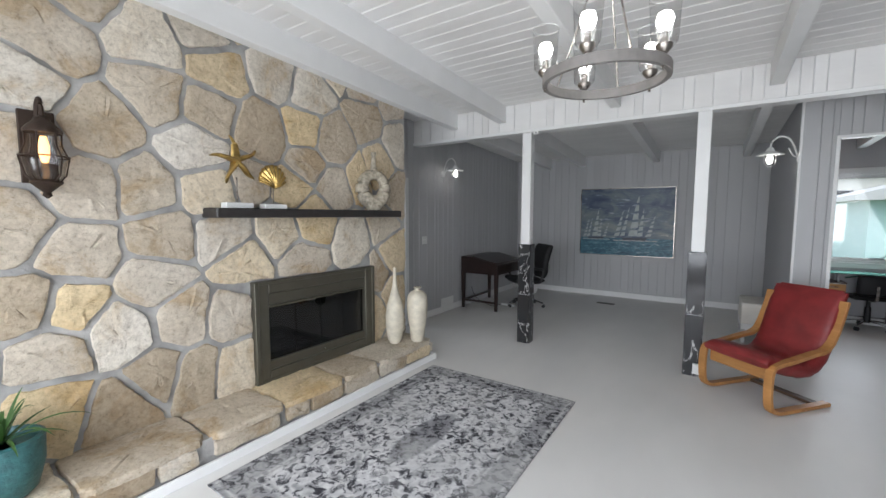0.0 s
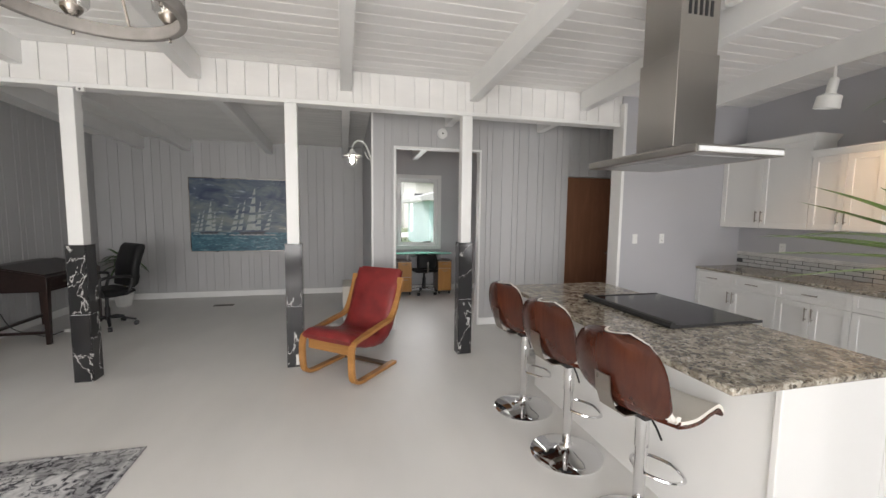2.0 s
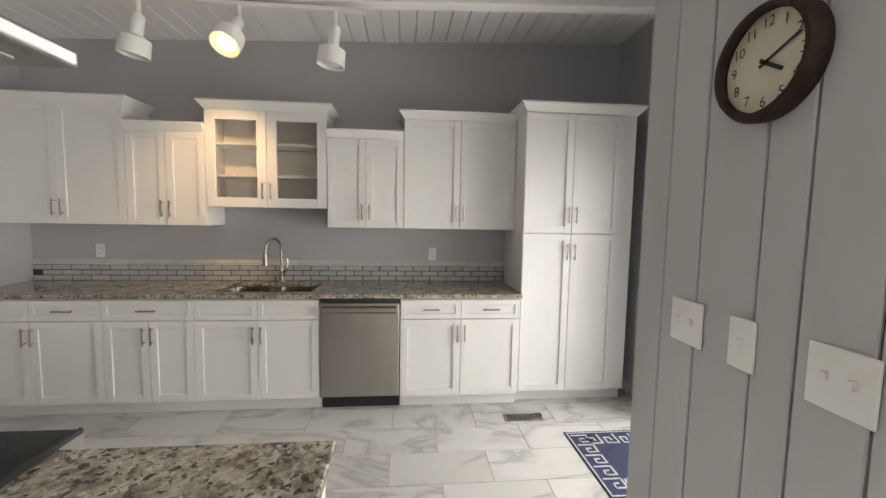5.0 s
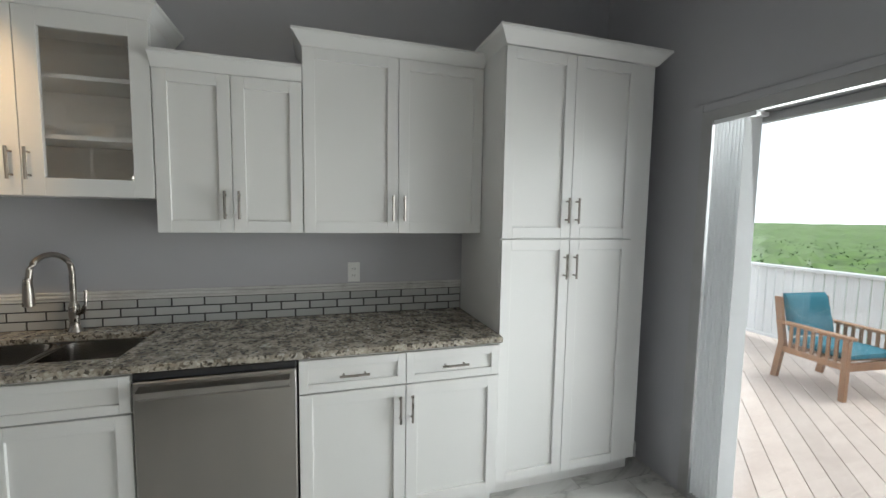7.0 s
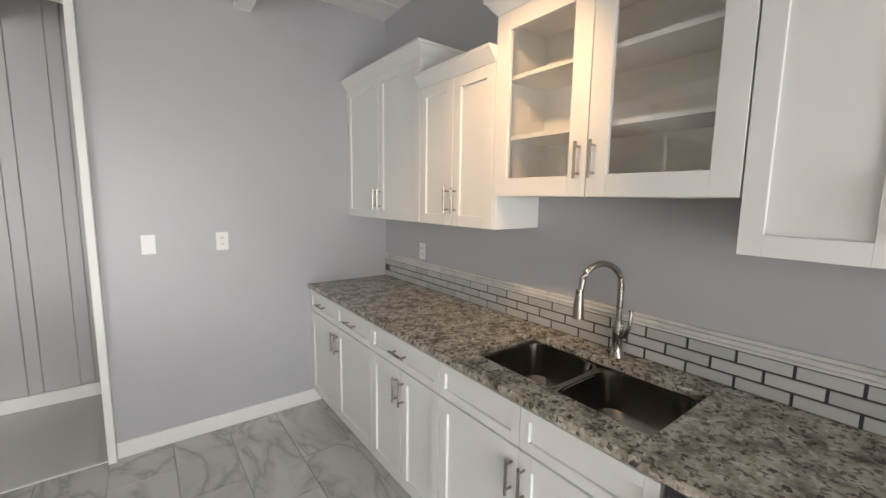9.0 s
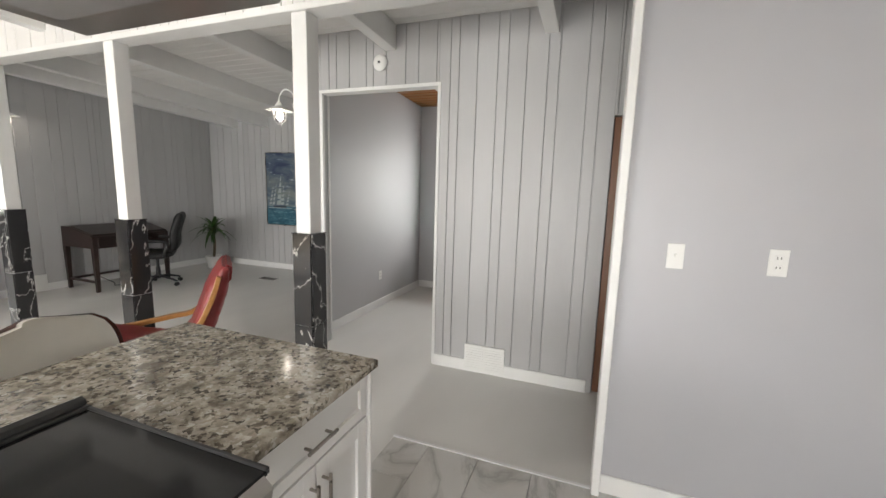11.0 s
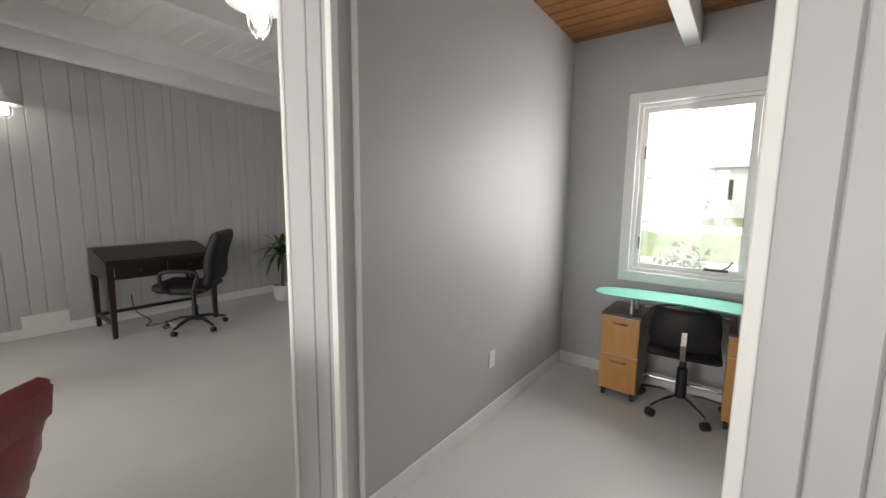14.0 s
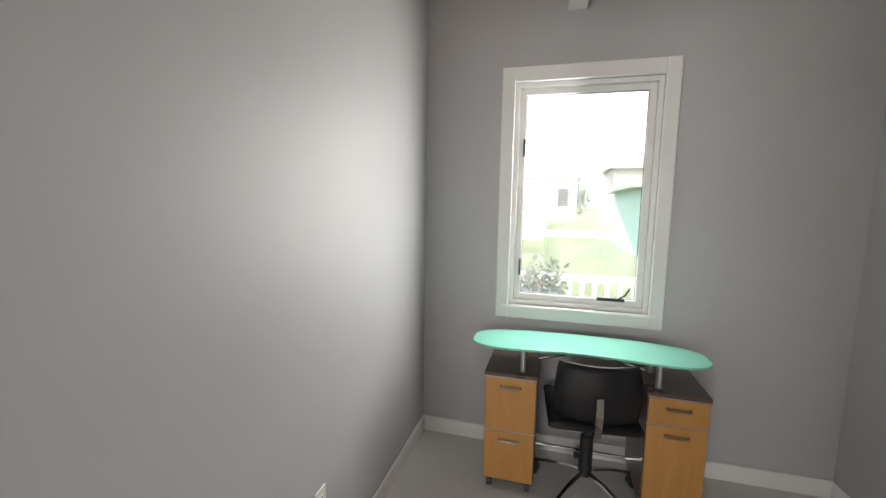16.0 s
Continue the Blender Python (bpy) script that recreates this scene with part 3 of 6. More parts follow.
def planks(parent, axis, side, at, a0, a1, z0, z1, mat=None, seed=1, gaps=(), zt=None, joints=()):
    """Upright boards of mixed widths on one face of a wall, with open joints; gaps: openings as (a0, a1, top)."""
    rnd = random.Random(seed)
    a = a0
    while a < a1 - 0.01:
        w = min(rnd.choice((0.085, 0.13, 0.15, 0.15, 0.20)), a1 - a)
        ahead = [j for j in joints if j > a + .01]
        if ahead:
            w = ahead[0] - a
        lo, hi = a + 0.0026, a + w - 0.0026
        pieces = [(lo, hi, z0)]
        for g0, g1, gt in gaps:
            nxt = []
            for l, h, zb in pieces:
                if h <= g0 or l >= g1:
                    nxt.append((l, h, zb))
                else:
                    if l < g0 - 0.01:
                        nxt.append((l, g0, zb))
                    if h > g1 + 0.01:
                        nxt.append((g1, h, zb))
                    nxt.append((max(l, g0), min(h, g1), gt))
            pieces = nxt
        for l, h, zb in pieces:
            if h - l < 0.008:
                continue
            top = zt((l + h) / 2) if zt else z1
            t = 0.012 + rnd.uniform(-0.001, 0.001)
            p0, p1 = sorted((at, at + side * t))
            m = Mesh()
            m.box(*((p0, p1, l, h) if axis == "x" else (l, h, p0, p1)), zb, top, 0.003)
            m.put("plank", mat or GREY_PLANK, parent)
        a += w


def board(name, label, x0, x1, y0, y1, z0=0.0, z1=0.10):
    return structure(Mesh().box(x0, x1, y0, y1, z0, z1, 0.004).put(name, WHITE), label)


# left wall, with the doorway to the bedroom
w_left = wall("wall_left", "grey painted plank wall with a white-cased doorway", [(-3.58, LEFT, SOUTH, 3.36, 0, TOP), (-3.58, LEFT, 3.36, 4.06, 2.03, TOP), (-3.58, LEFT, 4.06, FAR, 0, TOP)], GREY_PLANK)
wall("wall_far", "grey painted plank wall behind the back room", [(-3.6, 0.9, FAR, FAR + .14, 0, TOP)], GREY_PLANK)
wall("wall_office_end", "grey painted office wall with a window", [(0.9, 1.515, OFAR, OFAR + .22, 0, TOP), (2.287, 5.6, OFAR, OFAR + .22, 0, TOP), (1.515, 2.287, OFAR, OFAR + .22, 2.18, TOP), (1.515, 2.287, OFAR, OFAR + .22, 0, 0.895)], OFFICE_WALL)
wall("wall_partition", "grey painted partition beside the office", [(0.85, 0.985, PANEL + .10, FAR, 0, TOP)], OFFICE_WALL)
w_panel = wall("wall_planked", "light grey painted plank wall with office opening", [(0.85, 1.133, PANEL + .012, PANEL + .10, 0, TOP), (1.133, 2.272, PANEL + .012, PANEL + .10, 2.365, TOP), (2.272, 3.59, PANEL + .012, PANEL + .10, 0, TOP),
                                                               (3.59, 4.33, PANEL + .012, PANEL + .10, 2.07, TOP), (4.33, RIGHT, PANEL + .012, PANEL + .10, 0, TOP)], GREY_PLANK)
wall("wall_office_right", "grey painted office side wall", [(3.22, 3.34, PANEL + .10, OFAR, 0, TOP)], OFFICE_WALL)
wall("wall_kitchen_end", "grey painted kitchen end wall", [(3.625, RIGHT, 4.25, 4.37, 0, TOP)], GREY_WALL)
wall("wall_kitchen_back", "grey painted wall behind the kitchen cabinets", [(RIGHT, RIGHT + .14, KSOUTH - .14, OFAR, 0, TOP)], GREY_WALL)
wall("wall_kitchen_south", "grey painted wall round the glass sliding door", [(4.66, RIGHT, KSOUTH - .14, KSOUTH, 0, TOP), (2.985, 4.66, KSOUTH - .14, KSOUTH, 2.05, TOP)], GREY_WALL)
w_clock = wall("wall_clock", "grey painted plank wall that carries the clock", [(2.15, 2.985, 0.22, 0.343, 0, TOP), (2.865, 2.985, KSOUTH - .14, 0.22, 0, TOP), (2.15, 2.27, SOUTH, 0.22, 0, TOP)], GREY_PLANK)
wall("wall_sitting_south", "white wall round the garden window", [(-3.6, -2.5, SOUTH - .14, SOUTH, 0, TOP), (1.7, 2.27, SOUTH - .14, SOUTH, 0, TOP), (-2.5, 1.7, SOUTH - .14, SOUTH, 2.35, TOP), (-2.5, 1.7, SOUTH - .14, SOUTH, 0, 0.22)], GREY_WALL)
wall("wall_bedroom", "grey bedroom walls beyond the doorway", [(-6.1, -5.98, 1.6, 2.4, 0, TOP), (-6.1, -5.98, 3.4, 6, 0, TOP), (-6.1, -5.98, 2.4, 3.4, 2.1, TOP), (-6.1, -5.98, 2.4, 3.4, 0, 0.9), (-6.1, -3.58, 1.5, 1.6, 0, TOP), (-6.1, -3.58, 4.95, 5.05, 0, TOP)], OFFICE_WALL)

planks(w_left, "x", 1, LEFT, 4.13, FAR - .012, 0.0, TOP, seed=3, zt=lambda a: ceil_z(a))
planks(w_left, "x", 1, LEFT, 3.30, 4.13, 2.10, TOP, seed=4, zt=lambda a: ceil_z(a))
planks(bpy.data.objects["wall_far"], "y", -1, FAR, LEFT + .012, 0.85, 0.0, ceil_z(FAR), seed=5)
planks(w_panel, "y", -1, PANEL + .012, 0.85, 4.6, 0.0, ceil_z(PANEL), seed=8, gaps=((1.133, 2.272, 2.365), (3.59, 4.33, 2.07)),
       joints=(1.0, 1.085, 1.221, 1.30, 1.431, 1.60, 1.669, 1.794, 1.974, 2.09, 2.25, 2.366, 2.438, 2.585, 2.745, 2.824, 2.963, 3.117, 3.197))
planks(w_clock, "y", 1, 0.343, 2.15, 2.985, 0.0, ceil_z(.35), seed=9, joints=(2.19, 2.322, 2.455, 2.552, 2.725, 2.86))

# header over the columns
w_head = wall("wall_header", "white boarded header beam over the columns", [(LEFT, 3.625, HEAD + .012, HEAD + .13, 2.55, TOP)], WHITE)
planks(w_head, "y", -1, HEAD + .012, LEFT, 3.60, 2.585, ceil_z(HEAD), WHITE_WOOD, seed=11)
structure(Mesh().box(LEFT, 3.60, HEAD - .012, HEAD + .14, 2.548, 2.585, 0.004).put("trim_header", WHITE), "white strip under the header")
structure(Mesh().box(3.60, 3.64, 4.20, 4.385, 0, 2.80, 0.004).put("trim_corner", WHITE), "white corner strip at the kitchen wall end")
structure(Mesh().box(0.838, 0.862, PANEL - .008, PANEL + .03, 0.09, 2.8, 0.004).put("trim_partition", WHITE), "white corner strip on the partition")

# columns: white posts in black marble sleeves of two tiles a side
for cx, cy in ((-1.755, 4.348), (0.022, 4.325), (1.768, 4.335)):
    col = thing("column", pose(cx, cy, 0), "white square post with black marble tiled base", "column", "room columns")
    Mesh().box(-.056, .056, -.056, .056, 0, 2.55, 0.004).put("post", WHITE, col)
    Mesh().box(-.068, .068, -.068, .068, 0.0, 1.212).put("grout_core", VINYL, col)
    for z0, z1 in ((0.0, 0.605), (0.609, 1.216)):
        for k in range(4):
            p = Mesh().box(-.0695, .0695, -.078, -.0685, z0, z1, 0.0015).put("marble_tile", BLACK_MARBLE, col)
            p.matrix_basis = pose(0, 0, 0, 0, 0, 90 * k)
    Mesh().box(-.078, .078, -.078, .078, 1.216, 1.222, 0.001).put("rim", BLACK_MARBLE, col)

# baseboards, casings
for args in ((LEFT + .012, LEFT + .026, 4.13, FAR - .014), (LEFT + .026, 0.85, FAR - .028, FAR - .012), (0.838, 0.85, PANEL + .03, FAR - .03), (0.985, 0.997, PANEL + .12, OFAR), (0.997, 3.22, OFAR - .014, OFAR),
             (3.206, 3.22, PANEL + .12, OFAR - .014), (0.855, 1.115, PANEL - .014, PANEL), (2.29, 3.55, PANEL - .014, PANEL), (3.64, 4.86, 4.236, 4.25), (2.15, 2.985, 0.356, 0.37), (4.98, RIGHT, KSOUTH, KSOUTH + .012), (2.985, 2.997, KSOUTH, 0.34)):
    board("baseboard", "white painted baseboard", *args)
structure(Mesh().box(-3.475, LEFT + .03, 3.30, 3.36, 0, 2.09).box(-3.475, LEFT + .03, 4.06, 4.125, 0, 2.09).box(-3.475, LEFT + .03, 3.36, 4.06, 2.03, 2.09).put("trim_bedroom_door", WHITE, bevel=.004), "white casing round the bedroom doorway")
structure(Mesh().box(1.118, 1.150, PANEL - .008, PANEL + .022, 0, 2.345).box(2.262, 2.29, PANEL - .008, PANEL + .105, 0, 2.345).box(1.118, 2.29, PANEL - .008, PANEL + .105, 2.345, 2.375)
          .box(1.118, 1.142, PANEL + .088, PANEL + .112, 0, 2.345).put("trim_office_opening", WHITE, bevel=.004), "white trim round the office opening")

# bedroom door leaf, standing open
d = thing("door_bedroom", pose(-3.585, 4.04, 0, 0, 0, 172), "white panelled bedroom door standing open", "door")
Mesh().box(0, .68, -.02, .02, 0.01, 2.01, 0.003).put("leaf", WHITE, d)
for z0, z1 in ((.15, .9), (1.02, 1.85)):
    Mesh().box(.1, .58, -.024, .024, z0, z1, 0.004).put("panel", WHITE, d)
for z in (.25, 1.05, 1.8):
    Mesh().lathe([(.008, 0), (.008, .08)], 0, .022, z, 8).put("hinge", NICKEL, d)

# brown flush door at the hall
d = thing("door_hall", pose(3.595, PANEL + .02, 0), "flush reddish-brown wooden door, closed", "door")
Mesh().box(0, .73, 0, .04, 0.01, 2.062, 0.002).put("leaf", BROWN_DOOR, d)
Mesh().lathe([(.012, 0), (.012, .04), (.026, .045), (.028, .065), (.015, .08)], 0, 0, 0, 14).put("handle", NICKEL, d, True).matrix_basis = pose(.67, 0, .98, 90)

# ---- chimney wall ----
FP = (1.43, 2.73, 0.22, 1.04)
chim = wall("wall_chimney", "rubble limestone chimney wall with grey mortar", [(LEFT, STONE_X, SOUTH, FP[0], 0, TOP), (LEFT, STONE_X, FP[1], 3.30, 0, TOP), (LEFT, STONE_X, FP[0], FP[1], FP[3], TOP), (LEFT, STONE_X, FP[0], FP[1], 0, FP[2])], MORTAR)
SITES = [(0.35, 2.5), (0.82, 2.65), (1.22, 2.59), (1.68, 2.72), (0.24, 2.25), (0.56, 2.09), (0.84, 2.34), (1.16, 2.31), (1.05, 2.01), (0.78, 1.74), (1.13, 1.74), (0.47, 1.72), (0.22, 1.93), (1.56, 2.2), (2.02, 2.64), (1.97, 2.3), (2.26, 2.24), (2.7, 2.54), (2.88, 2.08), (1.98, 2.01), (1.83, 1.78), (2.25, 1.83), (0.42, 1.37), (0.85, 1.42), (1.21, 1.44), (1.71, 1.44), (2.48, 1.32), (1.37, 1.18), (1.92, 1.15), (0.18, 1.5), (0.21, 1.08), (0.35, 1.03), (0.28, 0.82), (0.59, 0.85), (0.78, 1.14), (0.93, 0.88), (1.28, 0.83), (0.76, 0.51), (0.99, 0.43), (1.31, 0.41), (0.24, 0.48), (0.59, 0.38), (3.18, 2.38), (3.12, 1.79), (3.11, 1.13), (1.14, 2.82), (2.67, 2.86)]


def clip(poly, nx, ny, d):
    """Keep the part of a polygon where nx*x + ny*y <= d."""
    out = []
    for (ax, ay), (bx, by) in zip(poly, poly[1:] + poly[:1]):
        da, db = nx * ax + ny * ay - d, nx * bx + ny * by - d
        if da <= 0:
            out.append((ax, ay))
        if da * db < 0:
            t = da / (da - db)
            out.append((ax + t * (bx - ax), ay + t * (by - ay)))
    return out


def rounded(poly, rnd, rough=0.005):
    """Corners cut, edges bent by a slow wander and made crumbly."""
    q = []
    for (ax, ay), (bx, by) in zip(poly, poly[1:] + poly[:1]):
        k = rnd.uniform(.05, .13)
        q += [(ax + k * (bx - ax), ay + k * (by - ay)), (bx - k * (bx - ax), by - k * (by - ay))]
    poly, q = q, []
    for (ax, ay), (bx, by) in zip(poly, poly[1:] + poly[:1]):
        n = max(1, int(math.hypot(bx - ax, by - ay) / 0.035))
        for i in range(n):
            x, y = ax + (bx - ax) * i / n, ay + (by - ay) * i / n
            q.append((x + .020 * noise.noise(Vector((x * 5, y * 5, 1.7))) + rnd.uniform(-rough, rough), y + .020 * noise.noise(Vector((x * 5, y * 5, 8.3))) + rnd.uniform(-rough, rough)))
    return q


def stone(parent, poly, place, rnd, deep=0.02, name="stone"):
    """A split stone: a rough-edged slab whose face is broken into planes. place maps (u, v, out) to the world."""
    cx, cy = sum(p[0] for p in poly) / len(poly), sum(p[1] for p in poly) / len(poly)
    poly = rounded(poly, rnd)
    tilt = (rnd.uniform(-.03, .03), rnd.uniform(-.03, .03))
    rings = []
    for s, h, jit in ((1.0, -.01, 0), (1.0, deep * .7, .004), (.975, deep, .005), (.82, deep * 1.1, .007), (.5, deep * 1.15, .008), (.22, deep * 1.15, .008)):
        rings.append([place(cx + (x - cx) * s, cy + (y - cy) * s, h + rnd.uniform(-jit, jit) + (tilt[0] * (x - cx) + tilt[1] * (y - cy)) * s * (h > 0)) for x, y in poly])
    return Mesh().rings(rings).put(name, STONE, parent, True)


rnd = random.Random(21)
sites = list(SITES)
tries = 0
while tries < 900:
    tries += 1
    y, z = rnd.uniform(SOUTH + .1, 3.25), rnd.uniform(.1, 3.1)
    far = 0.33 if y < 0.15 else 0.29 if z > 2.75 else 0.30
    if all(math.hypot(y - a, z - b) > far for a, b in sites):
        sites.append((y, z))
weight = [0.0 if k < len(SITES) else rnd.uniform(-.02, .02) for k in range(len(sites))]
for i, (sy, sz) in enumerate(sites):
    if FP[0] < sy < FP[1] and sz < FP[3]:
        continue
    poly = [(SOUTH, .2), (3.29, .2), (3.29, 3.2), (SOUTH, 3.2)]
    for j, (oy, oz) in enumerate(sites):
        dd = math.hypot(oy - sy, oz - sz)
        if i == j or dd > 1.6:
            continue
        nx, ny = (oy - sy) / dd, (oz - sz) / dd
        poly = clip(poly, nx, ny, nx * (sy + oy) / 2 + ny * (sz + oz) / 2 + max(-.05, min(.05, (weight[i] - weight[j]) / (2 * dd))) - rnd.uniform(.012, .024))
        if len(poly) < 3:
            break
    side = max(((FP[0] - sy, (1, 0, FP[0] - .01)), (sy - FP[1], (-1, 0, -FP[1] - .01)), (sz - FP[3], (0, -1, -FP[3] - .015))))
    if len(poly) > 2 and side[0] > -0.2:
        poly = clip(poly, *side[1])
    if len(poly) > 2:
        stone(chim, poly, lambda u, v, o: (STONE_X + o, u, v), rnd)

# hearth bench of stone slabs
hearth = thing("hearth", pose(0, 0, 0), "raised limestone hearth bench with a white skirting", "hearth")
Mesh().box(STONE_X, -2.38, SOUTH, 3.19, 0, 0.195).put("core", MORTAR, hearth)
y = SOUTH
while y < 3.15:
    w = rnd.uniform(.4, .72)
    y1 = 3.21 if 3.21 - (y + w) < .3 else y + w
    m = rnd.uniform(-.008, .008)
    stone(hearth, [(STONE_X, y + .012), (-2.345 + m, y + .012), (-2.345 - m, y1 - .012), (STONE_X, y1 - .012)], lambda u, v, o: (u, v, .185 + o), rnd, .034, "slab")
    q = y
    while q < y1 - .1:
        q1 = min(y1, q + rnd.uniform(.2, .5))
        stone(hearth, [(q + .01, .065), (q1 - .01, .065), (q1 - .01, .178), (q + .01, .178)], lambda u, v, o: (-2.38 + o, u, v), rnd, .03, "face_stone")
        q = q1
    y = y1
stone(hearth, [(-2.8, .07), (-2.6, .07), (-2.6, .178), (-2.8, .178)], lambda u, v, o: (u, 3.19 + o, v), rnd, .02, "face_stone")
stone(hearth, [(-2.58, .07), (-2.37, .07), (-2.37, .178), (-2.58, .178)], lambda u, v, o: (u, 3.19 + o, v), rnd, .02, "face_stone")
Mesh().box(-2.352, -2.33, SOUTH, 3.235, 0, .062, .003).box(-2.8, -2.352, 3.21, 3.235, 0, .062, .003).put("skirting", WHITE, hearth)

# fireplace insert
f = thing("fireplace_insert", pose(STONE_X, 0, 0), "olive-bronze metal fireplace surround with smoked glass doors", "fireplace")
y0, y1, z0, z1 = FP
Mesh().box(-.5, -.48, y0, y1, z0, z1).box(-.5, -.06, y0, y0 + .03, z0, z1).box(-.5, -.06, y1 - .03, y1, z0, z1).box(-.5, -.06, y0, y1, z1 - .03, z1).box(-.5, -.06, y0, y1, z0, z0 + .03).put("firebox", FIREBRICK, f)
fr = Mesh()
fr.box(-.06, .052, y0, y0 + .115, z0, z1, .006).box(-.06, .052, y1 - .115, y1, z0, z1, .006).box(-.06, .05, y0 + .115, y1 - .115, z1 - .10, z1, .006).box(-.06, .05, y0 + .115, y1 - .115, z0, z0 + .09, .006)
fr.box(-.06, .06, y0 - .008, y0 + .03, z0, z1 + .006, .004).box(-.06, .06, y1 - .03, y1 + .008, z0, z1 + .006, .004).box(-.06, .06, y0 + .03, y1 - .03, z1 - .022, z1 + .006, .004)
fr.box(-.06, .035, y0 + .115, y1 - .115, z1 - .195, z1 - .10, .005).box(-.06, .042, y0 + .115, y1 - .115, z1 - .215, z1 - .197, .003).box(-.06, .036, y0 + .115, y1 - .115, z0 + .09, z0 + .165, .005).box(-.06, .055, y0, y1, z0, z0 + .03, .004)
fr.put("surround", BRONZE, f)
gy = y0 + .12
gw = (y1 - y0 - .24) / 4
for k in range(4):
    Mesh().box(.005, .01, gy + k * gw + .004, gy + (k + 1) * gw - .004, z0 + .165, z1 - .215).put("glass_door", TINTED, f)
for k in (1.45, 2.25):
    Mesh().box(.01, .03, gy + k * gw, gy + (k + .3) * gw, z1 - .225, z1 - .212, .003).put("handle", NICKEL, f)
Mesh().lathe([(.008, 0), (.008, .02), (.004, .025)], 0, 0, 0, 10).put("knob", CHROME, f, True).matrix_basis = pose(.036, (y0 + y1) / 2, z0 + .13, 0, 90)

mt = thing("mantel_shelf", pose(STONE_X, 0, 0), "thick black-stained wooden mantel beam", "shelf")
Mesh().box(0, .215, 1.09, 3.0, 1.55, 1.618, .008).put("beam", MANTEL, mt)

# ---- rug ----
rug = thing("area_rug", pose(-1.49, 1.90, 0), "distressed grey and black patterned area rug", "rug")
Mesh().box(-.735, .735, -1.13, 1.13, 0.001, .011, .003).put("pile", RUG, rug)

# ---- kitchen ----
def handle(parent, x, y, z, length, upright):
    """A bar pull on two feet, in front of the plane y."""
    m = Mesh()
    if upright:
        m.tube([(x, y - .03, z - length / 2), (x, y - .03, z + length / 2)], .0058, 8)
        for s in (-.36, .36):
            m.tube([(x, y, z + s * length), (x, y - .03, z + s * length)], .0048, 6)
    else:
        m.tube([(x - length / 2, y - .03, z), (x + length / 2, y - .03, z)], .0058, 8)
        for s in (-.36, .36):
            m.tube([(x + s * length, y, z), (x + s * length, y - .03, z)], .0048, 6)
    return m.put("handle", NICKEL, parent, True)


def shaker(parent, name, x0, x1, z0, z1, pull=None, rail=0.055, glass=False, plen=0.13):
    """A framed front with a sunk panel, its face at y = -0.02. pull: where the handle sits (x, z, upright)."""
    g = 0.0018
    x0, x1, z0, z1 = x0 + g, x1 - g, z0 + g, z1 - g
    m = Mesh()
    m.box(x0, x0 + rail, -.02, 0, z0, z1, .0012).box(x1 - rail, x1, -.02, 0, z0, z1, .0012).box(x0 + rail, x1 - rail, -.02, 0, z1 - rail, z1, .0012).box(x0 + rail, x1 - rail, -.02, 0, z0, z0 + rail, .0012)
    if not glass:
        m.box(x0 + rail, x1 - rail, -.009, -.001, z0 + rail, z1 - rail)
    d = m.put(name, CABINET, parent)
    if glass:
        Mesh().box(x0 + rail, x1 - rail, -.011, -.007, z0 + rail, z1 - rail).put("pane", CLEAR, d)
    if pull:
        handle(d, pull[0], -.02, pull[1], plen, pull[2])
    return d


def crown(parent, w, depth, z, h=0.07, out=0.05, left=True, right=True):
    """A sloping cornice round the top of a cabinet."""
    a, b = (0.0 if not left else out), (0.0 if not right else out)
    prof = ((0.0, 0.0, 0.0), (0.25, 0.012, 0.2), (0.8, 0.03, 0.7), (1.0, 0.035, 0.8), (1.0, 0.035, 1.0))
    rings = []
    for o, _, k in prof:
        rings.append([(-a * o, -.02 - out * o, z + h * k), (w + b * o, -.02 - out * o, z + h * k), (w + b * o, depth, z + h * k), (-a * o, depth, z + h * k)])
    return Mesh().rings(rings).put("cornice", CABINET, parent)


def facing_west(x, y_left, z=0):
    """Fronts look to -x; local x runs towards -y."""
    return pose(x, y_left, z, 0, 0, -90)


def base_cabinet(m, w, drawers, depth, doors=2, false_front=False, label=""):
    c = thing("base_cabinet", m, label or "white shaker base cabinet with nickel bar handles", "cabinet", "kitchen base cabinets")
    if false_front:
        Mesh().box(0, w, 0, depth, .10, .66).box(0, w, 0, .02, .66, .883).box(0, .018, .02, depth, .66, .883).box(w - .018, w, .02, depth, .66, .883).box(0, w, .05, depth, 0, .10).put("body", CABINET, c)
    else:
        Mesh().box(0, w, 0, depth, .10, .883).box(0, w, .05, depth, 0, .10).put("body", CABINET, c)
    dw = w / drawers
    for k in range(drawers):
        shaker(c, "drawer_front", k * dw, (k + 1) * dw, .722, .872, None if false_front else ((k + .5) * dw, .797, False), .038)
    dw = w / doors
    for k in range(doors):
        px = (k + 1) * dw - .028 if k == 0 else k * dw + .028
        shaker(c, "door", k * dw, (k + 1) * dw, .105, .718, (px, .61, True))
    return c


FRONT = 4.82
DEPTH = RIGHT - FRONT - .003
base_cabinet(facing_west(FRONT, 4.246), .966, 2, DEPTH)
base_cabinet(facing_west(FRONT, 3.28), .63, 1, DEPTH)
base_cabinet(facing_west(FRONT, 2.65), .90, 2, DEPTH, false_front=True, label="white shaker sink cabinet with false drawer fronts")
base_cabinet(facing_west(FRONT, 1.14), .94, 2, DEPTH)


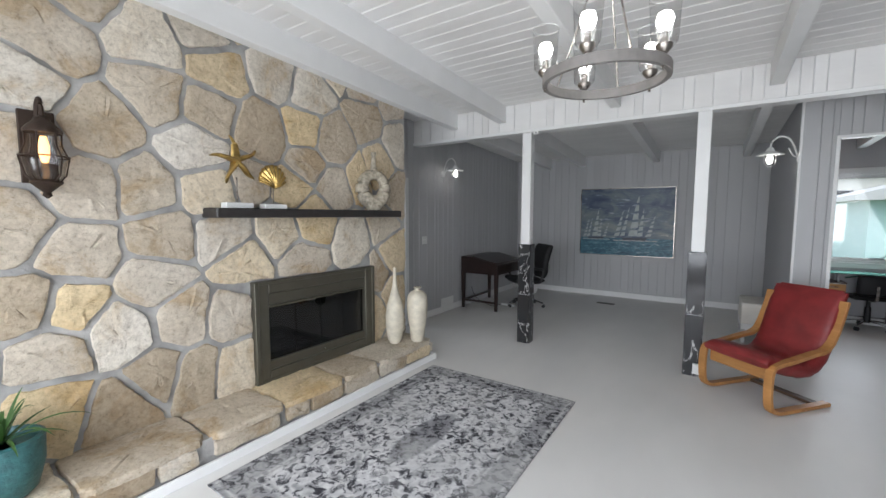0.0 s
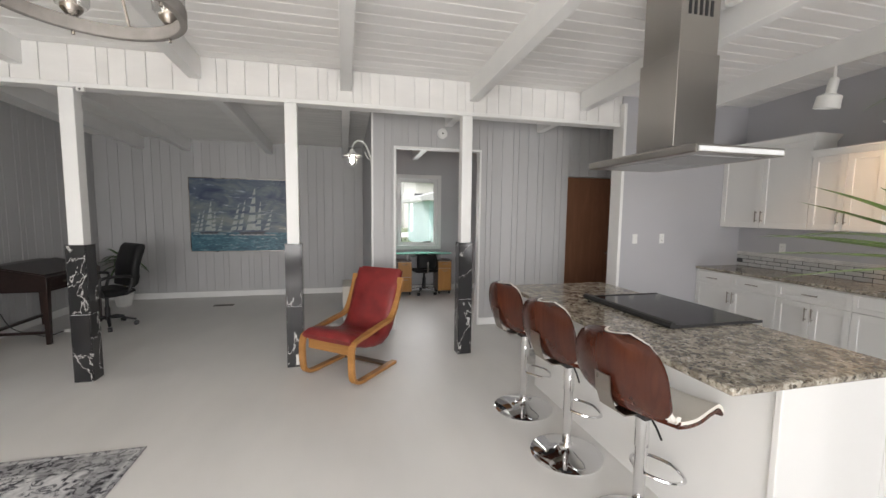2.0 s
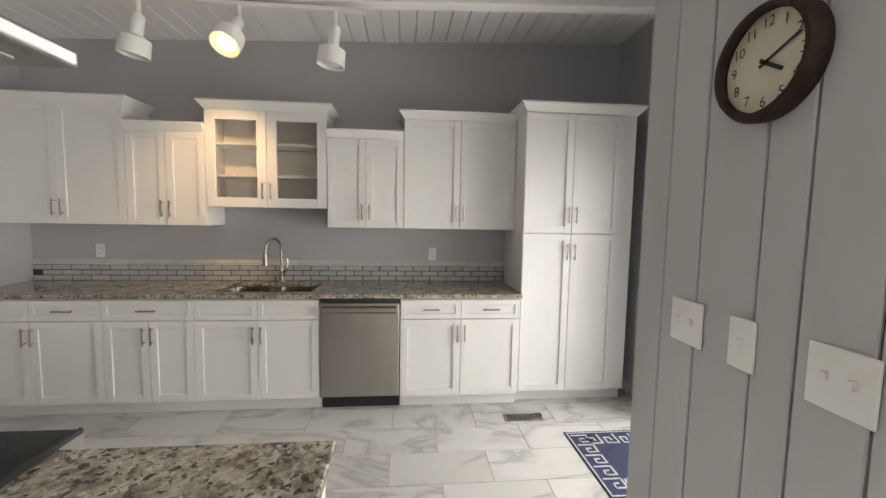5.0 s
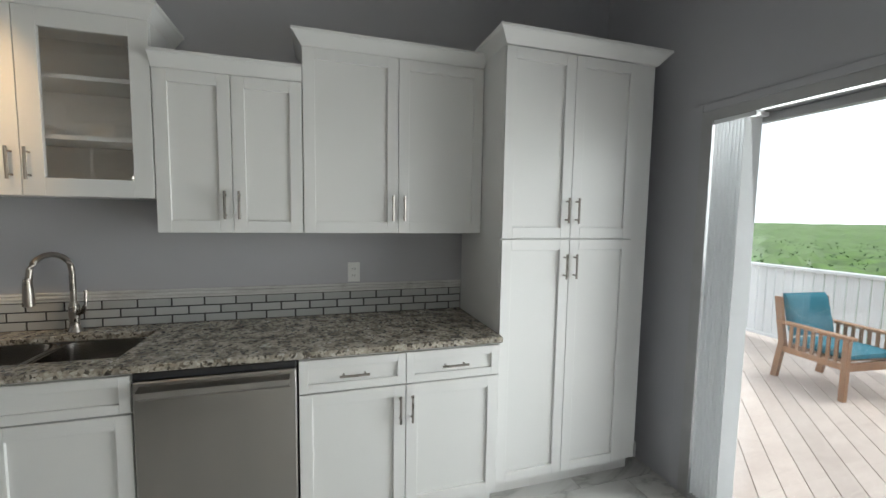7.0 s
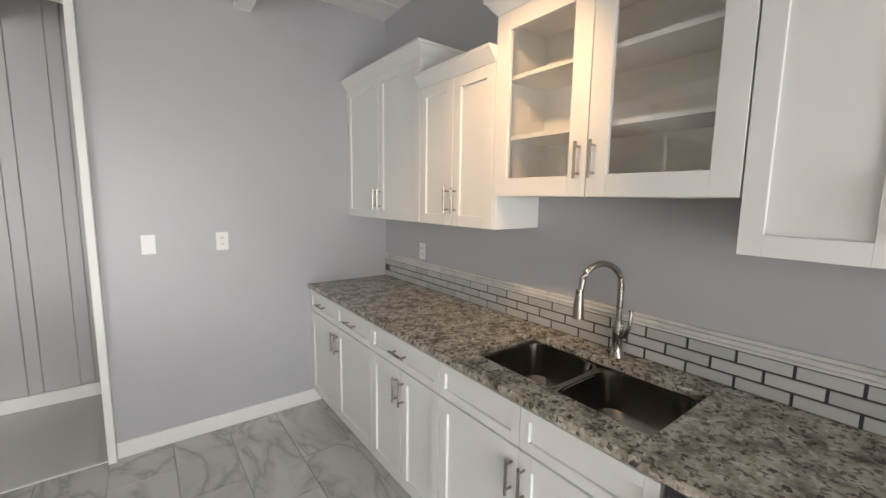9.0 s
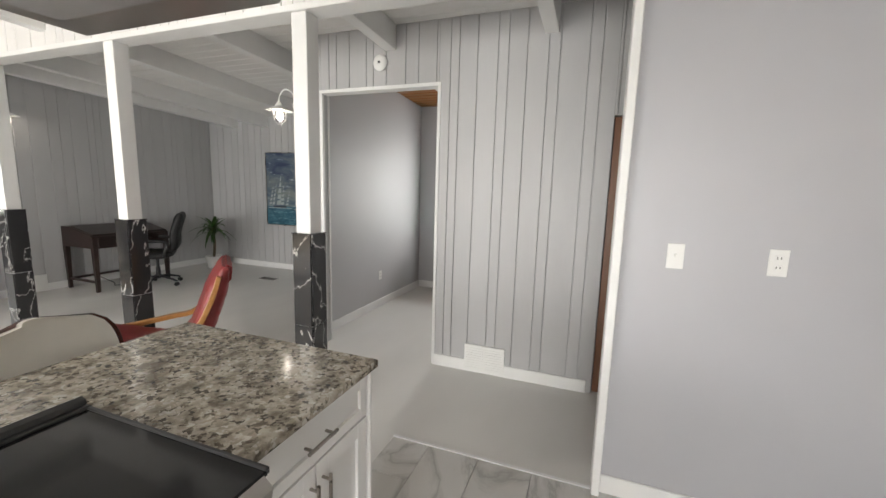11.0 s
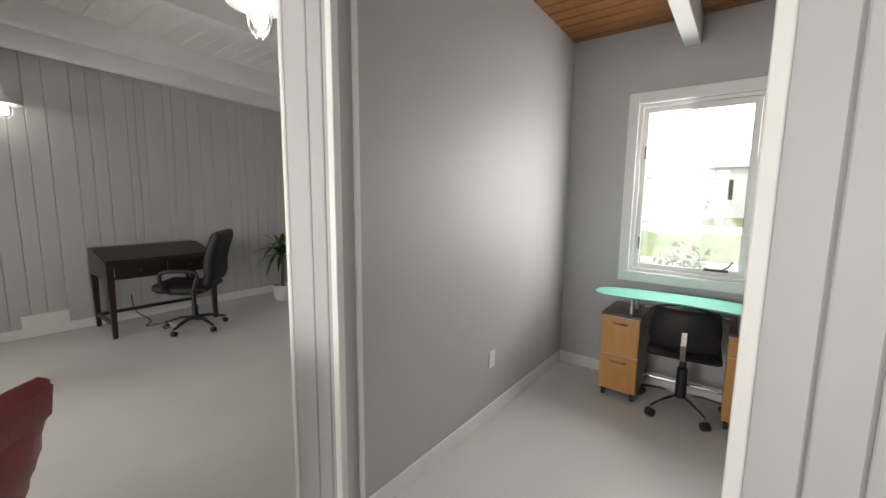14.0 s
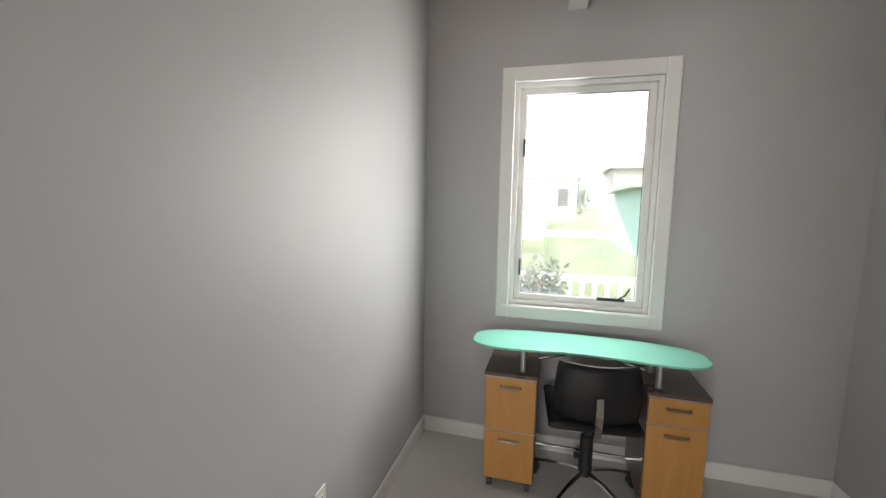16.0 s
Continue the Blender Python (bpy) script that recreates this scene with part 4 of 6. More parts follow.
def upper_cabinet(y0, w, z0, z1, glass=False, tall=False, left=True, right=True):
    c = thing("wall_cabinet", facing_west(5.13, y0), "white glazed wall cabinet with shelves" if glass else "white shaker wall cabinet with crown moulding", "cabinet", "kitchen wall cabinets")
    dep = RIGHT - 5.13 - .003
    m = Mesh().box(0, .018, 0, dep, z0, z1).box(w - .018, w, 0, dep, z0, z1).box(.018, w - .018, 0, dep, z0, z0 + .018).box(.018, w - .018, 0, dep, z1 - .018, z1).box(.018, w - .018, dep - .01, dep, z0 + .018, z1 - .018)
    m.put("body", CABINET, c)
    if glass:
        for k in (1, 2):
            z = z0 + (z1 - z0) * k / 3
            Mesh().box(.018, w - .018, .03, dep - .012, z - .009, z + .009).put("shelf", CABINET, c)
        Mesh().box(w / 2 - .02, w / 2 + .02, -.001, .018, z0 + .018, z1 - .018).put("mullion", CABINET, c)
    shaker(c, "door", 0, w / 2, z0, z1, (w / 2 - .03, z0 + .13, True), .075 if glass else .055, glass)
    shaker(c, "door", w / 2, w, z0, z1, (w / 2 + .03, z0 + .13, True), .075 if glass else .055, glass)
    crown(c, w, dep, z1, left=left, right=right, h=.066, out=.045)
    return c


upper_cabinet(4.247, .975, 1.408, 2.32, left=False)
upper_cabinet(3.270, .588, 1.408, 2.14, left=False, right=False)
upper_cabinet(2.680, .935, 1.56, 2.32, glass=True)
upper_cabinet(1.743, .618, 1.408, 2.13, left=False, right=False)
upper_cabinet(1.123, .935, 1.408, 2.30, right=False)

p = thing("pantry_cabinet", facing_west(4.86, .185), "tall white shaker pantry cabinet with crown moulding", "cabinet")
pw, pd = .78, RIGHT - 4.86 - .003
Mesh().box(0, pw + .12, 0, pd, .10, 2.33).box(0, pw + .12, .06, pd, 0, .10).put("body", CABINET, p)
for k in (0, 1):
    px = pw / 2 - .03 if k == 0 else pw / 2 + .03
    shaker(p, "door", k * pw / 2, (k + 1) * pw / 2, .105, 1.392, (px, 1.25, True))
    shaker(p, "door", k * pw / 2, (k + 1) * pw / 2, 1.396, 2.325, (px, 1.54, True))
crown(p, pw + .12, pd, 2.33, right=True)

# worktop with a cut-out for the two bowls
ct = thing("worktop", pose(0, 0, 0), "speckled grey-brown granite worktop on the base cabinets", "worktop")
SX0, SX1, SY0, SY1 = 4.91, 5.29, 1.83, 2.56
m = Mesh()
m.box(4.782, RIGHT - .002, SY1, 4.247, .885, .915, .004).box(4.782, RIGHT - .002, .188, SY0, .885, .915, .004).box(4.782, SX0, SY0, SY1, .885, .915, .004).box(SX1, RIGHT - .002, SY0, SY1, .885, .915, .004)
m.put("slab", GRANITE, ct)
sk = thing("sink", pose(0, 0, 0), "double-bowl stainless steel undermount sink", "sink")


def bowl(parent, y0, y1):
    rings = []
    cx, cy, hx, hy = (SX0 + SX1) / 2, (y0 + y1) / 2, (SX1 - SX0) / 2, (y1 - y0) / 2
    for inset, z in ((-.012, .884), (.0, .884), (.004, .85), (.012, .74), (.05, .70), (.12, .697)):
        r = []
        for k in range(28):
            a = 2 * math.pi * k / 28
            ca, sa = math.cos(a), math.sin(a)
            r.append((cx + (hx - inset) * math.copysign(abs(ca) ** .45, ca), cy + (hy - inset) * math.copysign(abs(sa) ** .45, sa), z))
        rings.append(r)
    Mesh().rings(rings, caps=False).put("bowl", SINK_STEEL, parent, True)
    Mesh().lathe([(.14, .6965), (.045, .696), (.04, .690), (.01, .688)], cx, cy, 0, 20).put("drain", SINK_STEEL, parent, True)


bowl(sk, SY0 + .012, 2.185)
bowl(sk, 2.205, SY1 - .012)
Mesh().box(SX0 + .01, SX1 - .01, 2.18, 2.21, .78, .882, .006).put("divider", SINK_STEEL, sk)

fa = thing("faucet", pose(5.365, 2.19, .915, 0, 0, -28), "brushed nickel gooseneck kitchen faucet with lever", "faucet")
Mesh().lathe([(.03, 0), (.03, .008), (.022, .02), (.02, .05), (.024, .09), (.021, .13), (.015, .15)], seg=18).put("body", NICKEL, fa, True)
arc = [(0, 0, .14), (0, 0, .27)] + [(-.085 + .085 * math.cos(a), 0.0, .30 + .085 * math.sin(a)) for a in (math.pi * k / 10 for k in range(0, 11))] + [(-.175, 0, .26)]
Mesh().tube(arc, .0125, 12).put("neck", NICKEL, fa, True)
Mesh().lathe([(.014, .12), (.016, .10), (.021, .04), (.022, .0), (.014, -.004)], -.178, 0, .165, 14).put("spray_head", NICKEL, fa, True)
Mesh().tube([(0, -.02, .09), (0, -.05, .10), (.005, -.065, .14), (.012, -.06, .19), (.012, -.058, .205)], [.012, .011, .007, .007, .009], 8).put("lever", NICKEL, fa, True)

dwm = thing("dishwasher", facing_west(4.80, 1.748), "stainless steel built-in dishwasher with a bar handle", "dishwasher")
Mesh().box(.004, .602, .03, .58, .1, .88).box(.004, .602, .07, .58, 0.0, .1).put("body", BLACK, dwm)
Mesh().box(.006, .600, -.012, .03, .115, .846, .006).put("door", STEEL, dwm)
Mesh().box(.006, .600, -.004, .03, .85, .880, .003).put("control_strip", BLACK, dwm)
Mesh().ribbon([(-.012, 0), (-.045, .02), (-.05, .04), (-.012, .05)], .008, .03, .575).put("handle", STEEL, dwm).location = (0, 0, .775)

# backsplash: three courses of narrow glass tiles in dark grout, with a marble bead
bs = structure(Mesh().box(RIGHT - .006, RIGHT, .19, 4.247, .915, 1.052).put("backsplash", DARK_GROUT), "narrow grey subway tile backsplash")
structure(Mesh().box(RIGHT - .016, RIGHT, .19, 4.247, 1.052, 1.063, .002).box(RIGHT - .022, RIGHT, .19, 4.247, 1.064, 1.083, .006).box(RIGHT - .014, RIGHT, .19, 4.247, 1.084, 1.098, .003).put("trim_backsplash", TRIMTILE), "pale marble bead over the backsplash")


def plate(m, label, slots):
    """A wall plate in local x (wide) and z, its face at y = 0."""
    pl = thing("switch_plate" if "switch" in label else "socket_outlet", m, label, "switch" if "switch" in label else "socket")
    w = .07 if slots == 1 else .115
    Mesh().box(-w / 2, w / 2, -.006, 0, -.0575, .0575, .002).put("cover", PLASTIC, pl)
    for k in range(slots):
        x = (k - (slots - 1) / 2) * .046
        if "switch" in label:
            Mesh().box(x - .005, x + .005, -.016, -.006, -.004, .012, .001).put("toggle", PLASTIC, pl)
        else:
            for z in (-.02, .02):
                Mesh().box(x - .015, x + .015, -.008, -.006, z - .013, z + .013, .001).put("receptacle", PLASTIC, pl)
                Mesh().box(x - .008, x - .005, -.0085, -.008, z - .004, z + .006).box(x + .005, x + .008, -.0085, -.008, z - .004, z + .006).put("slot", BLACK, pl)
    return pl


plate(facing_west(RIGHT - .001, .86, 1.163), "white duplex socket over the backsplash", 1)
plate(facing_west(RIGHT - .001, 3.71, 1.172), "white duplex socket over the backsplash", 1)
plate(pose(3.866, 4.249, 1.256), "white toggle switch on the kitchen wall", 1)
plate(pose(4.247, 4.249, 1.258), "white duplex socket on the kitchen wall", 1)
plate(pose(2.746, .357, 1.253, 0, 0, 180), "white double switch plate on planks", 2)
plate(pose(2.57, .357, 1.25, 0, 0, 180), "white single switch plate on planks", 1)
plate(pose(2.367, .357, 1.25, 0, 0, 180), "white double switch plate on planks", 2)
plate(pose(LEFT + .014, 4.513, 1.2, 0, 0, 90), "white double switch plate on planks", 2)
plate(pose(.986, 6.655, .41, 0, 0, 90), "white socket on the office wall", 1)
plate(pose(3.219, 6.9, .62, 0, 0, -90), "white switch plate on the office wall", 1)

# small white chime box high on the kitchen end wall
ch = thing("chime_box", pose(4.29, 4.249, 2.715), "small white door chime box high on the wall", "door chime")
Mesh().box(-.10, .10, -.05, 0, 0, .16, .008).put("case", PLASTIC, ch)
Mesh().box(-.08, .08, -.053, -.05, .02, .14, .003).put("grille", VINYL, ch)

# ---- island ----
isl = thing("kitchen_island", pose(0, 0, 0), "white kitchen island with granite top", "island")
Mesh().box(1.865, 2.26, 1.285, 3.40, .885, .915, .004).box(2.26, 2.822, 1.285, 1.985, .885, .915, .004).box(2.26, 2.822, 2.79, 3.40, .885, .915, .004).put("granite_top", GRANITE, isl)
Mesh().box(2.17, 2.78, 1.33, 1.985, .0, .884).box(2.17, 2.78, 2.79, 3.36, .0, .884).box(2.17, 2.25, 1.985, 2.79, 0, .884).put("body", CABINET, isl)
Mesh().box(2.16, 2.17, 1.32, 3.37, 0, .884).box(2.16, 2.81, 1.318, 1.33, 0, .884, .002).box(2.16, 2.81, 3.36, 3.372, 0, .884, .002).box(2.76, 2.815, 1.312, 1.34, 0, .884, .003).box(2.145, 2.2, 1.312, 1.34, 0, .884, .003).put("end_panel", CABINET, isl)


def island_front(y0, w):
    c = thing("island_cabinet", pose(2.78, y0, 0, 0, 0, 90), "white shaker island cabinet with nickel handles", "cabinet", "island cabinets")
    Mesh().box(.005, w - .005, .001, .02, .1, .88).put("body", CABINET, c)
    shaker(c, "drawer_front", 0, w, .722, .872, (w / 2, .797, False), .038)
    for k in (0, 1):
        shaker(c, "door", k * w / 2, (k + 1) * w / 2, .105, .718, (w / 2 + (-.028 if k == 0 else .028), .61, True))


island_front(1.345, .635)
island_front(2.795, .56)

rg = thing("range_cooker", pose(0, 0, 0), "stainless slide-in range with black glass cooktop", "cooker")
Mesh().box(2.26, 2.78, 2.0, 2.775, .02, .90).put("body", STEEL, rg)
Mesh().box(2.255, 2.90, 1.978, 2.797, .912, .926, .003).put("glass_top", BLACK_GLASS, rg)
Mesh().tube([(2.262, 1.975, .930), (2.262, 2.80, .930)], .022, 8).box(2.25, 2.30, 1.972, 2.803, .915, .934, .004).put("rear_trim", DARK_STEEL, rg)
for yy in (1.972, 2.79):
    Mesh().box(2.262, 2.90, yy, yy + .013, .914, .931, .003).put("side_trim", BLACK, rg)
Mesh().rings([[(2.78, y, .92), (2.90, y, .92), (2.925, y, .90), (2.90, y, .80), (2.78, y, .80)] for y in (1.99, 2.785)]).put("control_panel", STEEL, rg)
for k in range(5):
    Mesh().lathe([(.026, 0), (.024, .012), (.02, .03), (.018, .034)], seg=16).put("knob", NICKEL, rg, True).matrix_basis = pose(2.912, 2.10 + .14 * k, .855, 0, 78)
Mesh().box(2.78, 2.81, 2.0, 2.775, .13, .79, .005).put("oven_door", STEEL, rg)
Mesh().tube([(2.84, 2.03, .74), (2.84, 2.745, .74)], .011).put("handle", STEEL, rg, True)

# ---- hood ----
hd = thing("range_hood", pose(0, 0, 0), "stainless steel island range hood with chimney", "range hood")
HX0, HX1, HY0, HY1, HZ = 2.29, 2.90, 1.93, 2.88, 1.875
m = Mesh()
m.rings([[(HX0, HY0, HZ), (HX1, HY0, HZ), (HX1, HY1, HZ), (HX0, HY1, HZ)], [(HX0, HY0, HZ + .045), (HX1, HY0, HZ + .045), (HX1, HY1, HZ + .045), (HX0, HY1, HZ + .045)],
         [(2.44, 2.24, HZ + .085), (2.75, 2.24, HZ + .085), (2.75, 2.57, HZ + .085), (2.44, 2.57, HZ + .085)]])
m.put("canopy", STEEL, hd, bevel=.008)
# White vinyl instead of metal, standing in for the strip's bright reflection.
Mesh().box(HX0 + .015, HX1 - .015, HY0 - .006, HY0 + .002, HZ + .006, HZ + .034, .003).put("control_strip", VINYL, hd)
Mesh().box(2.44, 2.745, 2.245, 2.565, HZ + .08, 2.52, .003).put("chimney_lower", STEEL, hd)
Mesh().box(2.45, 2.735, 2.255, 2.555, 2.52, ceil_z(2.4) + .01, .003).put("chimney_upper", STEEL, hd)
for k in range(5):
    Mesh().box(2.50 + .04 * k, 2.52 + .04 * k, 2.251, 2.256, 2.74, 2.83).put("vent_slot", BLACK, hd)
for y in (2.02, 2.42):
    Mesh().box(2.36, 2.83, y, y + .37, HZ - .004, HZ + .002, .002).put("filter", ALU, hd)
jb = thing("junction_box", pose(2.86, 2.30, ceil_z(2.3) - .12), "white junction box with wiring beside the chimney", "junction box")
Mesh().box(-.06, .09, -.16, .05, .06, .13, .004).box(-.02, .04, -.05, .03, 0, .06, .004).put("case", PLASTIC, jb)
Mesh().tube([(0, -.05, .03), (-.05, -.07, .05), (-.1, -.04, .04)], .008).put("cable", BLACK, jb)

# ---- track lights ----
tr = thing("track_rail", pose(4.40, 0, 0), "slim white lighting track under a beam", "light track")
zt = ceil_z(2.1) - .205
Mesh().box(-.018, .018, 1.35, 2.85, zt - .02, zt + .004, .003).put("rail", PLASTIC, tr)
for ty, aim in ((2.69, (20, 10)), (2.12, (38, 22)), (1.55, (15, 15))):
    s = thing("spotlight", pose(4.40, ty, zt - .02), "white cylindrical track spotlight", "spotlight", "track spotlights")
    Mesh().tube([(0, 0, 0), (0, 0, -.10)], .012).put("stem", PLASTIC, s)
    lit = ty == 2.12
    h = Mesh().lathe([(.02, .0), (.026, -.01), (.026, -.09), (.06, -.105), (.064, -.178), (.059, -.178), (.054, -.12), (.01, -.11)], seg=20).put("head", PLASTIC, s, True)
    h.matrix_basis = pose(0, 0, -.085, aim[0] * .5 if not lit else 8, 0 if not lit else 34, 0) @ Matrix.Scale(1.35, 4)
    bu = Mesh().lathe([(.01, 0), (.04, -.015), (.042, -.03), (.03, -.036)], seg=16).put("bulb", SPOT_BULB if lit else PLASTIC, s, True)
    bu.matrix_basis = h.matrix_basis @ pose(0, 0, -.135)
spot = new("track_bulb_light", bpy.data.lights.new("track_bulb_light", "SPOT"))
spot.data.energy, spot.data.color, spot.data.spot_size, spot.data.spot_blend, spot.data.shadow_soft_size = 28, (1, .62, .30), radians(75), 0.9, .03
spot.matrix_world = look((4.50, 2.20, zt - .36), (5.4, 2.75, 1.55))

# clock
ck = thing("wall_clock", pose(2.553, .356, 1.845, 0, 0, 180) @ Matrix.Scale(.79, 4), "round dark-rimmed wall clock on planks", "clock")
Mesh().rings([[(r * math.cos(a), y, r * math.sin(a)) for a in (2 * math.pi * k / 40 for k in range(40))] for r, y in ((.15, 0), (.152, -.03), (.14, -.05), (.128, -.05), (.124, -.028))], caps=False).put("rim", RUST, ck, True)
Mesh().rings([[(r * math.cos(a), -.02, r * math.sin(a)) for a in (2 * math.pi * k / 40 for k in range(40))] for r in (.128, .0005)], caps=False).put("dial", CLOCKFACE, ck)
for n in range(1, 13):
    cu = bpy.data.curves.new("numeral", "FONT")
    cu.body, cu.size, cu.align_x, cu.align_y = str(n), .038, "CENTER", "CENTER"
    cu.materials.append(BLACK)
    t = new("numeral", cu)
    t.parent = ck
    a = math.pi / 2 - n * math.pi / 6
    t.matrix_basis = pose(.1 * math.cos(a), -.0225, .1 * math.sin(a), 90)
for ang, ln, w in ((122, .062, .005), (66, .098, .0035)):
    Mesh().box(-w, w, -.026, -.0245, -.018, ln).put("clock_hand", BLACK, ck).matrix_basis = pose(0, 0, 0, 0, ang, 0)

# vents, detector
for vm, w, h, lab in ((pose(2.74, PANEL - .002, .125), .345, .23, "white wall air vent at the baseboard"), (pose(LEFT + .014, 5.13, .125, 0, 0, 90), .36, .21, "white wall air vent at the baseboard")):
    v = thing("air_vent", vm, lab, "vent")
    Mesh().box(-w / 2, w / 2, -.014, 0, -h / 2, h / 2, .003).put("frame", PLASTIC, v)
    for s in (-1, 1):
        for k in range(9):
            z = -h / 2 + .03 + k * (h - .06) / 8
            Mesh().box(min(s * .008, s * (w / 2 - .02)), max(s * .008, s * (w / 2 - .02)), -.018, -.0145, z - .004, z + .004).put("louvre", PLASTIC, v)
for fx, fy, rz, mt_, c_ in ((4.62, .20, 90, NICKEL, "patterned metal floor register in tile"), (-1.40, 7.2, 0, BRONZE, "brown metal floor register")):
    v = thing("floor_register", pose(fx, fy, 0, 0, 0, rz), c_, "vent")
    Mesh().box(-.15, .15, -.055, .055, 0, .006, .002).put("frame", mt_, v)
    for k in range(12):
        Mesh().box(-.13 + k * .022, -.118 + k * .022, -.04, .04, .0061, .0075).put("slot", BLACK, v)
sm = thing("smoke_detector", pose(1.745, PANEL - .003, 2.555, 90), "round white smoke detector above the opening", "smoke detector")
Mesh().lathe([(.065, 0), (.065, .02), (.05, .034), (.02, .036)], seg=24).put("case", PLASTIC, sm, True)
Mesh().lathe([(.012, .036), (.010, .04)], seg=10).put("button", BLACK, sm)
km = thing("door_mat", pose(4.07, -.35, 0), "navy mat with a white key pattern", "mat")
Mesh().box(-.35, .32, -.28, .33, -.005, .006, .002).put("pile", NAVY, km)


def key_unit(m, x, y, dx, dy, s):
    """One hooked turn of the key pattern, along (dx, dy)."""
    px, py = -dy, dx
    walk_ = [(0, 0), (0, 1), (.8, 1), (.8, .35), (.4, .35), (.4, .65)]
    for (a, b), (c, d) in zip(walk_, walk_[1:]):
        p, q = (x + s * (a * dx + b * px), y + s * (a * dy + b * py)), (x + s * (c * dx + d * px), y + s * (c * dy + d * py))
        m.box(min(p[0], q[0]) - .006, max(p[0], q[0]) + .006, min(p[1], q[1]) - .006, max(p[1], q[1]) + .006, .004, .0075)


key = Mesh()
for k in range(5):
    key_unit(key, -.30 + .115 * k, -.24, 1, 0, .10)
    key_unit(key, .27 - .115 * k, .29, -1, 0, .10)
for k in range(3):
    key_unit(key, .27, -.12 + .115 * k, 0, 1, .10)
    key_unit(key, -.30, .17 - .115 * k, 0, -1, .10)
key.box(-.335, .305, -.267, -.259, .004, .0075).box(-.335, .305, .309, .317, .004, .0075).box(-.335, -.327, -.259, .309, .004, .0075).box(.297, .305, -.259, .309, .004, .0075)
key.put("key_pattern", YARN, km)

# ---- sitting room things ----
def lathe_thing(name, x, y, z, prof, mat, label, cat, part="body", seg=28):
    t = thing(name, pose(x, y, z), label, cat)
    Mesh().lathe(prof, seg=seg).put(part, mat, t, True)
    return t


lathe_thing("vase", -2.60, 2.86, .224, [(.05, 0), (.075, .04), (.098, .18), (.10, .28), (.085, .40), (.05, .52), (.028, .60), (.018, .70), (.017, .78), (.021, .80), (.012, .80)], VASE, "tall slender cream crackled vase on the hearth", "vase")
lathe_thing("vase", -2.45, 3.05, .224, [(.06, 0), (.072, .02), (.085, .15), (.107, .30), (.112, .42), (.10, .50), (.07, .535), (.032, .55), (.027, .565), (.04, .578), (.045, .585), (.025, .588)], VASE, "squat cream crackled vase on the hearth", "vase")

# teal pot with leaves at the hearth's end
tp = thing("potted_plant", pose(-2.60, .04, .224), "spiky green plant in a teal glazed pot", "plant")
Mesh().lathe([(.09, 0), (.12, .03), (.15, .15), (.155, .28), (.14, .29), (.13, .25)], seg=28).put("pot", TEAL_POT, tp, True)
Mesh().lathe([(.135, .24), (.05, .25)], seg=20).put("soil", SOIL, tp)


def blade(m, base, ang, rise, length, width, droop, n=7):
    """One strap leaf: a folded, tapering strip that arches over."""
    d = Vector((math.cos(ang), math.sin(ang), 0))
    s = Vector((-math.sin(ang), math.cos(ang), 0))
    rows = []
    for i in range(n + 1):
        t = i / n
        p = Vector(base) + d * (length * t * math.cos(rise) * (1 - .1 * t)) + Vector((0, 0, length * (t * math.sin(rise) - droop * t * t)))
        w = width * math.sin(math.pi * min(1, .12 + .88 * t)) ** .7 * (1 - t * .5) + .0008
        rows.append([m.b.verts.new(p - s * w), m.b.verts.new(p + Vector((0, 0, -w * .35))), m.b.verts.new(p + s * w)])
    for a, c in zip(rows, rows[1:]):
        m.b.faces.new((a[0], a[1], c[1], c[0]))
        m.b.faces.new((a[1], a[2], c[2], c[1]))


rl = random.Random(5)
for k in range(26):
    m = Mesh()
    blade(m, (0, 0, .26), rl.uniform(0, 6.28), rl.uniform(.5, 1.3), rl.uniform(.28, .5), .012, rl.uniform(.25, .6))
    m.put("leaf", LEAF, tp, True)

# mantel ornaments
st = thing("starfish_ornament", pose(STONE_X + .11, 1.29, 1.618, 0, 0, 90), "gold starfish on a white block stand", "ornament")
Mesh().box(-.10, .10, -.04, .04, 0, .04, .004).put("base", WHITE, st)
Mesh().tube([(0, 0, .04), (0, 0, .22)], .005).put("rod", NICKEL, st)
m = Mesh()
for k in range(5):
    a = math.pi / 2 + k * 2 * math.pi / 5 + .12
    pts = [(.0, 0, .34), (.06 * math.cos(a), -.012, .34 + .06 * math.sin(a)), (.13 * math.cos(a), -.006, .34 + .13 * math.sin(a)), (.18 * math.cos(a + .1), .01, .34 + .18 * math.sin(a + .1))]
    m.tube(smooth_path(pts, 4), [.042, .04, .036, .033, .031, .029, .027, .025, .022, .019, .015, .01, .005][:13], 8, flat=.6)
m.put("starfish", GOLD, st, True)
sh = thing("shell_ornament", pose(STONE_X + .11, 1.575, 1.618, 0, 0, 90), "gold scallop shell on a white block stand", "ornament")
Mesh().box(-.095, .095, -.04, .04, 0, .035, .004).put("base", WHITE, sh)
Mesh().tube([(0, 0, .035), (0, 0, .16)], .005).put("rod", NICKEL, sh)
m = Mesh()
rows = []
for i in range(7):
    t = i / 6
    rows.append([(t * .115 * math.cos(a) * 1.0, -.035 * math.sin(math.pi * min(1, t + .1)) - .008 * math.cos(k * math.pi) * t, .16 + t * .18 * (.35 + .65 * math.sin(a))) for k, a in ((k, radians(-8 + 196 * k / 20)) for k in range(21))])
vs = [[m.b.verts.new(p) for p in r] for r in rows]
for a, c in zip(vs, vs[1:]):
    for i in range(20):
        m.b.faces.new((a[i], a[i + 1], c[i + 1], c[i]))
o = m.put("shell", GOLD, sh, True)
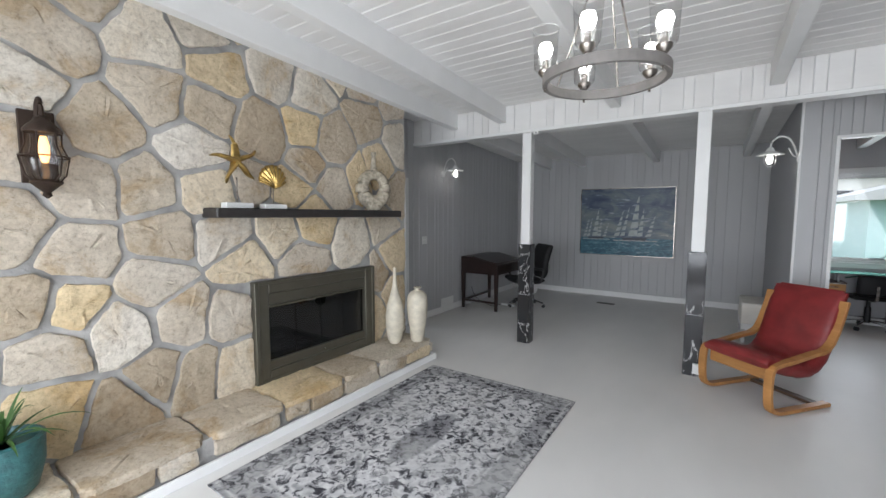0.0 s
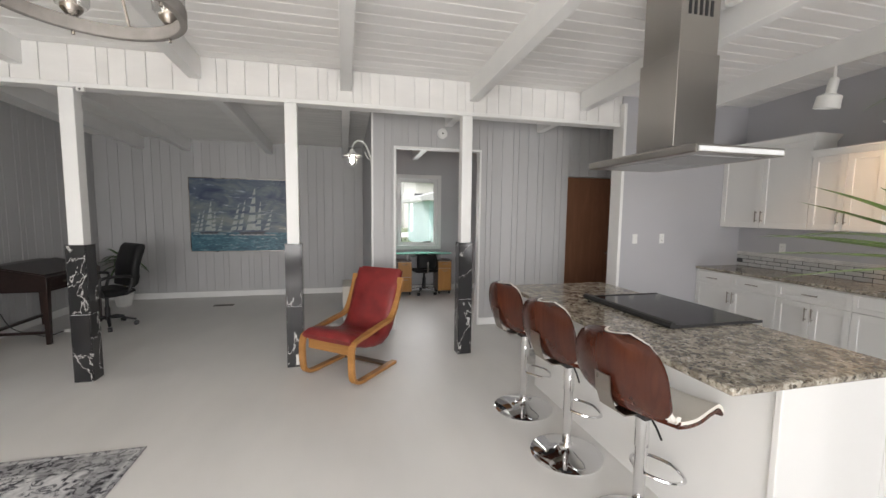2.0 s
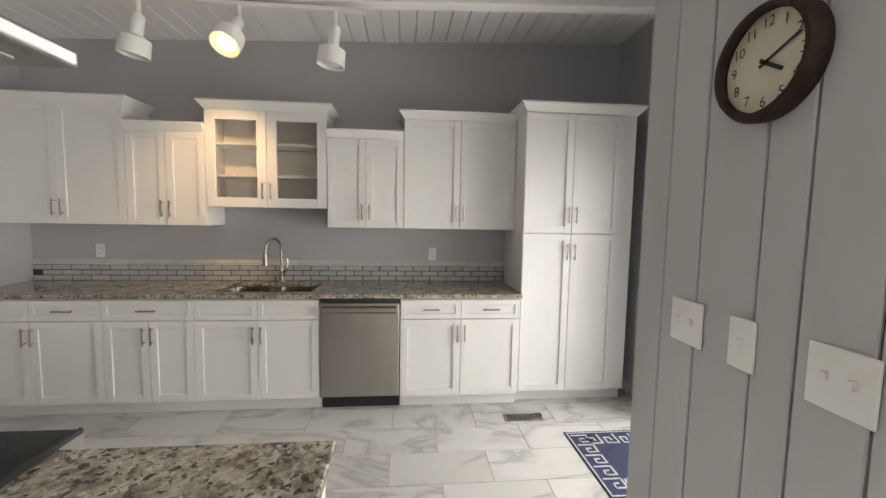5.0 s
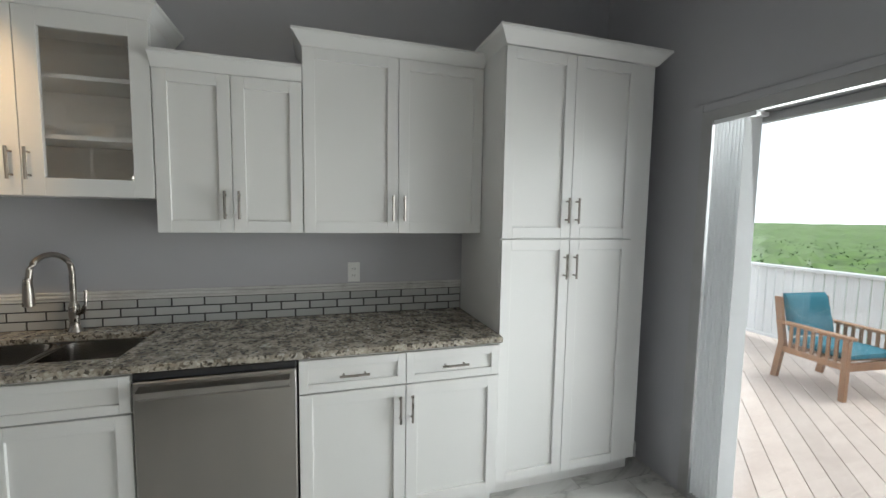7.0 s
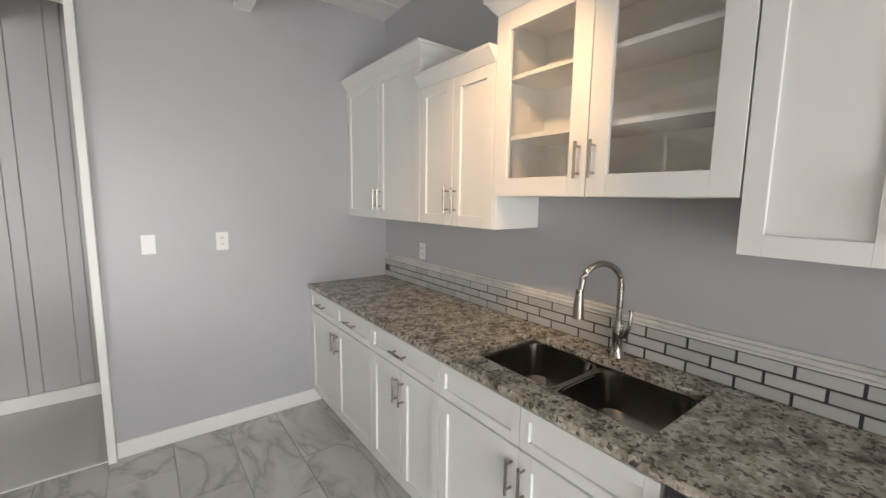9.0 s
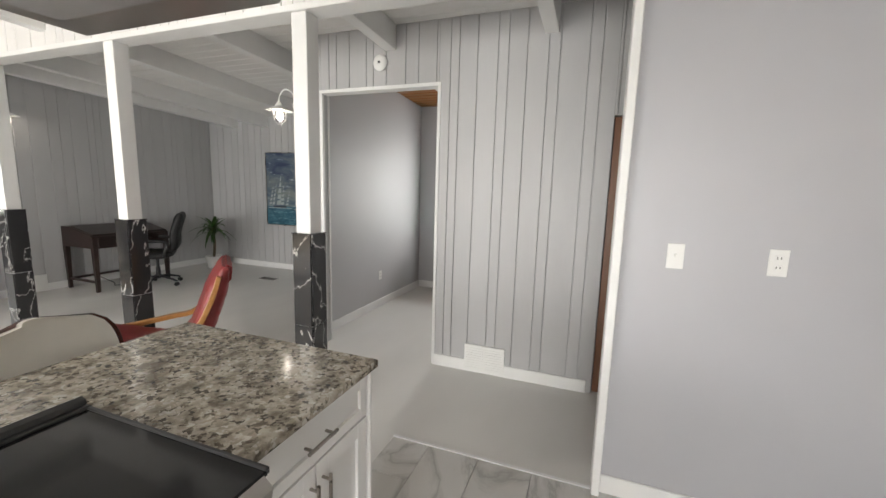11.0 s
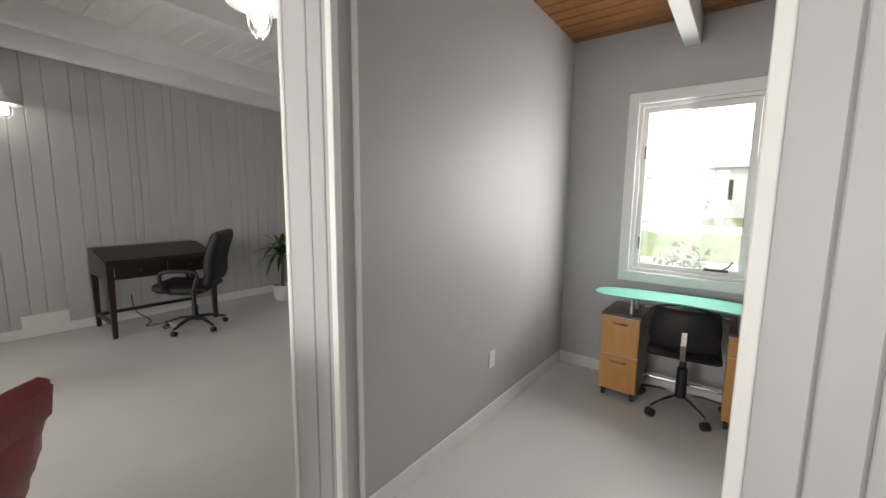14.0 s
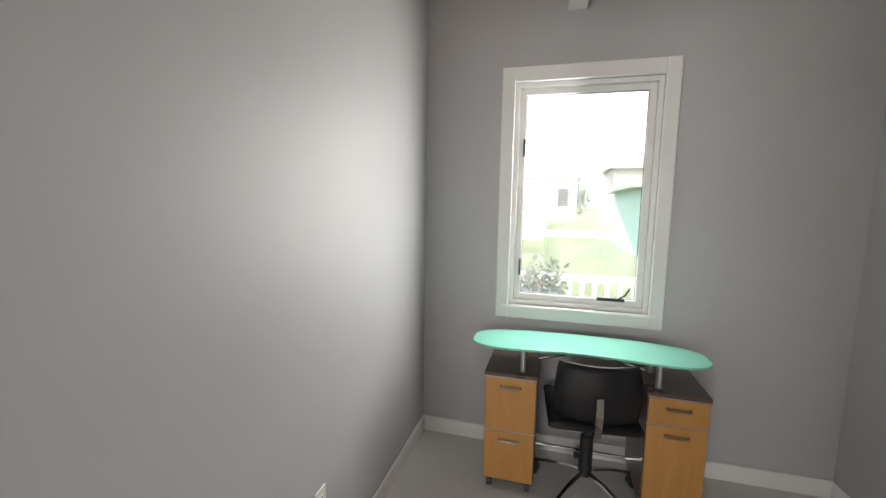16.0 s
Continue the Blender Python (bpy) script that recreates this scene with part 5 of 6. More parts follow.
o.modifiers.new("thickness", "SOLIDIFY").thickness = .012
dn = thing("ring_vase", pose(STONE_X + .12, 2.68, 1.618, 0, 0, 60) @ Matrix.Scale(1.1, 4), "mottled ceramic ring-shaped bottle vase", "vase")
m = Mesh()
m.tube([(.105 * math.cos(a), 0, .20 + .125 * math.sin(a)) for a in (2 * math.pi * k / 32 for k in range(32))], [.060 + .012 * math.sin(2 * math.pi * k / 32 + 3.6) for k in range(32)], 12, closed=True, flat=.95)
m.put("body", CERAMIC, dn, True)
Mesh().lathe([(.03, .36), (.022, .42), (.018, .49), (.026, .52), (.018, .525)], seg=16).put("neck", CERAMIC, dn, True)
Mesh().lathe([(.06, 0), (.075, .03), (.07, .05)], seg=16).put("foot", CERAMIC, dn, True)

# iron lantern on the stones
ln = thing("wall_lantern", pose(STONE_X + .04, .285, 1.70, 0, 0, 90), "dark iron wall lantern with a glass globe", "wall lamp")
Mesh().box(-.07, .07, -.02, 0, .03, .40, .004).put("backplate", RUST, ln)
Mesh().tube(smooth_path([(0, -.02, .33), (0, -.04, .42), (0, -.09, .45), (0, -.12, .41), (0, -.12, .36)], 5), .011).put("hook", RUST, ln, True)
Mesh().lathe([(.012, .36), (.03, .35), (.035, .335), (.06, .31), (.075, .29), (.075, .275), (.06, .275)], 0, -.12).put("cap", RUST, ln, True)
Mesh().lathe([(.055, .275), (.06, .22), (.085, .15), (.07, .07), (.045, .04)], 0, -.12, caps=False).put("globe", JAR, ln, True)
for k in range(6):
    a = k * math.pi / 3
    Mesh().tube([(r * math.cos(a), -.12 + r * math.sin(a), z) for r, z in ((.07, .28), (.068, .22), (.094, .15), (.078, .07), (.05, .035))], .004, 6).put("cage_wire", RUST, ln)
Mesh().tube([(.095 * math.cos(a), -.12 + .095 * math.sin(a), .16) for a in (2 * math.pi * k / 24 for k in range(24))], .004, 6, closed=True).put("cage_ring", RUST, ln)
Mesh().lathe([(.06, .04), (.065, .03), (.035, .0), (.015, -.02), (.02, -.035), (.004, -.05)], 0, -.12).put("finial", RUST, ln, True)
Mesh().lathe([(.012, .26), (.02, .22), (.022, .17), (.01, .13)], 0, -.12, seg=12).put("bulb", WARM_BULB, ln, True)
bulb_light("lantern_bulb_light", STONE_X + .16, .285, 1.88, 1.2, (1, .6, .28), .02)

# ---- chandelier ----
CHX, CHY, CHZ, CHR = -.35, 1.86, 2.25, .285
cd = thing("chandelier", pose(CHX, CHY, CHZ), "ring chandelier with five lit glass jars", "chandelier")
Mesh().rings([[((CHR + u) * math.cos(a), (CHR + u) * math.sin(a), v) for u, v in ((-.013, -.025), (.013, -.025), (.013, .025), (-.013, .025))] for a in (2 * math.pi * k / 48 for k in range(48))], closed=True).put("ring", GREYWOOD, cd, bevel=.004)
top = ceil_z(CHY) - CHZ
Mesh().lathe([(.07, top), (.07, top - .02), (.02, top - .035), (.02, top - .12), (.03, top - .14), (.008, top - .16)], seg=20).put("canopy", NICKEL, cd, True)
for k in range(5):
    a = k * 2 * math.pi / 5 + .908
    x, y = CHR * math.cos(a), CHR * math.sin(a)
    j = Mesh().lathe([(.018, .03), (.035, .05), (.036, .065), (.015, .075), (.014, .12)], x, y, 0, 14).put("socket", NICKEL, cd, True)
    Mesh().tube([(x, y, -.04), (x, y, .04)], .006).put("pin", NICKEL, cd)
    Mesh().lathe([(.046, .062), (.056, .075), (.059, .15), (.066, .27)], x, y, 0, 20, caps=False).put("glass_jar", JAR, cd, True)
    Mesh().tube([(x + .066 * math.cos(b), y + .066 * math.sin(b), .27) for b in (2 * math.pi * q / 24 for q in range(24))], .0018, 5, closed=True).put("jar_rim", RIM_GLASS, cd, True)
    Mesh().lathe([(.016, .122), (.03, .142), (.037, .168), (.028, .196), (.006, .207)], x, y, 0, 14).put("bulb", BULB, cd, True)
    bulb_light("chandelier_bulb_light", CHX + x, CHY + y, CHZ + .17, 1.6)
    if k in (0, 1, 3):
        a += math.pi / 5
        Mesh().tube([(CHR * math.cos(a), CHR * math.sin(a), .025), (.02 * math.cos(a), .02 * math.sin(a), top - .13)], .0055, 6).put("rod", NICKEL, cd)

# ---- white barn sconces ----
def sconce(m, bx, by, bz):
    s = thing("wall_sconce", m, "white gooseneck wall sconce with lit glass", "wall lamp", "barn sconces")
    Mesh().lathe([(.05, 0), (.05, .012), (.03, .02)], seg=20).put("backplate", PLASTIC, s, True).matrix_basis = pose(0, 0, 0, 90)
    Mesh().tube(smooth_path([(0, -.01, 0), (0, -.04, .10), (0, -.09, .20), (0, -.17, .23), (0, -.23, .18), (0, -.24, .12)], 5), .009).put("arm", PLASTIC, s, True)
    Mesh().tube(smooth_path([(0, -.01, 0), (0, -.05, .02), (0, -.09, .10)], 4), .006).put("brace", PLASTIC, s)
    Mesh().lathe([(.02, .12), (.035, .10), (.04, .08), (.12, .045), (.125, .038), (.04, .05)], 0, -.24).put("shade", PLASTIC, s, True)
    Mesh().lathe([(.045, .045), (.05, .0), (.045, -.06), (.02, -.08)], 0, -.24, caps=False).put("glass", JAR, s, True)
    for k in range(4):
        a = k * math.pi / 2 + .4
        Mesh().tube([(.055 * math.cos(a), -.24 + .055 * math.sin(a), .04), (.057 * math.cos(a), -.24 + .057 * math.sin(a), -.04), (.015 * math.cos(a), -.24 + .015 * math.sin(a), -.09)], .003, 5).put("guard_wire", PLASTIC, s)
    Mesh().lathe([(.01, .04), (.028, .01), (.03, -.02), (.02, -.045), (.005, -.05)], 0, -.24, seg=14).put("bulb", BULB, s, True)
    p = m @ Vector((0, -.24, -.01))
    bulb_light("sconce_bulb_light", *p, 21)


sconce(pose(LEFT + .013, 5.0, 2.22, 0, 0, 90), 0, 0, 0)
sconce(pose(.849, 5.37, 2.19, 0, 0, -90), 0, 0, 0)
cm = thing("security_camera", pose(-1.62, 4.25, 2.545), "tiny white camera under the header", "camera")
Mesh().box(-.03, .03, -.02, .02, -.035, 0, .006).put("case", PLASTIC, cm)
Mesh().lathe([(.009, 0), (.007, .004)], seg=10).put("lens", BLACK, cm).matrix_basis = pose(0, -.02, -.018, 90)

# ---- red bentwood armchair ----
def rail_path():
    return smooth_path([(0.0, .022), (.35, .022), (.56, .024), (.645, .06), (.67, .14), (.675, .28), (.66, .37), (.61, .405), (.45, .425), (.22, .46), (.10, .475), (.03, .52), (-.02, .60), (-.08, .74), (-.12, .87)], 4)


ac = thing("armchair", pose(.765, 4.325, 0, 0, 0, 140), "bentwood armchair with a red leather cushion", "armchair")
for s in (-1, 1):
    Mesh().ribbon(rail_path(), .032, s * .285 - .03, s * .285 + .03).put("side_frame", BEECH, ac, bevel=.004)
Mesh().box(-.255, .255, .60, .63, .27, .37, .004).put("front_rail", BEECH, ac)
Mesh().box(-.27, .27, .05, .12, .005, .03, .003).put("floor_bar", DARK_RAIL, ac)
Mesh().box(-.255, .255, -.095, -.07, .70, .80, .004).put("back_rail", BEECH, ac)
Mesh().box(-.255, .255, .10, .13, .30, .36, .004).put("seat_rail", BEECH, ac)


def cushion(m, path, thick, half, n=9, puff=.02):
    """A soft pad along a path in (y, z): rounded edges, slight seams."""
    pts = [Vector((0, a, b)) for a, b in path]
    rings = []
    L = len(pts)
    for i, p in enumerate(pts):
        d = (pts[min(i + 1, L - 1)] - pts[max(i - 1, 0)]).normalized()
        w = Vector((0, -d.z, d.y))
        e = min(1, .35 + 1.2 * math.sin(math.pi * (i + .3) / (L - .4)))
        ring = []
        for k in range(20):
            a = 2 * math.pi * k / 20
            ca, sa = math.cos(a), math.sin(a)
            wr = puff * .25 * math.sin(i * 2.1 + k)
            ring.append(p + Vector((half * math.copysign(abs(ca) ** .35, ca), 0, 0)) + w * ((thick / 2 * e + wr * abs(ca)) * math.copysign(abs(sa) ** .6, sa)))
        rings.append(ring)
    return m.rings(rings)


seat_curve = smooth_path([(.68, .40), (.62, .415), (.45, .362), (.28, .318), (.15, .318), (.05, .39), (-.01, .50), (-.07, .66), (-.13, .82), (-.17, .93)], 4)
cushion(Mesh(), seat_curve, .15, .274, puff=.028).put("cushion", RED_LEATHER, ac, True)
Mesh().ribbon([(-.10, .74), (-.19, .84), (-.20, .92), (-.17, .94)], .02, -.24, .24).put("back_flap", RED_LEATHER, ac, True)
sd = thing("white_adapter", pose(.06, 4.245, .03), "small white plug-in adapter at the column", "adapter")
Mesh().box(-.03, .03, -.02, .018, 0, .1, .004).put("case", PLASTIC, sd)

# ---- bar stools ----
def stool_surface(off, k_wide=1.0):
    """Bent shell: back, seat and rolled front lip. Faces +y. Rows of points, pushed outwards by off."""
    prof = smooth_path([(-.24, 1.02), (-.235, .90), (-.215, .785), (-.17, .70), (-.09, .662), (.02, .655), (.11, .682), (.17, .692), (.205, .655)], 4)
    rows = []
    n = len(prof)
    for i, (y, z) in enumerate(prof):
        t = i / (n - 1)
        half = (.25 + .005 * math.sin(math.pi * t)) * k_wide
        if t < .26:
            half *= math.sqrt(max(.06, 1 - ((.26 - t) / .262) ** 4))
        y0, z0 = prof[max(i - 1, 0)]
        y1, z1 = prof[min(i + 1, n - 1)]
        d = Vector((0, y1 - y0, z1 - z0)).normalized()
        nrm = Vector((0, d.z, -d.y))
        row = []
        for k in range(13):
            u = -1 + 2 * k / 12
            wrap = .065 * u * u * (1 if t < .5 else .12)
            row.append(Vector((half * u, y + wrap * (1 if t < .45 else .3), z + (.02 * u * u if t > .4 else 0))) + nrm * off)
        rows.append(row)
    return rows


def shell(off, thick, k_wide=1.0, t0=0.0, t1=1.0, taper=0.0):
    """A bent sheet between two shares of the profile; taper rounds its lower end."""
    m = Mesh()
    a, b = stool_surface(off, k_wide), stool_surface(off + thick, k_wide)
    n = len(a) - 1
    lo, hi = round(t0 * n), round(t1 * n)
    a, b = a[lo:hi + 1], b[lo:hi + 1]
    if taper:
        for rows in (a, b):
            for i, row in enumerate(rows):
                t = (i / (len(rows) - 1) - (1 - taper)) / taper
                if t > 0:
                    f = math.sqrt(max(.08, 1 - t ** 2.6))
                    for p in row:
                        p.y -= (p.y - row[6].y) * (1 - f * f)
                        p.x *= f
    va = [[m.b.verts.new(p) for p in r] for r in a]
    vb = [[m.b.verts.new(p) for p in r] for r in b]
    R, C = len(va), len(va[0])
    for i in range(R - 1):
        for k in range(C - 1):
            m.b.faces.new((va[i][k], va[i][k + 1], va[i + 1][k + 1], va[i + 1][k]))
            m.b.faces.new((vb[i][k], vb[i + 1][k], vb[i + 1][k + 1], vb[i][k + 1]))
        for k in (0, C - 1):
            m.b.faces.new((va[i][k], va[i + 1][k], vb[i + 1][k], vb[i][k]))
    for i in (0, R - 1):
        for k in range(C - 1):
            m.b.faces.new((va[i][k], va[i][k + 1], vb[i][k + 1], vb[i][k]))
    return m


bst = thing("bar_stool", pose(1.875, 3.0, 0, 0, 0, -84), "walnut-backed bar stool with cream seat and chrome base", "bar stool", "stools along the island")
Mesh().lathe([(.225, 0), (.227, .006), (.205, .016), (.10, .034), (.05, .045), (.035, .06), (.03, .08)], seg=36).put("base", CHROME, bst, True)
Mesh().lathe([(.028, .06), (.028, .42), (.033, .43), (.033, .625)], seg=18).put("post", CHROME, bst, True)
Mesh().tube(smooth_path([(-.03, .0, .30), (-.11, .06, .29), (-.12, .16, .28), (0, .21, .28), (.12, .16, .28), (.11, .06, .29), (.03, 0, .30)], 5), .008).put("footrest", CHROME, bst, True)
Mesh().tube([(.03, -.0, .60), (.09, -.02, .57), (.13, -.03, .53)], .005).put("lift_lever", BLACK, bst)
Mesh().box(-.09, .09, -.09, .09, .607, .632, .004).put("mount", BLACK, bst)
shell(.014, .014, 1.07, 0.0, .42, .40).put("back_panel", WALNUT, bst, True)
shell(.013, .012, .98, .44, 1.0).put("seat_underside", WALNUT, bst, True)
shell(-.004, .0165, .955).put("pad", CREAM, bst, True)
Mesh().ribbon([(-.268, .83), (-.258, .75), (-.228, .67), (-.165, .628), (-.05, .62)], .006, -.045, .045).put("bracket", NICKEL, bst)
copy_thing(bst, pose(1.88, 2.37, 0, 0, 0, -83))
copy_thing(bst, pose(1.89, 1.74, 0, 0, 0, -82))

# ---- palm beside the clock wall ----
pm = thing("potted_palm", pose(1.80, .22, 0), "tall fan-leaved palm in a dark pot", "plant")
Mesh().lathe([(.13, 0), (.17, .05), (.19, .3), (.18, .32), (.165, .28)], seg=28).put("pot", TEAL_POT, pm, True)
Mesh().lathe([(.17, .27), (.05, .28)], seg=20).put("soil", SOIL, pm)
rp = random.Random(9)


def fan(parent, hub, ang, tilt, size, spread=1.3, lift=0.0, count=13):
    """A pleated fan leaf on its stalk, opened at the hub; lift raises the blades of one side."""
    base = Vector((rp.uniform(-.04, .04), rp.uniform(-.04, .04), .28))
    tip = Vector(hub) - Vector((1.80, .22, 0))
    mid = base.lerp(tip, .55) + Vector((0, 0, .10)) - Vector((tip.x, tip.y, 0)) * .12
    Mesh().tube(smooth_path([tuple(base), tuple(mid), tuple(tip)], 5), .006, 6).put("stem", PALM, parent, True)
    m = Mesh()
    for k in range(count):
        u = (k / (count - 1) - .5) * 2
        blade(m, tuple(tip), radians(ang) + u * spread, tilt + lift * u + .2 * (1 - abs(u)) + rp.uniform(-.1, .1), size * (1 - .15 * abs(u)) * rp.uniform(.85, 1.1), .015, rp.uniform(.08, .3))
    m.put("frond", PALM, parent, True)


for args in (((1.50, .57, 1.47), 146, .26, .37, .72, .30, 10), ((1.86, .61, 1.90), 158, .14, .40, .55, .12, 11), ((2.09, .43, .97), 135, .45, .37, .6, .6, 14), ((1.7, .05, 1.6), 240, .3, .36),
             ((2.0, 0.0, 1.2), 300, .3, .3), ((1.6, .15, 1.0), 190, .3, .34)):
    fan(pm, *args)

# ---- back room ----
dk = thing("writing_desk", pose(-3.40, 5.50, 0), "dark mahogany writing desk with a sloped lid", "desk")
DW, DL = .68, 1.02
for x, y in ((.03, .03), (DW - .03, .03), (.03, DL - .03), (DW - .03, DL - .03)):
    Mesh().rings([[(x - r, y - r, z), (x + r, y - r, z), (x + r, y + r, z), (x - r, y + r, z)] for r, z in ((.02, 0), (.03, .62))]).put("leg", MAHOGANY, dk)
Mesh().rings([[(0, y, .60), (DW, y, .60), (DW, y, .76), (DW - .04, y, .785), (.2, y, .875), (0, y, .88)] for y in (0, DL)]).put("case", MAHOGANY, dk, bevel=.006)
Mesh().rings([[(DW - .02, y, .775), (DW - .03, y, .795), (.2, y, .89), (.2, y, .875)] for y in (.02, DL - .02)]).put("lid", MAHOGANY, dk)
Mesh().box(.02, .06, .03, DL - .03, .12, .15).box(.03, DW - .03, .02, .05, .12, .15).put("stretcher", MAHOGANY, dk)
for k in (0, 1):
    Mesh().box(DW - .002, DW + .006, .06 + k * .46, .50 + k * .46, .63, .74, .003).put("drawer", MAHOGANY, dk)
    Mesh().lathe([(.01, 0), (.014, .012), (.006, .018)], seg=10).put("knob", BRONZE, dk, True).matrix_basis = pose(DW + .006, .28 + k * .46, .685, 0, 90)
cb = thing("power_cable", pose(-3.2, 5.75, 0), "loose cables and plug strip on the floor", "cable")
Mesh().tube(smooth_path([(-.2, .1, .30), (-.1, .1, .12), (.05, .2, .01), (.25, .1, .01), (.3, .3, .012), (.45, .35, .01)], 5), .006, 6).put("cable", BLACK, cb)
Mesh().box(.3, .55, .28, .34, .0, .035, .004).put("plug_strip", PLASTIC, cb)


def castor_base(parent, mat, r, hub, arm=.022):
    for k in range(5):
        a = k * 2 * math.pi / 5 + .3
        x, y = r * math.cos(a), r * math.sin(a)
        Mesh().tube([(0, 0, hub), (x * .5, y * .5, hub - .01), (x, y, .075)], [arm * 1.2, arm, arm * .8], 8, flat=.7).put("base_arm", mat, parent, True)
        w = Mesh().lathe([(.012, -.024), (.028, -.022), (.028, .022), (.012, .024)], seg=14).put("castor", BLACK, parent, True)
        w.matrix_basis = pose(x, y, .029, 90, 0, math.degrees(a))


oc = thing("office_chair", pose(-2.50, 6.18, 0, 0, 0, 138), "black leather office chair with armrests", "office chair")
castor_base(oc, BLACK, .30, .13)
Mesh().lathe([(.03, .1), (.03, .26), (.02, .27), (.02, .42)], seg=14).put("gas_lift", BLACK, oc, True)
cushion(Mesh(), smooth_path([(.27, .475), (.24, .49), (.0, .465), (-.22, .48)], 5), .11, .25).put("seat", BLACK_LEATHER, oc, True)
cushion(Mesh(), smooth_path([(-.20, .52), (-.24, .62), (-.25, .78), (-.31, .98), (-.35, 1.07)], 5), .12, .245).put("backrest", BLACK_LEATHER, oc, True)
for s in (-1, 1):
    Mesh().tube(smooth_path([(s * .22, -.12, .44), (s * .30, -.12, .48), (s * .30, -.16, .62), (s * .30, -.12, .68), (s * .30, .1, .685), (s * .30, .18, .65), (s * .29, .17, .52), (s * .22, .12, .44)], 4), .02, 8).put("armrest", BLACK, oc, True)

pl = thing("potted_dracaena", pose(-2.90, 7.45, 0), "green dracaena in a white pot", "plant")
Mesh().lathe([(.09, 0), (.10, .02), (.135, .20), (.14, .22), (.125, .22), (.12, .18)], seg=26).put("pot", WHITE_POT, pl, True)
Mesh().lathe([(.12, .18), (.03, .19)], seg=18).put("soil", SOIL, pl)
Mesh().tube(smooth_path([(0, 0, .18), (.02, .01, .40), (.0, .02, .62), (.01, .0, .74)], 4), .022, 8).put("trunk", BARK, pl, True)
for k in range(42):
    m = Mesh()
    blade(m, (.01, 0, .62 + .14 * (k % 7) / 6), rl.uniform(0, 6.28), rl.uniform(.1, 1.2), rl.uniform(.32, .52), .034, rl.uniform(.3, .85))
    m.put("leaf", LEAF, pl, True)

bn = thing("side_bench", pose(.64, 6.12, 0), "low beige box bench with white base", "bench")
Mesh().box(-.17, .17, -.30, .30, .24, .50, .01).put("box", CREAM, bn)
Mesh().box(-.165, .165, -.295, .295, .17, .24, .004).put("rail", WHITE, bn)
for x in (-.14, .14):
    for y in (-.27, .27):
        Mesh().box(x - .02, x + .02, y - .02, y + .02, 0, .17).put("leg", ALU, bn)

# painting of ships
pt = thing("painting", pose(-2.065, FAR - .014, .82), "blue seascape painting of sailing ships in a thin frame", "painting")
PW, PH = 1.62, 1.26
Mesh().box(0, PW, -.03, 0, 0, PH, .002).put("canvas", SEA, pt)
Mesh().box(-.012, 0, -.035, 0, -.012, PH + .012).box(PW, PW + .012, -.035, 0, -.012, PH + .012).box(0, PW, -.035, 0, -.012, 0).box(0, PW, -.035, 0, PH, PH + .012).put("frame", NICKEL, pt)
for sx, sz, sc in ((.95, .33, 1.0), (.27, .33, .68)):
    Mesh().poly([(sx - .2 * sc, -.0315, sz), (sx + .26 * sc, -.0315, sz + .02 * sc), (sx + .2 * sc, -.0315, sz - .05 * sc), (sx - .16 * sc, -.0315, sz - .045 * sc)]).put("hull", HULL, pt)
    m = Mesh()
    for mx, top_, lean, wide in ((-.27, .50, .10, .06), (-.17, .56, .10, .05), (.02, .78, .07, .10), (.13, .54, .05, .06), (.27, .40, .10, .06)):
        for k in range(5):
            z0, z1 = .03 + k * top_ / 5, .02 + (k + .86) * top_ / 5
            w0, w1 = wide * (1 - k / 5.5), wide * (1 - (k + .9) / 5.5)
            c0, c1 = mx + lean * k / 5, mx + lean * (k + .9) / 5
            m.poly([(sx + sc * (c0 - w0), -.032, sz + sc * z0), (sx + sc * (c0 + w0 * .6), -.032, sz + sc * (z0 + .012)), (sx + sc * (c1 + w1 * .6), -.032, sz + sc * z1), (sx + sc * (c1 - w1), -.032, sz + sc * (z1 - .01))])
    m.put("sail", SAIL, pt)
    m = Mesh()
    for k in range(7):
        fx = sx + sc * (-.36 + .11 * k)
        m.poly([(fx, -.0325, sz - .05 * sc), (fx + .1 * sc, -.0325, sz - .06 * sc), (fx + .13 * sc, -.0325, sz - .045 * sc), (fx + .04 * sc, -.0325, sz - .035 * sc)])
    m.put("foam", SAIL, pt)

# ---- office ----
WX0, WX1, WZ0, WZ1 = 1.515, 2.287, .895, 2.18
wi = structure(Mesh().box(1.441, WX0, OFAR - .018, OFAR, .815, 2.262, .004).box(WX1, 2.36, OFAR - .018, OFAR, .815, 2.262, .004).box(WX0, WX1, OFAR - .018, OFAR, WZ1, 2.262, .004).box(WX0, WX1, OFAR - .018, OFAR, .815, WZ0, .004)
               .box(WX0 - .04, WX1 + .04, OFAR - .03, OFAR + .02, WZ0 - .02, WZ0, .004).put("window_office", WHITE), "white casement window over the desk")
def ring_frame(inset, wide, y0, y1):
    """Four butted bars round the opening."""
    a, b, lo, hi = WX0 + inset, WX1 - inset, WZ0 + inset, WZ1 - inset
    return Mesh().box(a, a + wide, y0, y1, lo, hi).box(b - wide, b, y0, y1, lo, hi).box(a + wide, b - wide, y0, y1, hi - wide, hi).box(a + wide, b - wide, y0, y1, lo, lo + wide)


ring_frame(.0, .026, OFAR + .012, OFAR + .09).put("frame", WHITE, wi, bevel=.004)
ring_frame(.028, .036, OFAR + .034, OFAR + .075).put("sash", WHITE, wi, bevel=.003)
ring_frame(.0635, .004, OFAR + .05, OFAR + .054).put("gasket", BLACK, wi)
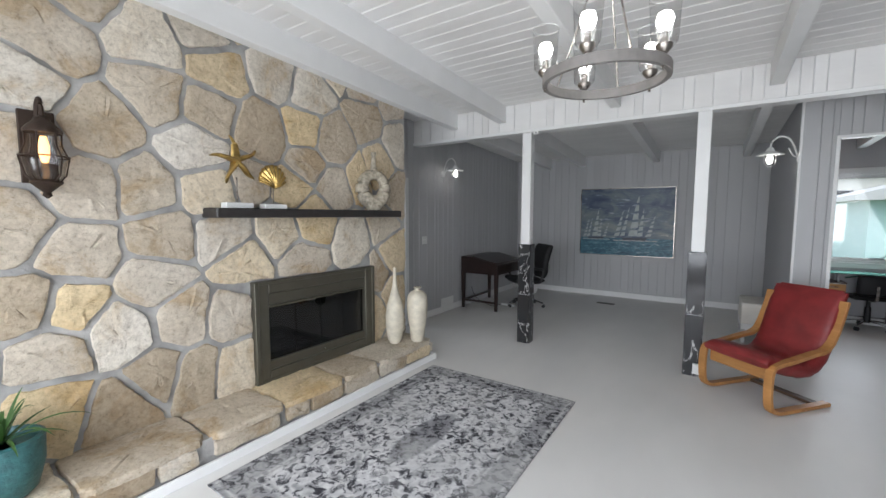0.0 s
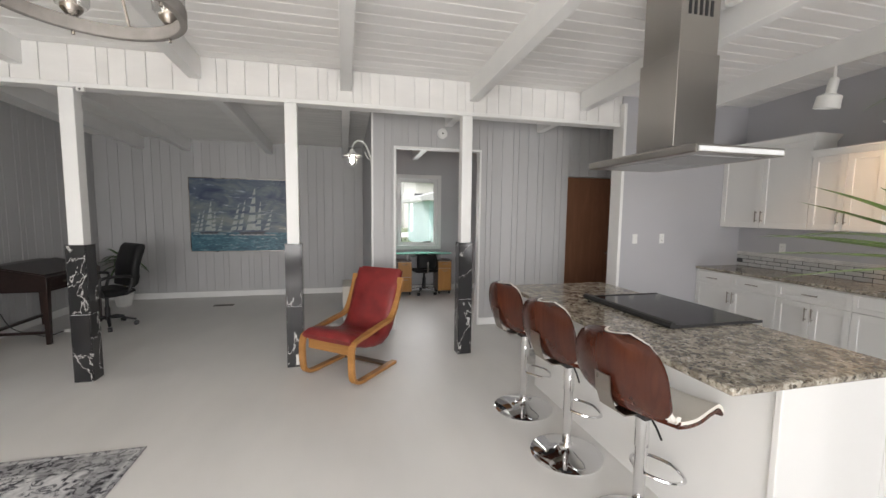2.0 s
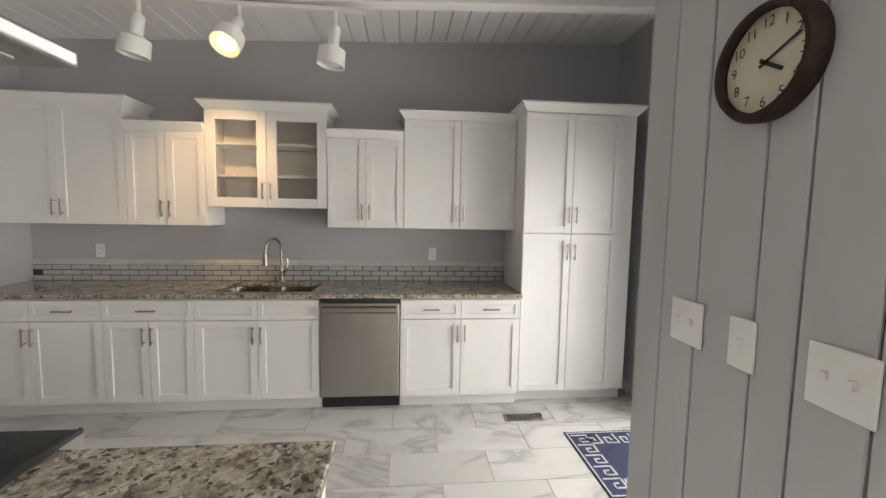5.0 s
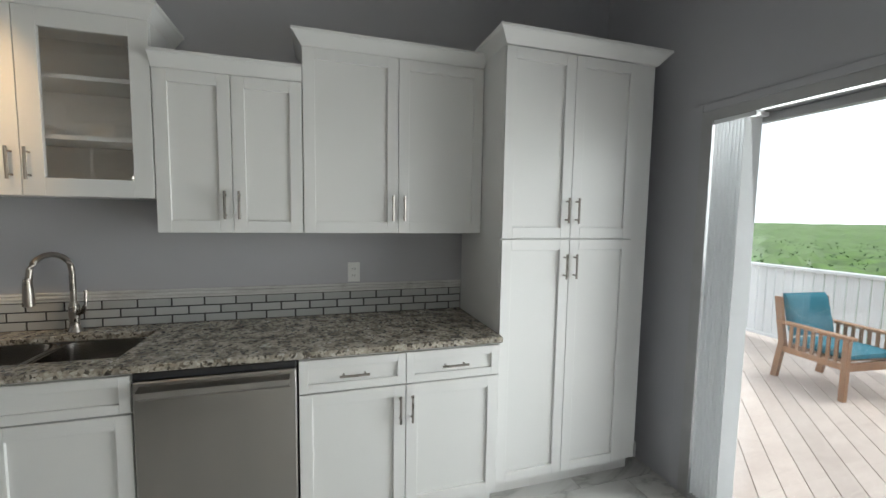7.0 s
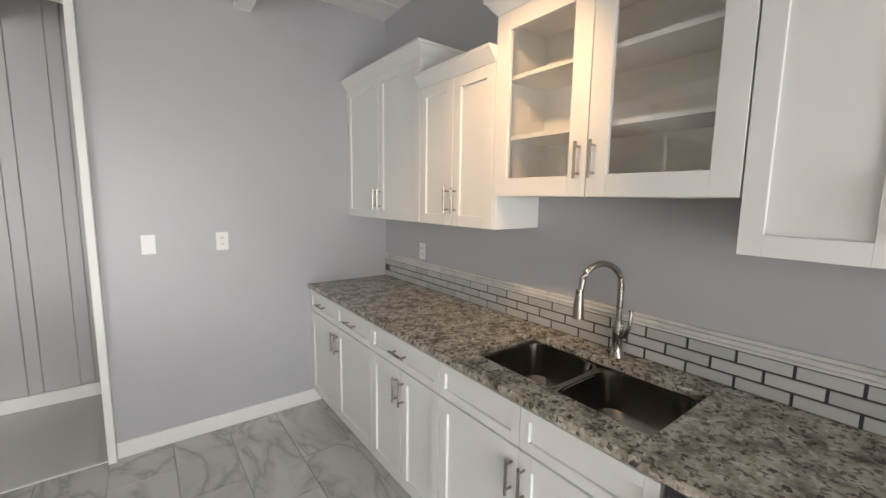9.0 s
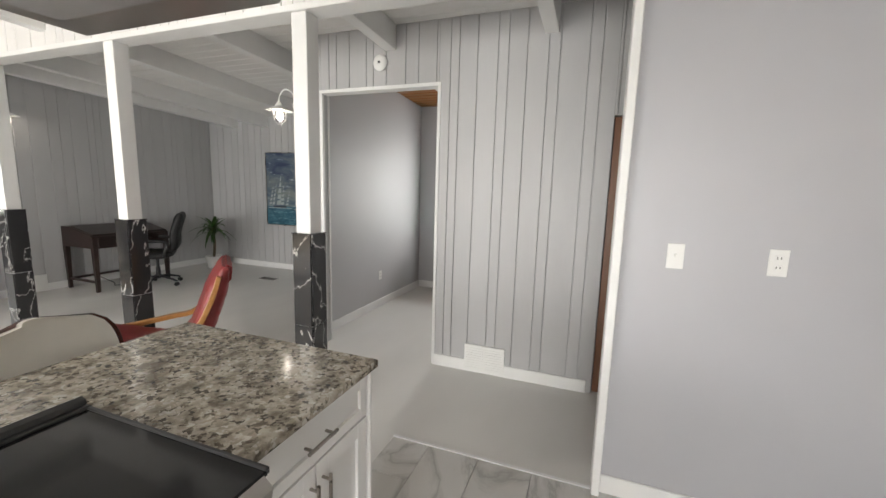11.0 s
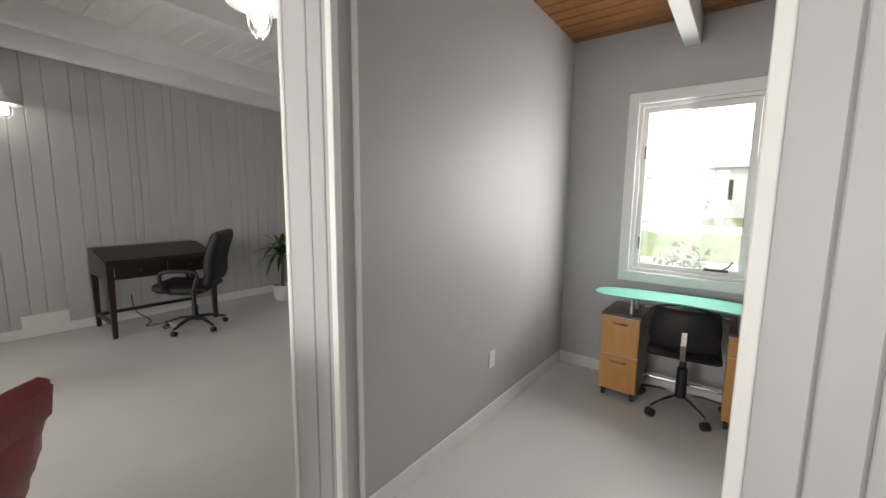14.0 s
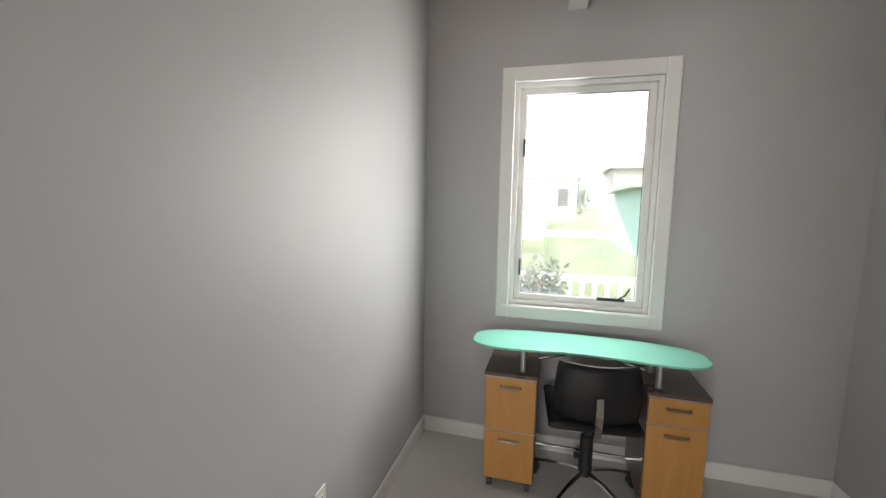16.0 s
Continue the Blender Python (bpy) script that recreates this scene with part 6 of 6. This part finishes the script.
g = Mesh().box(WX0 + .062, WX1 - .062, OFAR + .055, OFAR + .06, WZ0 + .06, WZ1 - .062).put("pane", GLARE_GLASS, wi)
g.visible_shadow = False
Mesh().box(WX1 - .27, WX1 - .12, OFAR + .015, OFAR + .03, WZ0 + .055, WZ0 + .075, .003).tube([(WX1 - .16, OFAR + .012, WZ0 + .07), (WX1 - .12, OFAR + .005, WZ0 + .10), (WX1 - .10, OFAR + .005, WZ0 + .14)], .006).put("crank", BLACK, wi)
for z in (1.12, 1.82):
    Mesh().box(WX0 + .052, WX0 + .064, OFAR + .02, OFAR + .035, z - .05, z + .05, .002).put("latch", BLACK, wi)

gd = thing("glass_desk", pose(0, 0, 0), "green frosted glass desk on two maple drawer units", "desk")
CY0, CY1 = 7.44, 7.84
n = 48
outline = []
for k in range(n):
    a = 2 * math.pi * k / n
    ca, sa = math.cos(a), math.sin(a)
    x = .565 * math.copysign(abs(ca) ** .8, ca)
    y = .17 * math.copysign(abs(sa) ** .75, sa) + (.05 * math.cos(x / .565 * math.pi) if sa < 0 else 0) * .8
    outline.append((1.932 + x, 7.60 + y))
Mesh().rings([[(x, y, z) for x, y in outline] for z in (.765, .777)]).put("glass_top", FROSTED, gd, bevel=.003)


def pedestal(x0, x1, splits):
    Mesh().box(x0, x1, CY0 + .015, CY1, .06, .622).put("cabinet_body", DARKTOP, gd)
    Mesh().box(x0 - .004, x1 + .004, CY0, CY1, .622, .642, .002).put("cabinet_top", DARKTOP, gd)
    for z0, z1 in splits:
        Mesh().box(x0 + .004, x1 - .004, CY0 - .003, CY0 + .015, z0 + .003, z1 - .003, .002).put("drawer_front", MAPLE, gd)
        Mesh().box(x0, x1, CY0 - .002, CY0 + .014, z1 - .002, z1 + .003).put("edge_strip", ALU, gd)
        cx = (x0 + x1) / 2
        Mesh().tube([(cx - .05, CY0 - .003, z1 - .045), (cx - .045, CY0 - .022, z1 - .045), (cx + .045, CY0 - .022, z1 - .045), (cx + .05, CY0 - .003, z1 - .045)], .006, 6).put("handle", NICKEL, gd)
    for x in (x0 + .03, x1 - .03):
        for y in (CY0 + .04, CY1 - .04):
            w = Mesh().lathe([(.008, -.014), (.027, -.012), (.027, .012), (.008, .014)], seg=12).put("castor", BLACK, gd, True)
            w.matrix_basis = pose(x, y, .028, 0, 90)
            Mesh().tube([(x, y, .03), (x, y, .07)], .008, 6).put("castor_stem", ALU, gd)


pedestal(1.455, 1.715, ((.065, .335), (.335, .62)))
pedestal(2.215, 2.475, ((.065, .49), (.49, .62)))
for x in (1.64, 2.27):
    for y in (7.50, 7.68):
        Mesh().lathe([(.02, .64), (.014, .645), (.014, .758), (.022, .765)], x, y, 0, 12).put("post", ALU, gd, True)
Mesh().tube(smooth_path([(1.715, 7.55, .70), (1.96, 7.58, .745), (2.215, 7.55, .70)], 6), .009).put("brace", CHROME, gd, True)
Mesh().tube([(1.715, 7.70, .14), (2.215, 7.70, .14)], .01).put("floor_brace", CHROME, gd)

tc = thing("task_chair", pose(1.975, 7.58, 0, 0, 0, 4), "small black swivel task chair pushed under the desk", "office chair")
castor_base(tc, CHROME, .27, .115, .013)
Mesh().lathe([(.035, .09), (.033, .30), (.022, .31), (.022, .42)], seg=14).put("gas_lift", BLACK, tc, True)
cushion(Mesh(), smooth_path([(-.20, .44), (-.17, .452), (.05, .44), (.22, .445)], 5), .06, .215).put("seat", BLACK_LEATHER, tc, True)
m = Mesh()
rows = []
for i in range(9):
    z = .50 + .26 * i / 8
    hw = .188 * (1 - .35 * abs(i / 8 - .45) ** 2.2)
    rows.append([(hw * u, -.215 + .05 * u * u - .02 * math.sin(math.pi * i / 8), z) for u in (-1, -.75, -.5, -.25, 0, .25, .5, .75, 1)])
vs = [[m.b.verts.new(p) for p in r] for r in rows]
for a, c2 in zip(vs, vs[1:]):
    for i in range(8):
        m.b.faces.new((a[i], a[i + 1], c2[i + 1], c2[i]))
o = m.put("backrest", BLACK_LEATHER, tc, True)
so = o.modifiers.new("thickness", "SOLIDIFY")
so.thickness, so.offset = .035, 0
Mesh().ribbon([(-.262, .63), (-.275, .55), (-.25, .44), (-.15, .405), (0, .40)], .012, -.015, .015).put("back_bracket", NICKEL, tc)

# ---- garden door and deck ----
sdoor = structure(Mesh().box(2.985, 3.03, KSOUTH - .13, KSOUTH + .012, 0, 2.05).box(4.60, 4.66, KSOUTH - .13, KSOUTH + .012, 0, 2.05).box(3.03, 4.60, KSOUTH - .13, KSOUTH + .012, 2.0, 2.05).box(3.03, 4.60, KSOUTH - .13, KSOUTH + .004, 0, .03).put("door_sliding", ALU), "white framed sliding glass door")
for name, x0, x1, yy in (("fixed_panel", 3.70, 4.60, KSOUTH - .10), ("sliding_panel", 3.03, 3.80, KSOUTH - .05)):
    Mesh().box(x0, x0 + .05, yy - .018, yy + .018, .03, 2.0).box(x1 - .03, x1, yy - .018, yy + .018, .03, 2.0).box(x0 + .05, x1 - .03, yy - .018, yy + .018, 1.96, 2.0).box(x0 + .05, x1 - .03, yy - .018, yy + .018, .03, .09).put(name, ALU, sdoor, bevel=.003)
    g = Mesh().box(x0 + .05, x1 - .03, yy - .003, yy + .003, .09, 1.96).put("pane", CLEAR, sdoor)
    g.visible_shadow = False
structure(Mesh().box(4.655, 4.72, KSOUTH, KSOUTH + .012, 0, 2.09, .003).box(2.985, 4.655, KSOUTH, KSOUTH + .012, 2.05, 2.09, .003).put("trim_sliding_door", GREY_WALL), "grey casing round the sliding door")
bl = thing("vertical_blinds", pose(4.41, KSOUTH - .02, 0), "white vertical blinds stacked at the door's side", "blinds")
for k in range(9):
    Mesh().box(-.04, .04, -.0015, .0015, -.0, 1.94).put("slat", VINYL, bl).matrix_basis = pose(.02 + .018 * k, -.01, .04, 0, 0, 72)
Mesh().box(-.02, .185, -.05, .03, 1.98, 1.999).put("headrail", VINYL, bl)

# Unseen window, added as the opening for daylight from the south.
gw_ = structure(Mesh().box(-2.5, -2.44, SOUTH - .12, SOUTH, .22, 2.35).box(1.64, 1.7, SOUTH - .12, SOUTH, .22, 2.35).box(-.43, -.37, SOUTH - .12, SOUTH, .22, 2.35).box(-2.44, 1.64, SOUTH - .12, SOUTH, 2.29, 2.35).box(-2.44, 1.64, SOUTH - .12, SOUTH, .22, .28).put("window_garden", VINYL), "wide white garden window, unseen, assumed from daylight on that side")
g = Mesh().box(-2.44, -.43, SOUTH - .07, SOUTH - .064, .28, 2.29).box(-.37, 1.64, SOUTH - .07, SOUTH - .064, .28, 2.29).put("pane", CLEAR, gw_)
g.visible_shadow = False

deck = structure(Mesh().box(-4, 9.5, -4.9, SOUTH - .14, -.16, -.105).box(2.3, 9.5, SOUTH - .14, KSOUTH - .14, -.16, -.105).put("deck", DECK), "raised deck of pale boards")
h = math.sqrt(.5)
for k in range(-52, 30):
    u0 = 4 + .143 * k
    poly = [(2.3, -4.85), (9.4, -4.85), (9.4, KSOUTH - .145), (2.3, KSOUTH - .145)]
    poly = clip(poly, -h, -h, -u0)
    poly = clip(poly, h, h, u0 + .137) if len(poly) > 2 else poly
    if len(poly) > 2:
        Mesh().rings([[(x, y, z) for x, y in poly] for z in (-.105, -.08)]).put("plank", DECK, deck)
rl_ = thing("deck_railing", pose(0, -4.6, -.08), "white slatted deck railing with capped posts", "railing")
Mesh().box(-4, 9.4, -.05, .05, .98, 1.02, .006).box(-4, 9.4, -.02, .02, .06, .10, .004).put("rail", VINYL, rl_)
x = -3.9
k = 0
while x < 9.3:
    Mesh().box(x, x + .09, -.012, .012, .08, .98).put("slat", VINYL, rl_)
    x += .105
for px in (-2.1, -.2, 1.7, 3.5, 5.33, 7.2, 9.2):
    Mesh().box(px - .055, px + .055, -.055, .055, 0, 1.06, .006).put("post", VINYL, rl_)
    Mesh().lathe([(.07, 1.06), (.07, 1.075), (.03, 1.085), (.05, 1.12), (.055, 1.15), (.035, 1.19), (.005, 1.2)], px, 0, 0, 16).put("post_cap", VINYL, rl_, True)
# return of the railing
r2 = thing("deck_railing", pose(9.35, 0, -.08), "white slatted deck railing at the deck's side", "railing")
Mesh().box(-.05, .05, -4.55, -1.1, .98, 1.02, .006).box(-.02, .02, -4.55, -1.1, .06, .10).put("rail", VINYL, r2)
y = -4.5
while y < -1.2:
    Mesh().box(-.012, .012, y, y + .09, .08, .98).put("slat", VINYL, r2)
    y += .105


def deck_chair(m):
    c = thing("deck_chair", m, "teak slatted deck chair with teal cushions", "chair", "deck chairs")
    for s in (-1, 1):
        Mesh().box(s * .31 - .025, s * .31 + .025, .26, .31, 0, .60, .004).put("front_leg", TEAK, c)
        Mesh().rings([[(s * .31 - .022, y - .03, z), (s * .31 + .022, y - .03, z), (s * .31 + .022, y + .03, z), (s * .31 - .022, y + .03, z)] for y, z in ((-.36, 0), (-.30, .40), (-.38, .88))]).put("back_leg", TEAK, c)
        Mesh().box(s * .31 - .04, s * .31 + .04, -.36, .34, .60, .63, .006).put("arm", TEAK, c)
        Mesh().box(s * .31 - .015, s * .31 + .015, -.3, .28, .30, .36).put("side_rail", TEAK, c)
        for k in range(7):
            y = -.22 + .07 * k
            Mesh().box(s * .31 - .008, s * .31 + .008, y - .014, y + .014, .36, .60).put("slat", TEAK, c)
    Mesh().box(-.29, .29, .26, .29, .29, .37).box(-.29, .29, -.31, -.28, .29, .37).put("cross_rail", TEAK, c)
    for k in range(6):
        Mesh().box(-.29, .29, -.25 + .085 * k, -.19 + .085 * k, .365, .38).put("seat_slat", TEAK, c)
    cushion(Mesh(), smooth_path([(.29, .43), (.1, .43), (-.1, .43), (-.26, .43)], 4), .10, .275).put("seat_cushion", TEAL, c, True)
    cushion(Mesh(), smooth_path([(-.24, .48), (-.28, .62), (-.32, .78), (-.36, .92)], 4), .11, .275).put("back_cushion", TEAL, c, True)
    return c


dc = deck_chair(pose(5.50, -3.66, -.08, 0, 0, 84) @ Matrix.Scale(.93, 4))
copy_thing(dc, pose(3.55, -3.9, -.08, 0, 0, -20))

# ground, mangrove and the street side
structure(Mesh().box(-900, 900, -900, 900, -4.2, -4.0).put("ground", GRASS), "low green ground out to the horizon")
house_ground = structure(Mesh().box(-60, 60, 8.15, 400, -4.0, -.35).put("ground_street_side", GRASS), "lawn on the street side")
structure(Mesh().box(-60, 60, 30, 37, -.35, -.34).put("road", ROOF), "pale concrete road")
rm = random.Random(13)
m = Mesh()
NX, NY = 110, 80
vs = []
for j in range(NY):
    yy = -12 - 620 * (j / (NY - 1)) ** 2.2
    row = []
    for i in range(NX):
        xx = (i / (NX - 1) - .35) * (70 + 2.2 * abs(yy))
        h = noise.noise(Vector((xx * .35, yy * .35, 0))) * .9 + noise.noise(Vector((xx * 1.3, yy * 1.3, 3))) * .5 + rm.uniform(-.35, .35)
        row.append(m.b.verts.new((xx, yy, -1.9 + h * (1 if j < 40 else 1.4))))
    vs.append(row)
for a, c2 in zip(vs, vs[1:]):
    for i in range(NX - 1):
        m.b.faces.new((a[i], a[i + 1], c2[i + 1], c2[i]))
tagged(m.put("mangrove", FOLIAGE), "dense green mangrove canopy to the horizon", "trees", kind="stuff")
m = Mesh()
for k in range(9000):
    u = rm.random()
    yy = -12 - 60 * u ** 1.6
    xx = 5 + rm.uniform(-1, 1) * (20 + abs(yy))
    zz = -1.9 + noise.noise(Vector((xx * .35, yy * .35, 0))) * .9 + rm.uniform(0, .6)
    s = rm.uniform(.08, .22)
    a = Vector((rm.uniform(-1, 1), rm.uniform(-1, 1), rm.uniform(-.5, 1))) * s
    b2 = Vector((rm.uniform(-1, 1), rm.uniform(-1, 1), rm.uniform(-.5, 1))) * s
    p0 = Vector((xx, yy, zz))
    m.poly([p0, p0 + a, p0 + a + b2, p0 + b2])
tagged(m.put("mangrove_leaves", LEAF), "loose green leaf clumps of the mangrove", "leaves", kind="stuff")


def house(m, w, d, h, mat, label):
    hs = thing("house", m, label, "house", "houses across the street")
    Mesh().box(-w / 2, w / 2, -d / 2, d / 2, 0, h).put("wall", mat, hs)
    Mesh().rings([[(-w / 2 - .5, y, h), (w / 2 + .5, y, h), (w / 2 + .5, y, h + .2), (0, y, h + 1.6), (-w / 2 - .5, y, h + .2)] for y in (-d / 2 - .5, d / 2 + .5)]).put("roof", ROOF, hs)
    for k in range(3):
        x = -w / 2 + w * (k + .5) / 3
        wd = Mesh().box(x - .6, x + .6, -d / 2 - .06, -d / 2 + .02, h * .35, h * .75).put("window", BLACK_GLASS, hs)
        Mesh().box(-.7 + x, .7 + x, -d / 2 - .09, -d / 2 - .0, h * .35 - .12, h * .35).put("sill", WHITE, hs)


house(pose(9.3, 24, -.35), 9, 7, 2.5, TURQ, "turquoise house with a pale roof")
house(pose(-7, 46, -.34), 12, 8, 3.6, SIDING, "pale house across the road")
house(pose(13, 52, -.34), 11, 8, 5.5, SIDING, "pale two-storey house across the road")
house(pose(0, 58, -.34), 9, 8, 5.0, ROOF, "grey raised house across the road")
pr = thing("porch_railing", pose(0, 10.4, -.3), "white porch railing outside the office", "railing")
Mesh().box(-2, 6, -.05, .05, .90, .98, .006).box(-2, 6, -.03, .03, .08, .14).put("rail", VINYL, pr)
x = -1.95
while x < 6:
    Mesh().box(x, x + .05, -.02, .02, .1, .9).put("baluster", VINYL, pr)
    x += .14
structure(Mesh().box(-3, 6.5, 8.1, 10.6, -.5, -.3).put("porch", DECK), "wooden porch floor")


def shrub(name, m, r, n, label, mat=LEAF, seed=1, pot=None):
    s = thing(name, m, label, "plant")
    rr = random.Random(seed)
    Mesh().tube([(0, 0, 0 if not pot else .3), (.02, .01, r * .6), (.0, .03, r * 1.2)], .03).put("trunk", BARK, s)
    lf = Mesh()
    for k in range(n):
        d = Vector((rr.gauss(0, 1), rr.gauss(0, 1), rr.gauss(0, .8)))
        d = d.normalized() * r * rr.uniform(.3, 1.0) * (1 + .3 * noise.noise(d))
        p0 = Vector((0, 0, r * 1.2)) + d
        a = Vector((rr.uniform(-1, 1), rr.uniform(-1, 1), rr.uniform(-1, 1))) * r * .16
        b_ = Vector((rr.uniform(-1, 1), rr.uniform(-1, 1), rr.uniform(-1, 1))) * r * .13
        lf.poly([p0, p0 + a + b_ * .5, p0 + a * 1.8, p0 + a - b_ * .5])
    tagged(lf.put("leaves", mat, s), kind="stuff")
    if pot:
        Mesh().lathe([(.14, 0), (.18, .05), (.22, .28), (.23, .30), (.2, .3)], seg=20).put("pot", pot, s, True)


pt_ = thing("porch_table", pose(1.68, 9.6, -.3), "low white porch table under the plant", "table")
Mesh().box(-.3, .3, -.25, .25, .60, .64, .006).put("top", VINYL, pt_)
for tx in (-.26, .26):
    for ty in (-.21, .21):
        Mesh().box(tx - .02, tx + .02, ty - .02, ty + .02, 0, .60).put("leg", VINYL, pt_)
shrub("porch_plant", pose(1.68, 9.6, .34), .30, 420, "bushy green plant in a glazed pot", seed=3, pot=TEAL_POT)
shrub("tree", pose(4.6, 62, -.34), 2.4, 900, "small leafy street tree", seed=4)
shrub("shrub", pose(-1.5, 40, -.34), 1.3, 600, "round green street shrub", seed=6)

# ---- pieces: backsplash and floor tiles ----
tile_me = Mesh().box(-.0755, .0755, -.004, .003, -.0192, .0192, .0012).data("tile", TILE)
for r in range(3):
    z = .915 + .0225 + r * .0455
    y = 4.247 - (.078 if r % 2 else 0)
    while y > .19:
        y1 = max(.19, y - .151)
        if y - y1 > .02:
            t = new("tile", tile_me)
            t.parent = bs
            t.matrix_basis = pose(RIGHT - .0085, (y + y1) / 2, z, 0, 0, -90) @ Matrix.Diagonal(((y - y1 - .007) / .151, 1, 1, 1))
        y = y1 - .002
ftile = Mesh().box(-.1508, .1508, -.3033, .3033, -.010, 0, .0012).data("tile", TILE_MARBLE)
for i in range(10):
    x0 = RIGHT - .305 * (i + 1)
    y = 4.24 + (.305 if i % 2 else 0)
    while y > KSOUTH:
        hi, lo = min(y, 4.24), max(y - .61, KSOUTH - .02)
        xa = max(x0, 2.45)
        if hi - lo > .03 and x0 + .305 - xa > .03:
            t = new("tile", ftile)
            t.parent = kfloor
            t.matrix_basis = pose((xa + x0 + .305) / 2, (hi + lo) / 2, 0) @ Matrix.Diagonal(((x0 + .305 - xa) / .305, (hi - lo) / .61, 1, 1))
        y -= .61
